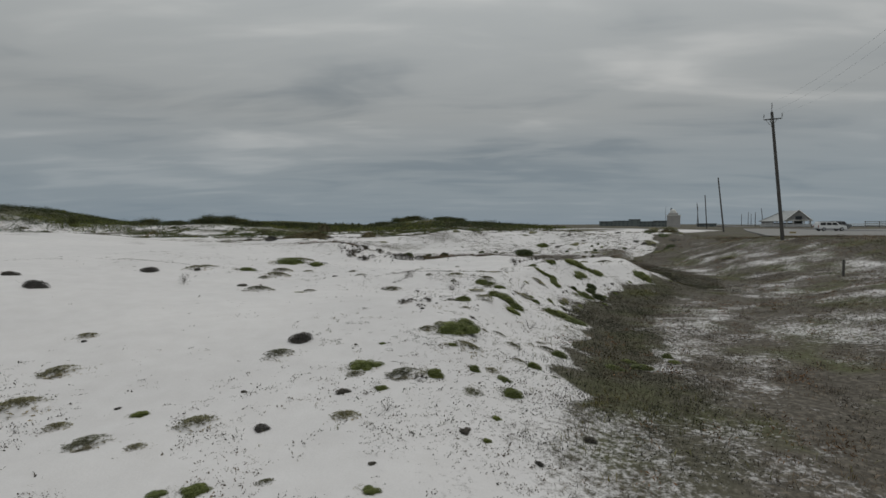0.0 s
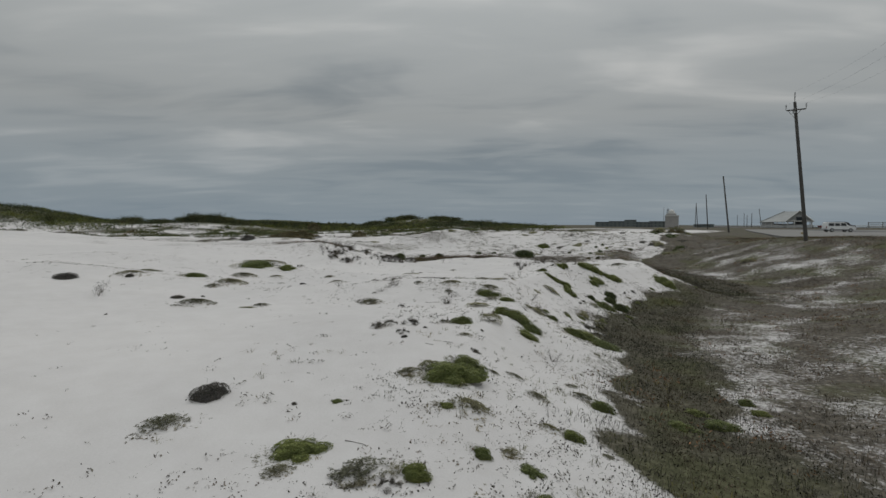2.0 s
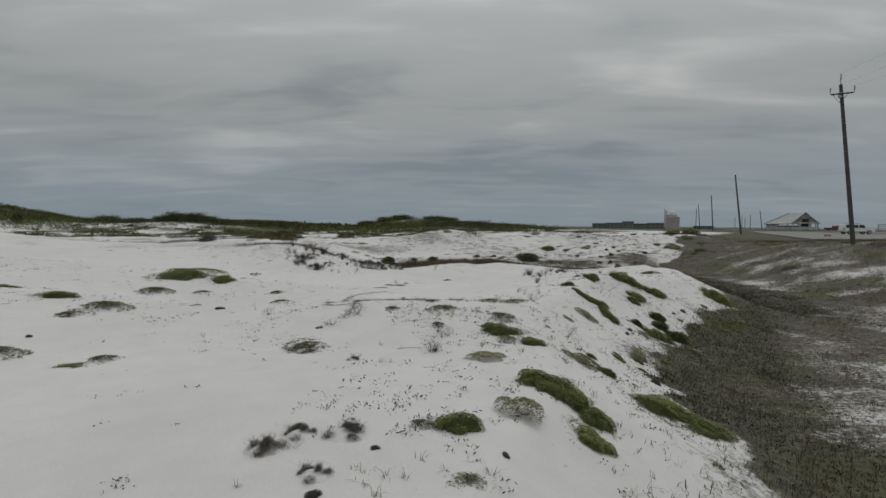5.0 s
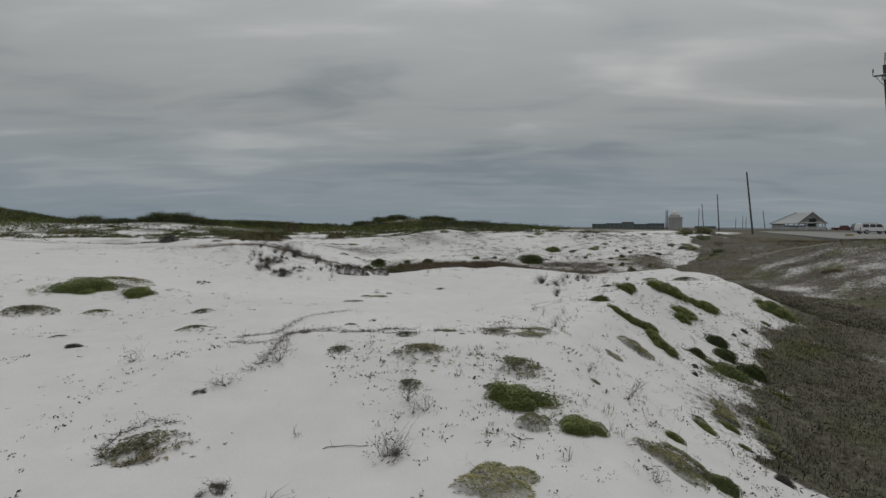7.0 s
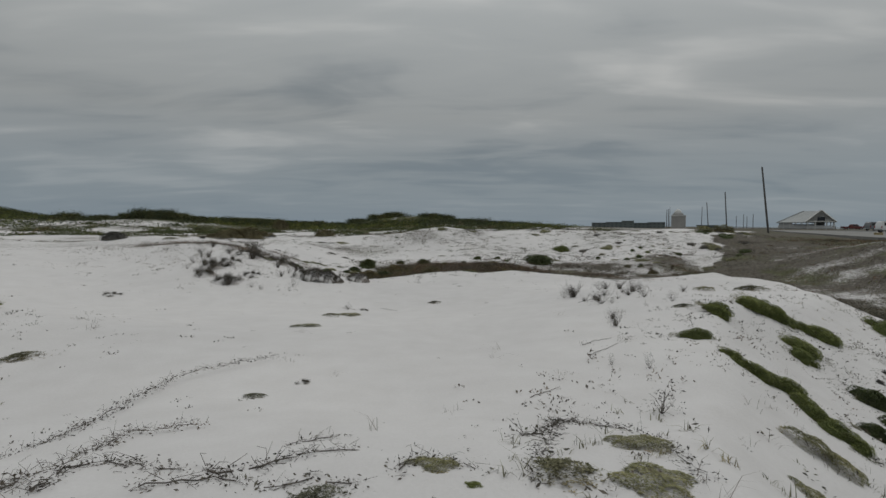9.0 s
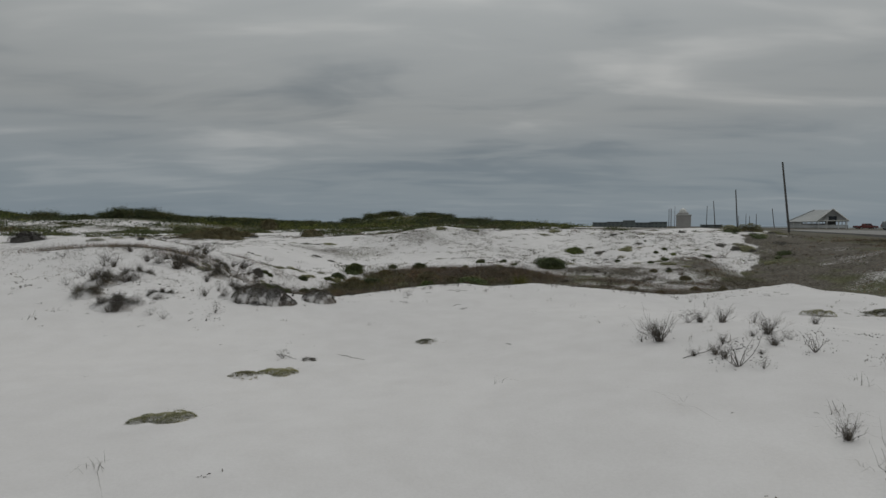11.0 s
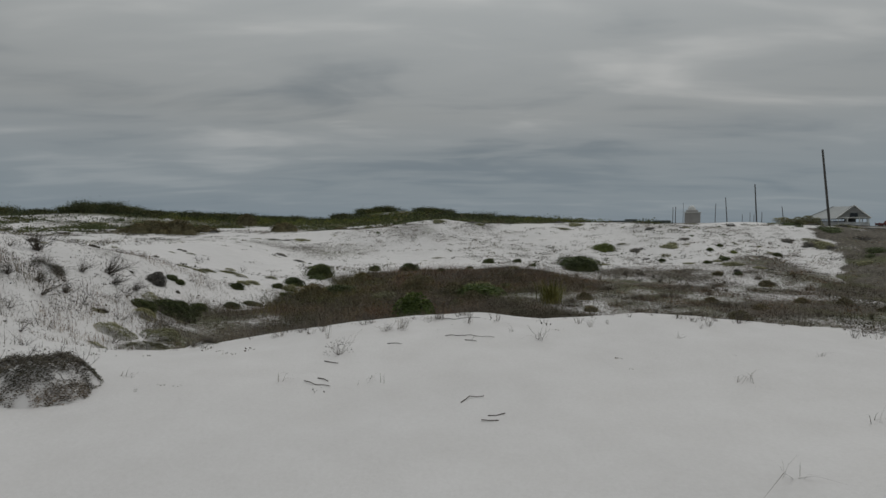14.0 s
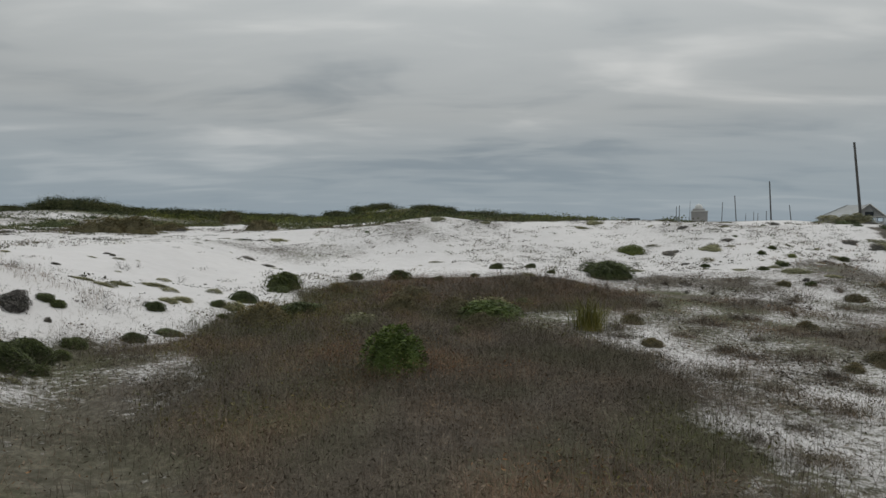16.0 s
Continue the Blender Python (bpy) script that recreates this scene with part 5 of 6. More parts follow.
back = [(spread.uniform(-44, 8), spread.uniform(72, 92), spread.uniform(0.6, 2.0), 0.5) for k in range(24)]
stand(far_green, back[:12], 1.0, 0.32, 1.6)
stand(far_olive, back[12:], 1.0, 0.25, 1.8)
bank = [(float(gully_x(yy)) - spread.uniform(2.0, 4.6), yy, spread.uniform(0.12, 0.3), 0.12) for yy in spread.uniform(6, 31, 44)]
stand(green_kinds, bank[:10], 1.5, 0.3)
stand(dark_kinds, bank[10:18], 1.2, 0.4)
stand(speck_kinds, bank[18:], 1.3, 0.2, 1.6)
lip = [(spread.uniform(-3.4, 6.5), 34.5 - abs(spread.normal()) * 0.55, 0.12 + 0.2 * spread.random(), 0.1 + 0.28 * spread.random() ** 2) for k in range(190)]
stand(stalk_kinds, lip[:150], 1.0, 0)
stand(twig_kinds, [(q[0], q[1], q[2] * 0.6, q[3] * 0.5) for q in lip[150:]], 1.0, 0)
west = [(spread.uniform(-12, -4.5), spread.uniform(33, 50), spread.uniform(0.12, 0.45), 0.2) for k in range(70)]
stand(dark_kinds, west[:14], 1.0, 0.3)
stand(olive_kinds, west[14:40], 1.0, 0.2, 1.4)
stand(twig_kinds, [(q[0], q[1], q[2], 0.18 + 0.3 * q[2]) for q in west[40:]], 1.0, 0)


def make_branch(line, thick, seed, label="dead grey branch lying on the sand", fuzz=0):
    """A bent dead branch with side twigs, following the ground."""
    r = np.random.RandomState(seed)
    bm = bmesh.new()
    pts = []
    wild = 0.012 if fuzz else 0.003
    for (ax, ay), (bx, by) in zip(line, line[1:]):
        n = max(2, int(math.hypot(bx - ax, by - ay) / 0.06))
        pts += [(ax + (bx - ax) * k / n + r.normal() * wild, ay + (by - ay) * k / n + r.normal() * wild) for k in range(n)]
    pts.append(line[-1])
    if not fuzz:
        bow = r.uniform(-0.14, 0.14)
        ex, ey = line[-1][0] - line[0][0], line[-1][1] - line[0][1]
        pts = [(px_ - ey * bow * math.sin(math.pi * k / (len(pts) - 1)), py_ + ex * bow * math.sin(math.pi * k / (len(pts) - 1))) for k, (px_, py_) in enumerate(pts)]
    x0, y0 = pts[0]
    z0 = at_ground(x0, y0)
    sx, sy, sz = survey(x0, y0)
    foot0 = (float(sx), float(sy), z0 + float(sz))
    rail = [Vector((x - x0, y - y0, at_ground(x, y) - z0 + thick * 0.5 + abs(r.normal()) * 0.006)) for x, y in pts]
    for k, (a, b) in enumerate(zip(rail, rail[1:])):
        t = thick * (1 - 0.5 * k / len(rail))
        if not fuzz or r.random() < 0.72:
            rod(bm, a, b, t, t * 0.95, 5)
        for _ in range(fuzz if fuzz else 1):
            if r.random() < (0.85 if fuzz else 0.15):
                foot = a + Vector((r.normal() * 0.035, r.normal() * 0.035, 0)) if fuzz else a
                w = foot + Vector((r.normal() * 0.05, r.normal() * 0.05, abs(r.normal()) * (0.022 if r.random() < 0.85 else 0.06)))
                rod(bm, foot, w, t * 0.5, t * 0.25, 3)
                if fuzz and r.random() < 0.5:
                    rod(bm, w, w + Vector((r.normal() * 0.03, r.normal() * 0.03, r.normal() * 0.012)), t * 0.35, t * 0.2, 3)
    if not fuzz:
        ob = part("dead_branch", bm, BARK)
        ob.matrix_basis = pose(*foot0)
        tagged(ob, label, "branch", "dead branches on the sand")
        return
    root = thing("dead_creeper", label, "creeper", "dead creepers on the sand", pose(*foot0))
    tagged(part("framework", bm, BARK, root), kind="stuff")
    at = np.repeat(np.array(rail), 14, 0)
    at = at + r.normal(size=at.shape) * np.array([0.05, 0.05, 0.006])
    v, f = leaf_cards(r, at, r.normal(size=at.shape) * np.array([1, 1, 0.3]), 0.020 * (0.5 + r.random(len(at))), 0.4, 0.3)
    raw_part("dead_leaves", v, f, LEAF_DEAD, root)


creeper = "dead grey creeper trailing over the sand ridge"
make_branch([(-1.11, 19.21), (-1.11, 19.33), (-1.22, 19.58), (-1.04, 19.65), (-0.83, 19.54)], 0.0055, 1, creeper, 6)
make_branch([(-0.83, 19.54), (-0.56, 19.40), (-0.44, 19.43)], 0.004, 2, creeper, 3)
make_branch([(-0.40, 19.40), (-0.24, 19.42), (-0.05, 19.54), (0.06, 19.77), (0.34, 19.84)], 0.0055, 3, creeper, 6)
make_branch([(-0.09, 19.85), (0.03, 20.00), (0.19, 20.06)], 0.004, 4, creeper, 4)
make_branch([(1.20, 20.13), (1.43, 20.22), (1.65, 20.64), (1.83, 20.61)], 0.005, 5, creeper, 5)
make_branch([(0.04, 19.28), (0.18, 19.35), (0.41, 19.28)], 0.004, 6, creeper, 3)
make_branch([(0.55, 19.46), (0.66, 19.68), (0.84, 19.63), (1.04, 19.50)], 0.004, 7, creeper, 4)
make_branch([(-1.30, 18.00), (-1.26, 18.32), (-1.28, 18.95), (-1.42, 20.52), (-0.97, 20.67)], 0.005, 8, creeper, 6)
make_branch([(-1.90, 18.93), (-1.55, 18.76), (-1.26, 18.91)], 0.004, 9, creeper, 3)
make_branch([(-0.64, 19.24), (-0.30, 19.34), (0.08, 19.28)], 0.004, 10, creeper, 3)
make_branch([(1.25, 19.43), (1.60, 20.76), (2.09, 20.50), (2.19, 19.52)], 0.004, 11, creeper, 4)
make_branch([(-1.89, 16.54), (-1.96, 16.89), (-1.85, 17.13), (-1.51, 17.07)], 0.005, 12, creeper, 5)
make_branch([(-1.86, 19.16), (-1.93, 22.04), (-1.22, 23.00)], 0.004, 13, creeper, 3)
make_branch([(-5.83, 30.29), (-5.30, 30.21), (-4.99, 30.40)], 0.004, 14, creeper, 4)
for k, row in enumerate([[(2.40, 22.93), (2.84, 23.13)], [(1.50, 21.18), (1.63, 21.35), (1.83, 21.49)], [(3.31, 26.75), (3.70, 26.96), (4.19, 27.24)], [(-1.66, 28.32), (-1.39, 28.07), (-1.25, 28.01)], [(0.98, 31.57), (1.10, 31.57)], [(-0.32, 32.18), (-0.21, 32.12), (-0.09, 32.09)],
                         [(0.86, 31.83), (0.93, 31.89), (1.03, 31.91)], [(-0.28, 32.64), (-0.14, 32.58)], [(0.20, 33.07), (0.28, 33.05), (0.35, 33.02)], [(0.92, 33.11), (1.03, 33.06)], [(0.74, 33.24), (1.23, 33.18)], [(0.70, 33.88), (0.91, 33.85), (1.13, 33.90)],
                         [(-0.80, 28.42), (-0.53, 28.23), (-0.35, 28.14)], [(1.64, 28.76), (1.70, 28.64)], [(1.03, 31.64), (1.15, 31.66)], [(-0.23, 32.26), (-0.13, 32.18)], [(-0.20, 16.64), (-0.12, 16.68), (0.17, 16.69)], [(1.30, 16.91), (1.38, 16.82), (1.48, 16.84)],
                         [(0.12, 11.89), (0.26, 11.85)], [(0.41, 12.00), (0.57, 11.98)], [(-0.53, 8.81), (-0.26, 8.68)], [(2.37, 22.48), (2.84, 22.91)]]):
    make_branch(row, 0.004, 20 + k)
retire(far_dark + far_olive + far_green + green_kinds + dark_green_kinds + olive_kinds + dark_kinds + brown_kinds + bright_kinds + speck_kinds + grey_kinds + drift_kinds + tuft_kinds + tall_kinds + bush_grass_kinds + stalk_kinds + twig_kinds)


# ---------------------------------------------------------------- grass and litter: uncountable stuff
rng = np.random.RandomState(5)


def scatter(n, x0, x1, y0, y1, density):
    x, y = rng.uniform(x0, x1, n), rng.uniform(y0, y1, n)
    keep = rng.random(n) < density(x, y)
    return x[keep], y[keep]


def turf(name, label, n, area, density, high, material, wide=0.008, lean=0.5, per=7, spread=0.09):
    x, y = scatter(n, *area, density)
    k = len(x)
    hs = np.repeat(0.6 + 0.8 * rng.random(k), per) * (0.45 + 0.75 * rng.random(k * per)) * high
    px_ = np.repeat(x, per) + rng.normal(size=k * per) * spread
    py_ = np.repeat(y, per) + rng.normal(size=k * per) * spread
    v, f = blade_mesh(rng, np.stack([px_, py_], 1), ground_height(px_, py_), hs, wide * (0.6 + 0.8 * rng.random(k * per)), lean)
    return tagged(raw_part(name, v, f, material), label, "grass", kind="stuff")


def bed_share(x, y):
    return gully_bed(x, y) * ease(5, 9, y) * ease(50, 42, y)


def hollow_share(x, y):
    near, wide, rise = open_sand(x, y)
    return ease(9.0, 7.2, wide) * hollow_edge(x, y) * np.clip(thicket(x, y) + 0.12 + 0.3 * rough(x, y, 1.6, 50), 0.03, 1)


def olive_zone(x, y):
    return np.clip(np.maximum(0.25 * ease(0.2, 0.6, grain(x, y, 2.6, 59)) + 0.7 * hump(x, y, 1.5, 47.5, 2.2, 1.2), 0.9 * hump(x, y, -3.6, 47, 1.8, 3.0)), 0, 1)


def rust_zone(x, y):
    return np.clip(np.maximum(0.8 * ease(0.0, 0.5, grain(x, y, 2.0, 54)), 0.9 * hump(x, y, 1.6, 50.5, 5, 1.5)), 0, 1)


def grey_zone(x, y):
    return 1 - 0.7 * np.maximum(olive_zone(x, y), rust_zone(x, y))


def slope_share(x, y):
    near, wide, rise = open_sand(x, y)
    return ease(-0.6, 0.4, rise) * ease(64, 56, y) * np.clip(0.5 + 0.3 * grain(x, y, 3.2, 52) + 0.4 * grain(x, y, 0.9, 67) + 0.3 * ease(9, 18, rise), 0.04, 1)


def rim_share(x, y):
    near, wide, rise = open_sand(x, y)
    return ease(-7.8, -5.4, rise + 1.6 * ease(15, 9, y)) * ease(-1.4, -3.0, rise) * ease(5, 9, y) * ease(34, 30, y)


def bank_share(x, y):
    """Brush in streaks down the bank west of the hollow."""
    u = 0.75 * (x + 6) + 0.65 * (y - 37)
    v = -0.65 * (x + 6) + 0.75 * (y - 37)
    streak = grain(u / 3.2, v, 0.9, 90) + 0.5 * grain(x, y, 0.6, 91)
    return ease(-3.4, -4.8, x + 0.25 * (y - 36)) * ease(-13, -10, x) * ease(33.6, 35, y) * ease(47, 44, y) * np.clip(0.15 + 1.1 * streak, 0.02, 1)


def upper_share(x, y):
    near, wide, rise = open_sand(x, y)
    return ease(7.6, 11, rise + 1.6 * rough(x, y, 5, 87)) * ease(66, 58, y)


turf("gully_grass", "dense dark dry growth filling the gully bed", 36000, (0, 18, 0, 48), bed_share, 0.11, GRASS_DEEP, 0.006, 1.3, 11, 0.12)
turf("gully_green_grass", "olive green growth along the gully bank", 9000, (-1, 14, 3, 34), lambda x, y: rim_share(x, y) * green_of(x, y), 0.08, GRASS_OLIVE, 0.010, 1.3, 10, 0.08)
turf("bank_sprigs", "small dark sprigs dotted over the sand bank", 13000, (-3, 12, 5, 34), lambda x, y: rim_share(x, y) * np.clip(0.55 * grain(x, y, 0.9, 92), 0.006, 1), 0.075, LEAF_GREY, 0.006, 1.3, 9, 0.022)
turf("hollow_grass", "dry grey-brown grass and stalks in the hollow", 36000, (-9, 17, 36.2, 54), lambda x, y: hollow_share(x, y) * grey_zone(x, y), 0.30, GRASS_GREY, 0.0034, 1.7, 12, 0.16)
turf("hollow_dark_grass", "dark brown dry growth in the hollow", 14000, (-9, 17, 36.2, 54), lambda x, y: hollow_share(x, y) * ease(-0.4, 0.3, grain(x, y, 2.1, 53)), 0.30, GRASS_DARK, 0.004, 1.6, 10, 0.15)
turf("rust_grass", "rusty brown dry grass in the hollow", 20000, (-9, 17, 36.2, 54), lambda x, y: hollow_share(x, y) * rust_zone(x, y), 0.34, GRASS_RUST, 0.004, 1.5, 10, 0.13)
turf("slope_grass", "sparse dry grey grass over the sandy slope below the road", 11000, (4, 34, 2, 60), slope_share, 0.09, GRASS_GREY, 0.006, 1.2, 6, 0.10)
turf("slope_dark_grass", "dark dry tufts dotted over the sandy slope", 34000, (3, 30, 2, 56), lambda x, y: slope_share(x, y) * ease(-0.1, 0.5, grain(x, y, 0.7, 55)), 0.13, GRASS_DARK, 0.008, 1.2, 9, 0.06)
turf("slope_tufts", "small grey-brown tufts dotted densely over the sandy slope", 44000, (3, 23, 3, 40), lambda x, y: slope_share(x, y) * ease(0.05, 0.6, grain(x, y, 0.38, 99)) * ease(40, 30, y), 0.10, GRASS_GREY, 0.007, 1.2, 7, 0.05)
turf("slope_rust_grass", "rusty brown tufts dotted over the sandy slope", 12000, (3, 28, 4, 50), lambda x, y: slope_share(x, y) * ease(0.1, 0.6, grain(x, y, 0.8, 93)) * ease(-0.2, 0.4, grain(x, y, 4, 94)), 0.11, GRASS_RUST, 0.007, 1.1, 9, 0.06)
turf("slope_brown_grass", "dry brown grass over the slope below the road", 16000, (9, 40, 6, 72), upper_share, 0.20, GRASS_DRY, 0.008, 1.0, 6, 0.12)
turf("slope_olive_grass", "olive green patches of grass below the road", 9000, (9, 40, 6, 72), lambda x, y: upper_share(x, y) * green_of(x, y), 0.20, GRASS_OLIVE, 0.010, 1.0, 8, 0.12)
turf("pale_stalks", "pale straw stalks standing above the dry grass", 200, (-8, 14, 37, 52), hollow_share, 0.55, GRASS_STRAW, 0.006, 0.25, 2, 0.1)
turf("olive_grass", "olive green patches of grass in the gully and on the slope", 9000, (2, 30, 2, 54), lambda x, y: np.maximum(bed_share(x, y), 0.5 * slope_share(x, y)) * ease(0.25, 0.6, grain(x, y, 2.6, 58)), 0.11, GRASS_OLIVE, 0.010, 1.1, 9, 0.1)
turf("hollow_green", "olive green growth in the hollow", 18000, (-9, 15, 37, 54), lambda x, y: hollow_share(x, y) * olive_zone(x, y), 0.30, GRASS_OLIVE, 0.006, 1.4, 9, 0.12)
turf("west_brush", "dry brown brush on the sandy bank west of the hollow", 7500, (-13, -3, 33.5, 47), bank_share, 0.17, GRASS_DRY, 0.0045, 1.1, 8, 0.08)
turf("west_dark_brush", "dark grey brush on the sandy bank west of the hollow", 3600, (-13, -3, 33.5, 47), lambda x, y: bank_share(x, y) * ease(-0.2, 0.4, grain(x, y, 1.5, 95)), 0.15, GRASS_DARK, 0.005, 1.2, 8, 0.08)
turf("lip_stalks", "thin grey stalks and twigs along the dune lip", 3200, (-9, 9, 32, 37), lambda x, y: np.clip(0.9 * hump(x, y, 2, 35.2, 5, 0.6) * (0.4 + 0.6 * grain(x, y, 0.8, 64)) + 0.5 * hump(x, y, -7.5, 33.6, 2.6, 1.6) + 0.003, 0, 1), 0.12, GRASS_GREY, 0.0035, 1.5, 7, 0.04)
turf("ridge_stalks", "thin grey twigs and stalks on the sand ridges", 4200, (-14, 8, 11, 33), lambda x, y: np.clip(0.45 * hump(x, y, -8, 24, 5, 0.8) + 0.6 * hump(x, y, 1, 19.0, 3, 0.8) + 0.5 * hump(x, y, 4.4, 27, 1.2, 4) + 0.5 * hump(x, y, -5.4, 31.6, 2.0, 1.2) + 0.35 * hump(x, y, 2.6, 17, 1.2, 4), 0, 1) * np.clip(0.4 + 1.2 * grain(x, y, 0.9, 65), 0, 1), 0.11, GRASS_GREY, 0.0028, 1.7, 7, 0.03)


def leafage(name, label, n, area, density, high, material, size, per=9, spread=0.12):
    """Loose small dry leaves and sprays through the growth."""
    x, y = scatter(n, *area, density)
    at = np.stack([np.repeat(x, per), np.repeat(y, per), np.repeat(ground_height(x, y), per)], 1)
    at[:, :2] += rng.normal(size=(len(at), 2)) * spread
    at[:, 2] += np.repeat(0.5 + rng.random(len(x)), per) * high * rng.random(len(at)) ** 0.8
    v, f = leaf_cards(rng, at, rng.normal(size=at.shape), np.full(len(at), size), 0.3, 0.4)
    return tagged(raw_part(name, v, f, material), label, "dry leaves", kind="stuff")


leafage("hollow_leaves", "small dry grey-brown leaves and sprays in the hollow", 22000, (-9, 17, 36.2, 54), lambda x, y: hollow_share(x, y) * grey_zone(x, y), 0.26, FUZZ, 0.045)
leafage("hollow_olive_leaves", "small olive green leaves and sprays in the hollow", 16000, (-9, 15, 37, 54), lambda x, y: hollow_share(x, y) * olive_zone(x, y), 0.28, GRASS_OLIVE, 0.05)
leafage("hollow_rust_leaves", "small rusty leaves and sprays in the hollow", 14000, (-9, 15, 37, 54), lambda x, y: hollow_share(x, y) * rust_zone(x, y), 0.30, GRASS_RUST, 0.045)
def clump_share(x, y):
    return np.clip(0.1 + 1.3 * grain(x, y, 4.5, 107) + 0.8 * grain(x / 2.5, y, 1.4, 108), 0.02, 1) * ease(-1.5, 0, 55.0 - 0.2 * (x + 4) - y + 16) * (1 - hollow_edge(x, y) * ease(54.5, 52.5, y))


leafage("face_clumps", "dark low clumps of dead growth scattered over the dune faces", 3000, (-28, 27, 44, 71), clump_share, 0.10, LEAF_DEAD, 0.085, 26, 0.15)
leafage("face_green_clumps", "small olive clumps scattered over the dune faces", 1800, (-28, 27, 42, 71), clump_share, 0.10, GRASS_OLIVE, 0.085, 26, 0.14)
def slope_clump(x, y):
    near, wide, rise = open_sand(x, y)
    return ease(-1.2, 0.0, rise) * ease(66, 58, y) * np.clip(0.1 + 1.0 * grain(x, y, 2.6, 110) + 0.8 * grain(x / 1.8, y, 0.9, 111), 0.01, 1)


leafage("flat_clumps", "brown low clumps of dry growth on the sandy flat of the hollow", 2600, (2, 16, 37.5, 54), lambda x, y: (1 - thicket(x, y)) * np.clip(0.05 + 1.2 * grain(x, y, 1.4, 135), 0.01, 1) * ease(54, 51, y), 0.15, FUZZ, 0.05, 30, 0.15)
leafage("gully_leaves", "dark dead leaves and sprays in the gully bed", 12000, (0, 18, 3, 48), bed_share, 0.14, GRASS_DEEP, 0.05, 9, 0.12)
leafage("slope_clumps", "dark clumps of dead growth over the sandy slope", 9000, (3, 32, 3, 64), slope_clump, 0.10, LEAF_DEAD, 0.06, 22, 0.13)
leafage("slope_rust_clumps", "rusty brown clumps of growth over the sandy slope", 4500, (3, 30, 5, 60), lambda x, y: slope_clump(x + 3, y + 5), 0.12, GRASS_RUST, 0.06, 20, 0.11)
leafage("slope_olive_clumps", "olive green clumps of growth over the sandy slope", 3000, (3, 34, 3, 66), lambda x, y: slope_clump(x - 4, y + 9) * ease(-0.2, 0.4, grain(x, y, 7, 112)), 0.12, GRASS_OLIVE, 0.07, 22, 0.14)
leafage("bank_leaves", "small grey dead leaves and twigs on the sand bank", 9000, (-3, 12, 5, 34), lambda x, y: rim_share(x, y) * np.clip(0.05 + 0.9 * grain(x, y, 0.7, 102), 0.01, 1), 0.05, LEAF_DEAD, 0.04, 9, 0.04)
leafage("west_leaves", "dry grey-brown leaves on the brushy bank", 4500, (-13, -3, 33.5, 47), bank_share, 0.10, LEAF_DEAD, 0.035, 8, 0.09)
leafage("slope_leaves", "dry grey-brown leaves and litter on the slope", 14000, (3, 28, 3, 50), slope_share, 0.05, FUZZ, 0.05, 7, 0.07)


def crumb_share(x, y):
    """Small plants and leaf litter dotted over the sand."""
    near, wide, rise = open_sand(x, y)
    west = ease(0.6, -0.2, rise)
    s = 0.6 * ease(9.5, 6.0, y) * ease(-9, -2.5, x)
    s = np.maximum(s, 0.75 * ease(8.6, 6.0, y))
    s = np.maximum(s, 0.85 * ease(6.6, 3.0, near) * ease(40, 30, y))
    s = np.maximum(s, 0.4 * hump(x, y, -8, 19.2, 6, 0.8) + 0.3 * hump(x, y, -8.5, 23.6, 4, 0.9) + 0.5 * hump(x, y, 1.0, 18.4, 3.0, 1.0) + 0.3 * hump(x, y, 0.5, 12.6, 2.4, 1.6) + 0.3 * hump(x, y, -6, 31.5, 2.5, 1.5))
    s = np.maximum(s, 0.75 * ease(9.6, 7.0, wide) * ease(37.5, 39, y))
    s = np.maximum(s, 0.8 * bank_share(x, y))
    s = np.maximum(s, 0.35 * hump(x, y, -7.5, 33.5, 3.0, 2.2) + 0.16 * hump(x, y, 1.0, 35.0, 7, 0.6))
    s = np.maximum(s, 0.95 * ease(53, 56, y) * ease(73, 66, y) * ease(-0.5, 0.5, grain(x, y, 3.2, 104) + 0.4 * grain(x / 2.5, y, 1.2, 105)))
    return west * np.clip(s + 0.002, 0, 1) * np.clip(0.30 + 1.0 * grain(x, y, 1.3, 60) + 0.7 * grain(x, y, 0.45, 66), 0.02, 1)


x, y = scatter(230000, -16, 12, 1.5, 42, crumb_share)
x2, y2 = scatter(110000, -30, 24, 40, 74, crumb_share)
big = np.concatenate([1.0 + 0.7 * rng.random(len(x)) ** 4, 2.0 + 1.4 * rng.random(len(x2)) ** 3])
x, y = np.concatenate([x, x2]), np.concatenate([y, y2])
per = 7
r = np.repeat(big * (0.35 + 0.9 * rng.random(len(x)) ** 2), per)
at = np.stack([np.repeat(x, per), np.repeat(y, per), np.repeat(ground_height(x, y), per)], 1)
at[:, :2] += rng.normal(size=(len(at), 2)) * 0.034 * r[:, None]
v, f = leaf_cards(rng, at, rng.normal(size=(len(at), 3)) * np.array([0.8, 0.8, 0.3]) + np.array([0, 0, 0.7]), 0.021 * r, 0.6, 0.3)
tagged(raw_part("sand_litter", v, f, LEAF_LITTER), "small grey-green plants and leaf litter dotted on the sand", "plant litter", kind="stuff")


# ---------------------------------------------------------------- far scrub on the hills inland
def scrub_share(x, y):
    s = ease(82, 97, y + 7 * grain(x, y, 12, 70)) * ease(20, 8, x - 0.12 * (y - 90)) * np.clip(0.45 + 0.55 * ease(90, 102, y) + 0.6 * grain(x, y, 9, 71), 0.04, 1)
    s = np.maximum(s, hump(x, y, -90, 106, 18, 20)) * (1 - 0.95 * hump(x, y, -8.5, 114, 2.4, 2.0))
    return np.clip(s, 0, 1)


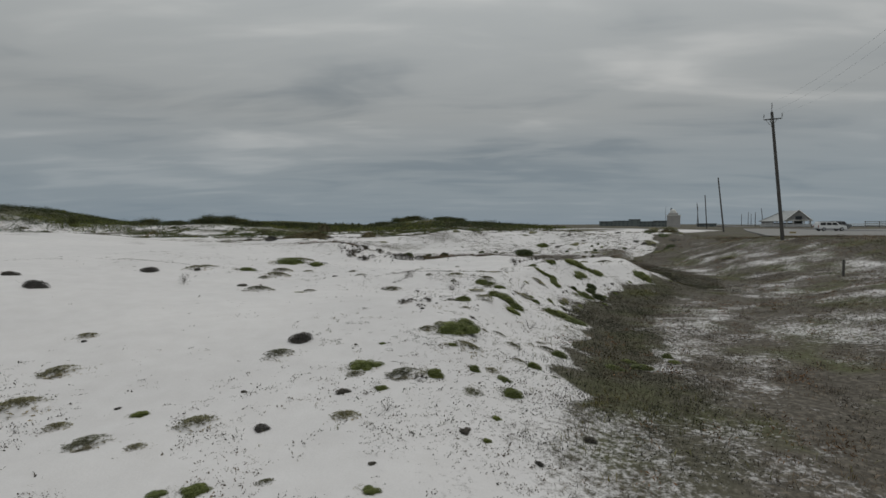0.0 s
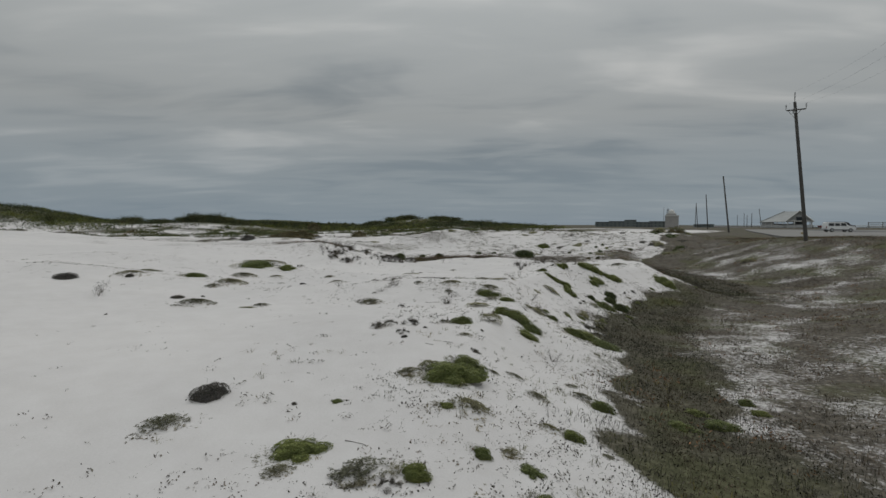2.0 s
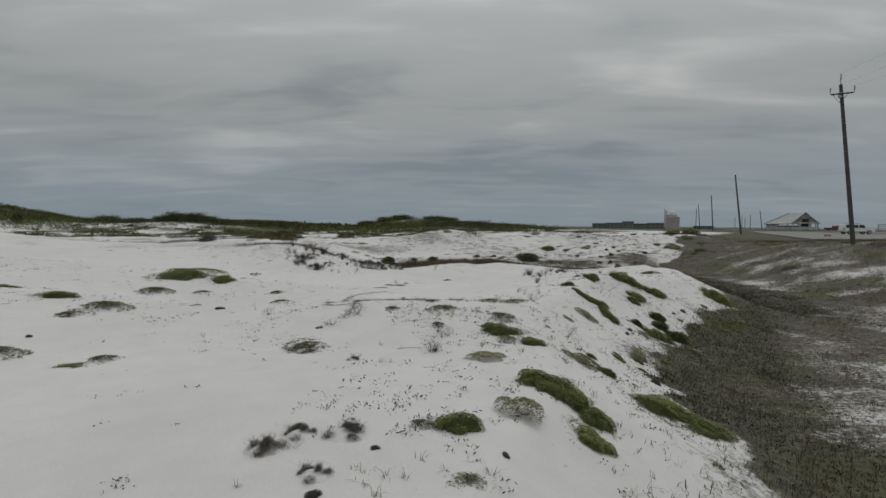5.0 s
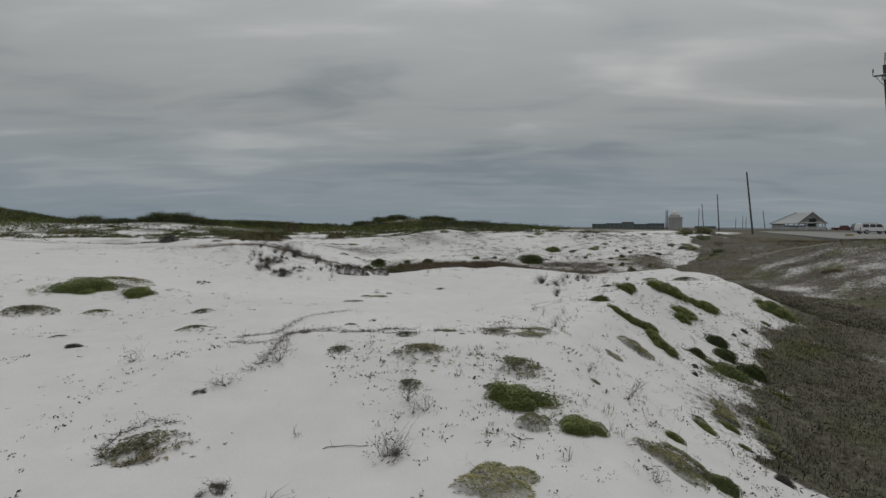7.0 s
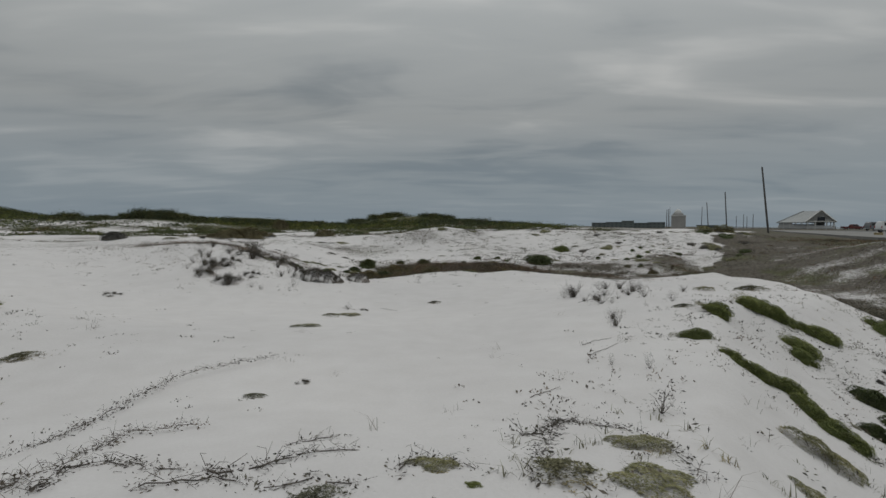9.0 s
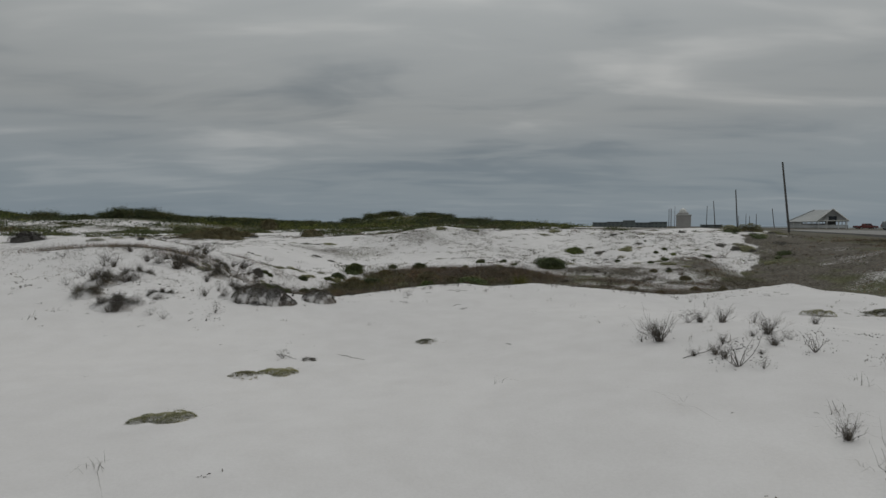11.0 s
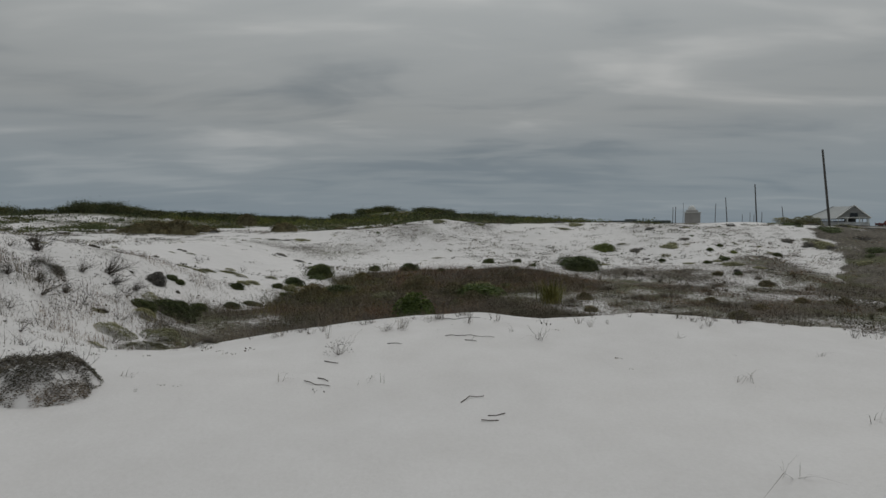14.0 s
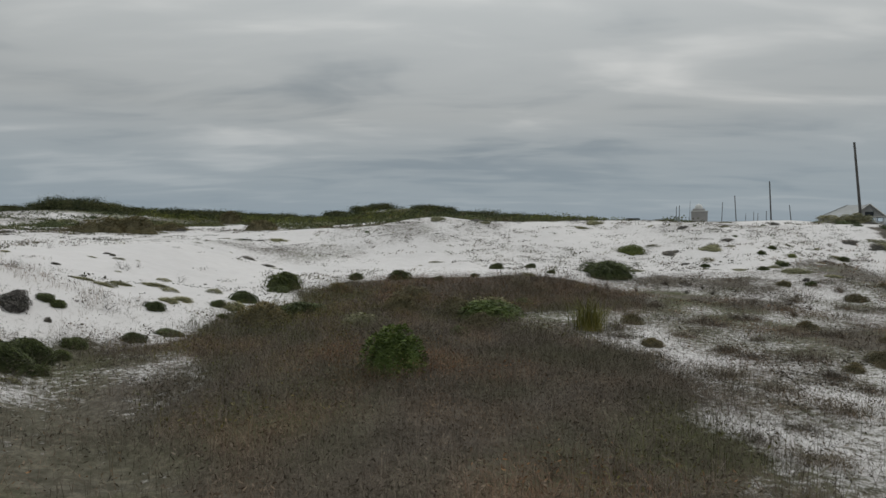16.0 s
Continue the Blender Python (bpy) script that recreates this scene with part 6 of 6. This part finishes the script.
def crowns(name, label, n, area, share, r0, r1, material, leaf=0.22, per=110):
    x, y = scatter(n, *area, share)
    k = len(x)
    rad = r0 + (r1 - r0) * rng.random(k) ** 1.6
    a, h = rng.random((k, per)) * 6.28, rng.random((k, per)) ** 0.8
    q = np.sqrt(1 - h * h) * (0.8 + 0.3 * rng.random((k, per)))
    wob = 1 + 0.22 * np.sin(3 * a + rng.random((k, 1)) * 6) + 0.15 * np.sin(5 * a + 4 * h)
    tall = np.minimum(rad, 0.6 + 0.35 * rad) * (0.40 + 0.25 * rng.random(k))
    p = np.stack([x[:, None] + rad[:, None] * q * wob * np.cos(a), y[:, None] + rad[:, None] * q * wob * np.sin(a), (ground_height(x, y) - 0.15)[:, None] + tall[:, None] * h * wob], 2).reshape(-1, 3)
    o = np.stack([np.cos(a) * q, np.sin(a) * q, h + 0.3], 2).reshape(-1, 3)
    v, f = leaf_cards(rng, p, o, np.full(len(p), leaf), 0.75, 0.5)
    return tagged(raw_part(name, v, f, material), label, "scrub", kind="stuff")


crowns("far_scrub", "dark green evergreen scrub covering the hills inland", 2900, (-110, 24, 74, 130), scrub_share, 0.9, 2.6, HILL_DARK, 0.13, 150)
crowns("far_green_scrub", "lighter green scrub covering the hills inland", 2500, (-110, 24, 74, 126), lambda x, y: scrub_share(x, y) * ease(-0.2, 0.3, grain(x, y, 10, 73)), 0.9, 2.4, HILL_GREEN, 0.13, 150)
crowns("far_brown_scrub", "brownish low scrub between the far dunes", 800, (-90, 40, 68, 120), lambda x, y: 0.5 * np.clip(grain(x, y, 6, 75), 0, 1) * ease(18, 8, x), 0.4, 1.3, LEAF_BROWN, 0.2, 80)

crowns("far_mats", "dark low strips of scrub over the white sand behind the dunes", 2600, (-52, 15, 66, 90), lambda x, y: ease(0.12, 0.5, grain(x / 2.4, y, 1.5, 130) + 0.5 * grain(x, y, 7, 131) + 0.25 * ease(-14, -26, x)), 0.35, 1.0, HILL_DARK, 0.10, 90)


def band_share(x, y):
    return np.clip(0.5 + 0.7 * grain(x, y, 40, 77), 0.05, 1)


crowns("distant_wood", "dark band of distant trees along the horizon", 1100, (-520, 20, 215, 430), band_share, 2.0, 5.0, HILL_DARK, 0.9, 60)


def make_tree(place, high, crown, seed):
    """A wind-cut evergreen: leaning trunk, limbs, a flat crown of many leaves."""
    r = np.random.RandomState(seed)
    root = thing("wind_cut_tree", "dark wind-cut evergreen tree on the hill inland", "tree", "trees on the hill", pose(*place))
    bm = bmesh.new()
    rod(bm, (0, 0, -0.3), (0.2, 0, high * 0.55), 0.16, 0.1, 7)
    tips = []
    for k in range(7):
        a = k * 0.9 + r.random()
        tip = (0.2 + math.cos(a) * crown * 0.35, math.sin(a) * crown * 0.3, high * (0.75 + 0.15 * r.random()))
        rod(bm, (0.2, 0, high * (0.35 + 0.2 * r.random())), tip, 0.07, 0.02, 5)
        tips.append(tip)
    part("trunk", bm, BARK, root)
    n = 6500
    c = np.array(tips)[r.randint(0, 7, n)] * np.array([1.15, 1.1, 0.55])
    off = r.normal(size=(n, 3)) * np.array([crown * 0.19, crown * 0.19, high * 0.24])
    v, f = leaf_cards(r, c + off, off + np.array([0, 0, 0.2]), np.full(n, 0.11), 0.7, 0.6)
    raw_part("crown", v, f, HILL_DARK, root)


for k, (tx, ty, th, tc) in enumerate([(-63, 101, 1.2, 3.0), (-57, 100, 0.8, 3.0), (-51.5, 99, 0.9, 2.6), (-49.4, 98.4, 1.5, 2.6), (-47.6, 99, 1.25, 3.2), (-45.3, 98.6, 1.45, 2.6), (-44.2, 99.5, 1.0, 3.0), (-41.2, 100, 0.7, 2.6), (5, 112, 1.2, 3.2), (8.5, 110.5, 1.0, 3.0), (-36, 101, 0.9, 2.6), (-30, 104, 0.9, 2.4), (-24, 108, 0.9, 2.4), (-72, 92, 1.8, 1.0), (-18, 114, 0.8, 2.4), (-14, 116, 0.9, 2.8), (-11.5, 117, 1.0, 2.6), (-4.5, 117, 0.9, 3.0), (-1.5, 116.5, 0.9, 2.6), (2.5, 115, 0.8, 2.4), (11, 112, 0.9, 2.8), (13.5, 111, 0.8, 2.4), (-27, 107, 0.8, 2.6), (-33, 103, 0.9, 2.8)]):
    make_tree((tx, ty, true_ground(tx, ty)), th, tc, 200 + k)


# ---------------------------------------------------------------- beside the road
LOT = 2.62
ROAD_YAW = -20.5


def make_pavement():
    """Pale parking ground beside the road, a thin slab with a kerb edge."""
    bm = bmesh.new()
    rim = [bm.verts.new((px_, py_, 0)) for px_, py_ in ((36, 61), (96, 53), (150, 110), (118, 160), (84, 160), (57, 106))]
    slab = bmesh.ops.extrude_face_region(bm, geom=[bm.faces.new(rim)])
    bmesh.ops.translate(bm, vec=(0, 0, -0.4), verts=[q for q in slab["geom"] if isinstance(q, bmesh.types.BMVert)])
    bmesh.ops.recalc_face_normals(bm, faces=bm.faces)
    ob = part("pavement", bm, PAVING)
    ob.matrix_basis = pose(0, 0, LOT)
    tagged(ob, "pale worn parking ground beside the coast road", "pavement", kind="structure")
    bm = bmesh.new()
    box(bm, (9, 300, 0.4), (0, 0, -0.2), 0.05)
    road = part("road", bm, surface("grey_asphalt", (0.085, 0.085, 0.088), (0.15, 0.15, 0.15), 1.0, 0.9))
    road.matrix_basis = pose(126, 236, LOT + 0.02, 0, 0, ROAD_YAW)
    tagged(road, "grey asphalt coast road behind the dunes", "road", kind="structure")


make_pavement()


def make_pole(x, y, top, lean_x, lean_y, arms, radius=0.15):
    """A timber power pole with crossarm, braces and insulators."""
    z = true_ground(x, y) - 0.05
    high = top - z
    root = thing("power_pole", "weathered wooden power pole with crossarm and insulators" if arms else "bare weathered wooden pole", "power pole", "poles along the road", pose(x, y, z))
    foot, tip = Vector((0, 0, -0.3)), Vector((lean_x, lean_y, high - (0.8 if arms else 0)))
    part("shaft", rod(bmesh.new(), foot, tip, radius, radius * 0.72, 12), POLE_WOOD, root)
    ends = []
    if arms:
        side = Vector((math.cos(radians(-31)), math.sin(radians(-31)), 0))
        c = tip - Vector((0, 0, 0.65))
        part("crossarm", box(bmesh.new(), (1.25, 0.09, 0.09), c - Vector((0, 0.18, 0)), 0.01, pose(0, 0, 0, 0, 0, -31)), POLE_WOOD, root)
        for s in (-1, 1):
            part("brace", rod(bmesh.new(), c + side * 0.42 * s, tip - Vector((0, 0, 1.25)), 0.02, 0.02, 6), STEEL, root)
            e = c + side * 0.66 * s - Vector((0, 0.18, 0))
            pin = bmesh.new()
            rod(pin, e, e + Vector((0, 0, 0.25)), 0.02, 0.02, 6)
            for k in range(3):
                rod(pin, e + Vector((0, 0, 0.2 + 0.09 * k)), e + Vector((0, 0, 0.27 + 0.09 * k)), 0.06, 0.03, 8)
            part("insulator", pin, CERAMIC, root)
            ends.append(Vector((x, y, z)) + e + Vector((0, 0, 0.46)))
        pin = bmesh.new()
        rod(pin, tip - Vector((0, 0, 0.1)), tip + Vector((0, 0, 0.5)), 0.03, 0.025, 6)
        for k in range(4):
            rod(pin, tip + Vector((0, 0, 0.3 + 0.12 * k)), tip + Vector((0, 0, 0.39 + 0.12 * k)), 0.06, 0.03, 8)
        part("insulator", pin, CERAMIC, root)
        ends.append(Vector((x, y, z)) + tip + Vector((0, 0, 0.8)))
        part("collar", rod(bmesh.new(), tip - Vector((0, 0, 0.9)), tip - Vector((0, 0, 0.55)), radius * 0.85, radius * 0.85, 12), STEEL, root)
    return ends


line = [make_pole(9.2, -5.5, 13.4, -0.1, 0, True), make_pole(28.3, 45.3, 14.4, -1.0, 0.4, True)]
make_pole(47.9, 96.3, 12.4, -1.15, 0.2, False)
make_pole(67.5, 146.6, 12.0, -0.7, 0, False)
make_pole(88.5, 200, 11.9, -0.8, 0, False)
make_pole(113, 258, 12.4, 0.2, 0, False)
make_pole(160, 286, 12.2, -1.4, 0, False, 0.2)
for fx, fy, ftop in ((303, 587, 14.5), (296, 560, 16), (283, 530, 13.5), (244, 450, 13.5), (171, 443, 17), (156, 402, 16)):
    make_pole(fx, fy, ftop, 0, 0, False, 0.28)


def make_wire(a, b, sag):
    cu = bpy.data.curves.new("power_line", "CURVE")
    cu.dimensions, cu.bevel_depth, cu.bevel_resolution = "3D", 0.0025, 1
    sp = cu.splines.new("POLY")
    sp.points.add(24)
    for k, p in enumerate(sp.points):
        s = k / 24
        q = a.lerp(b, s)
        p.co = (q.x, q.y, q.z - 4 * sag * s * (1 - s), 1)
    cu.materials.append(RUBBER)
    tagged(new("power_line", cu), "thin dark power line hanging between wooden poles", "cable", "power lines")


for k in range(3):
    make_wire(line[0][k], line[1][k], 1.6)


# ---------------------------------------------------------------- pavilion
def make_pavilion():
    root = thing("beach_pavilion", "grey timber beach pavilion with pale metal roof and open sides", "pavilion", "", pose(110.2, 181.4, 2.5, 0, 0, -31) @ Matrix.Diagonal((0.78, 0.78, 0.90, 1)))
    part("deck", box(bmesh.new(), (17.0, 12.0, 0.5), (0, 0, 0.25), 0.04), GREY_WOOD, root)
    # hipped main roof
    bm = bmesh.new()
    eave, peak = 2.75, 6.5
    lo = [bm.verts.new(p) for p in ((-10.6, -6.4, eave - 0.25), (8.7, -6.4, eave), (8.7, 6.4, eave), (-10.6, 6.4, eave - 0.25))]
    hi = [bm.verts.new(p) for p in ((-1.6, 0, peak), (4.2, 0, peak))]
    for q in ((lo[0], lo[1], hi[1], hi[0]), (lo[1], lo[2], hi[1]), (lo[2], lo[3], hi[0], hi[1]), (lo[3], lo[0], hi[0])):
        bm.faces.new(q)
    bmesh.ops.recalc_face_normals(bm, faces=bm.faces)
    r = bmesh.ops.solidify(bm, geom=bm.faces[:], thickness=0.14)
    part("roof", bm, ROOF_METAL, root)
    # front gable
    bm = bmesh.new()
    x0, x1, xm = -0.6, 7.8, 3.6
    v = [bm.verts.new(p) for p in ((x0 - 0.5, -8.2, eave + 0.05), (xm, -8.2, peak + 0.1), (x1 + 0.5, -8.2, eave + 0.05), (x0 - 0.5, 0, eave + 0.05), (xm, 0, peak + 0.1), (x1 + 0.5, 0, eave + 0.05))]
    bm.faces.new((v[0], v[1], v[4], v[3]))
    bm.faces.new((v[1], v[2], v[5], v[4]))
    bmesh.ops.solidify(bm, geom=bm.faces[:], thickness=0.16)
    part("gable_roof", bm, ROOF_METAL, root, "pale metal gable roof")
    for s in (-1, 1):
        bm = bmesh.new()
        rod(bm, (xm, -8.28, peak + 0.06), (xm + s * 4.75, -8.28, eave - 0.02), 0.22, 0.22, 4)
        part("fascia", bm, WHITE_PAINT, root, "white painted gable board")
    bm = bmesh.new()
    rod(bm, (-10.6, -6.4, eave - 0.25), (-1.6, 0, peak), 0.16, 0.16, 4)
    part("hip_board", bm, SHADE_WALL, root)
    part("tie_beam", box(bmesh.new(), (8.4, 0.25, 0.3), (xm, -8.0, eave + 0.1), 0.02), WHITE_PAINT, root)
    # gable wall boards either side of the dark louvre panel
    bm = bmesh.new()
    w = [bm.verts.new(p) for p in ((x0, -7.9, eave), (xm, -7.9, peak - 0.15), (x1, -7.9, eave))]
    bm.faces.new(w)
    bmesh.ops.solidify(bm, geom=bm.faces[:], thickness=0.1)
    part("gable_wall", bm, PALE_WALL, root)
    # solid box, its dark colour standing in for the shade within the opening
    part("louvre", box(bmesh.new(), (2.3, 0.12, 1.6), (xm, -8.05, eave + 0.75), 0.03), DARK_GLASS, root, "dark panel for the shade inside the gable louvre")
    for px_ in (-8.3, -6.2, -4.2, -2.2, -0.4, 1.6, 5.6, 7.6):
        for py_ in (-5.9, 5.9):
            part("post", box(bmesh.new(), (0.24, 0.24, 2.4), (px_, py_, 1.6), 0.02), WHITE_PAINT, root)
    for px_ in (x0, 1.9, 5.3, x1):
        part("porch_post", box(bmesh.new(), (0.28, 0.28, 2.7), (px_, -7.8, 1.5), 0.02), WHITE_PAINT, root)
    for px_, wd in ((-5.4, 9.6), (xm, 8.2)):
        for k in range(3):
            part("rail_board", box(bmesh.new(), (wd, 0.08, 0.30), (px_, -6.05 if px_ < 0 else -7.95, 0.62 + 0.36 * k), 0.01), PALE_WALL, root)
    part("side_rail", box(bmesh.new(), (0.08, 11.6, 0.9), (8.3, 0, 0.9), 0.01), GREY_WOOD, root)
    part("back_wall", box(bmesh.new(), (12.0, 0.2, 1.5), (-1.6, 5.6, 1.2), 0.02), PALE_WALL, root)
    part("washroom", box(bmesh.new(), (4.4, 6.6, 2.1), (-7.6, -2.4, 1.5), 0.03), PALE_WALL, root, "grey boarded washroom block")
    part("store_room", box(bmesh.new(), (3.0, 4.0, 2.2), (3.6, 2.0, 1.6), 0.03), SHADE_WALL, root)
    for k in range(4):
        part("step", box(bmesh.new(), (2.6, 0.34, 0.14), (-2.4, -6.3 - 0.33 * k, 0.43 - 0.12 * k), 0.01), GREY_WOOD, root)


make_pavilion()


# ---------------------------------------------------------------- vehicles
def profile_body(points, wide, tuck):
    """A body extruded across from a side profile; the upper part leans in."""
    bm = bmesh.new()
    rows = []
    for s in (-1, 1):
        rows.append([bm.verts.new((px_, s * (wide / 2 - tuck * max(0.0, pz - 1.0)), pz)) for px_, pz in points])
    n = len(points)
    for k in range(n):
        j = (k + 1) % n
        bm.faces.new((rows[0][k], rows[0][j], rows[1][j], rows[1][k]))
    bm.faces.new(rows[0][::-1])
    bm.faces.new(rows[1])
    bmesh.ops.recalc_face_normals(bm, faces=bm.faces)
    bmesh.ops.bevel(bm, geom=bm.edges[:], offset=0.045, segments=2, affect="EDGES")
    return bm


def make_wheel(x, y, root):
    bm = bmesh.new()
    rod(bm, (0, -0.12, 0), (0, 0.12, 0), 0.38, 0.38, 20)
    bmesh.ops.bevel(bm, geom=bm.edges[:], offset=0.03, segments=1, affect="EDGES")
    w = part("wheel", bm, RUBBER, root)
    w.matrix_basis = pose(x, y, 0.38)
    part("rim", rod(bmesh.new(), (0, -0.14, 0), (0, 0.14, 0), 0.23, 0.23, 14), STEEL, w)


def make_suv(place, paint, label, pickup=False, name="suv"):
    root = thing(name, label, "car", "parked cars", place)
    if pickup:
        body = [(-2.7, 0.45), (-2.75, 0.75), (-2.7, 1.08), (-0.75, 1.08), (-0.75, 1.12), (-0.55, 1.72), (0.75, 1.74), (1.35, 1.15), (2.5, 1.02), (2.68, 0.8), (2.65, 0.45)]
    else:
        body = [(-2.55, 0.45), (-2.62, 0.8), (-2.58, 1.15), (-2.42, 1.82), (-2.2, 1.93), (0.55, 1.93), (0.75, 1.88), (1.35, 1.22), (2.35, 1.10), (2.58, 0.95), (2.6, 0.45)]
    part("body", profile_body(body, 1.98, 0.22), paint, root)
    z0, z1 = 1.2, (1.62 if pickup else 1.76)
    spans = ((-0.5, 0.0), (0.1, 0.72)) if pickup else ((-2.25, -1.25), (-1.12, -0.2), (-0.08, 0.72))
    for s in (-1, 1):
        for a, b in spans:
            bm = bmesh.new()
            slant = 0.32 if b > 0.6 else 0.03
            q = [bm.verts.new((px_, s * (0.995 - 0.22 * (pz - 1.0)), pz)) for px_, pz in ((a, z0), (b + slant, z0), (b, z1), (a + 0.03, z1))]
            bm.faces.new(q)
            bmesh.ops.recalc_face_normals(bm, faces=bm.faces)
            bmesh.ops.solidify(bm, geom=bm.faces[:], thickness=0.02)
            part("side_window", bm, DARK_GLASS, root)
        part("mirror", box(bmesh.new(), (0.12, 0.2, 0.16), (0.95, s * 1.08, 1.22), 0.02), paint, root)
        part("tail_light", box(bmesh.new(), (0.06, 0.16, 0.42), (-2.6 if not pickup else -2.74, s * 0.86, 0.98), 0.01), TAIL_RED, root)
        part("headlight", box(bmesh.new(), (0.06, 0.3, 0.18), (2.6, s * 0.74, 0.86), 0.01), STEEL, root)
        part("sill", box(bmesh.new(), (2.4, 0.06, 0.12), (0.0, s * 0.99, 0.45), 0.01), RUBBER, root)
    for x in (-1.65, 1.62):
        for s in (-0.92, 0.92):
            make_wheel(x, s, root)
    bm = bmesh.new()
    f0, f1 = (0.77, 1.70) if pickup else (0.80, 1.84)
    q = [bm.verts.new(p) for p in ((1.38, -0.82, 1.2), (1.38, 0.82, 1.2), (f0 + 0.02, 0.7, f1), (f0 + 0.02, -0.7, f1))]
    bm.faces.new(q)
    bmesh.ops.solidify(bm, geom=bm.faces[:], thickness=0.02)
    part("windscreen", bm, DARK_GLASS, root)
    part("bumper", box(bmesh.new(), (0.14, 1.9, 0.24), (2.62, 0, 0.56), 0.03), STEEL, root)
    part("bumper", box(bmesh.new(), (0.14, 1.9, 0.22), (-2.66 if not pickup else -2.76, 0, 0.54), 0.03), STEEL, root)
    if not pickup:
        for s in (-0.7, 0.7):
            part("roof_rail", box(bmesh.new(), (2.2, 0.05, 0.05), (-0.9, s, 1.97), 0.01), RUBBER, root)


make_suv(pose(67.2, 97.2, LOT, 0, 0, -6) @ Matrix.Diagonal((0.9, 0.9, 0.88, 1)), CAR_WHITE, "white four-door sport utility car parked on pale ground")
make_suv(pose(117.2, 172.5, 2.5, 0, 0, -10), CAR_RED, "dark red pickup truck parked beside the pavilion", True, "pickup_truck")
make_suv(pose(97, 138, LOT, 0, 0, 5), CAR_GREY, "grey car parked on the parking ground", False, "car")


def make_boardwalk():
    """A raised walkway on posts with a handrail, running towards the sea."""
    root = thing("boardwalk", "weathered timber boardwalk with handrail towards the sea", "boardwalk", "", pose(112, 150, 2.6, 0, 0, -33))
    part("deck", box(bmesh.new(), (70, 1.8, 0.18), (35, 0, 0.75), 0.02), GREY_WOOD, root)
    for k in range(24):
        part("post", box(bmesh.new(), (0.16, 0.16, 2.3), (3.0 * k + 0.2, -0.95, 0.85), 0.01), GREY_WOOD, root)
    for z in (1.45, 1.9):
        part("handrail", box(bmesh.new(), (70, 0.12, 0.14), (35, -0.98, z), 0.01), GREY_WOOD, root)


make_boardwalk()


def make_post(x, y, high):
    bm = rod(bmesh.new(), (0, 0, -0.2), (0, 0, high), 0.07, 0.065, 8)
    ob = part("marker_post", bm, POLE_WOOD)
    ob.matrix_basis = pose(x, y, true_ground(x, y))
    tagged(ob, "short dark timber marker post beside the slope", "post")


make_post(22.8, 30.2, 0.95)


def make_cabinet():
    root = thing("utility_box", "small tan plastic utility box on the ground", "utility box", "", pose(47.2, 75.1, true_ground(47.2, 75.1), 0, 0, -31))
    part("body", box(bmesh.new(), (0.75, 0.5, 0.42), (0, 0, 0.21), 0.04), TAN_BOX, root)
    part("lid", box(bmesh.new(), (0.8, 0.55, 0.06), (0, 0, 0.44), 0.02), TAN_BOX, root)


make_cabinet()


# ---------------------------------------------------------------- far buildings
def make_dome_tower():
    root = thing("dome_tower", "pale square tower with a white dome on its roof", "tower", "", pose(91.6, 232, 2.2, 0, 0, -22) @ Matrix.Diagonal((0.58, 0.58, 0.74, 1)))
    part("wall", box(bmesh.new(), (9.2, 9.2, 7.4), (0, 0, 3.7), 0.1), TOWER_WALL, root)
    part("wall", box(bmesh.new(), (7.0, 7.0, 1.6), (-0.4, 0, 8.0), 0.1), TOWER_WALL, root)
    part("parapet", box(bmesh.new(), (9.8, 9.8, 0.45), (0, 0, 7.5), 0.05), WHITE_PAINT, root)
    bm = bmesh.new()
    bmesh.ops.create_uvsphere(bm, u_segments=24, v_segments=14, radius=2.5)
    bmesh.ops.translate(bm, vec=(-0.4, 0, 8.7), verts=bm.verts)
    part("dome", bm, WHITE_PAINT, root, "white dome", True)
    part("mast", rod(bmesh.new(), (-5.6, -2, 0), (-5.6, -2, 12.5), 0.16, 0.08, 8), POLE_WOOD, root)


make_dome_tower()


def make_block(name, label, x, y, yaw, spans, storeys, shrink):
    root = thing(name, label, "building", "far buildings", pose(x, y, 1.4, 0, 0, yaw) @ Matrix.Diagonal((*shrink, 1)))
    for sx, wide, high in spans:
        part("wall", box(bmesh.new(), (wide, 14, high), (sx, 0, high / 2), 0.1), HAZY_WALL, root)
        part("roof", box(bmesh.new(), (wide + 0.8, 15, 0.5), (sx, 0, high + 0.25), 0.05), HAZY_WALL, root)
        count = int(wide / 5.5)
        for s in range(storeys):
            for k in range(count):
                part("window", box(bmesh.new(), (2.6, 0.4, 1.4), (sx - wide / 2 + (k + 0.5) * wide / count, -7.05, high * (s + 0.55) / storeys), 0.03), HAZY_GLASS, root)


make_block("apartment_block", "long grey far apartment block above the dunes", 180, 620, -14, [(-18, 20, 9.0), (2, 22, 10.2), (20, 15, 12.6)], 3, (0.82, 1, 0.62))
make_block("low_building", "long low grey far building beside the tower", 172, 485, -18, [(-10, 22, 6.2), (10, 22, 7.0)], 2, (0.62, 1, 0.75))
make_block("low_house", "low far house beside the road", 146, 322, -22, [(0, 13, 4.2)], 1, (0.8, 1, 0.6))


def make_sea():
    bm = bmesh.new()
    v = [bm.verts.new(p) for p in ((190, -300, 1.9), (4500, -300, 1.9), (4500, 4000, 1.9), (1500, 4000, 1.9), (300, 470, 1.9))]
    bm.faces.new(v)
    tagged(part("water", bm, SEA), "grey-blue sea beyond the road", "water", kind="structure")


make_sea()
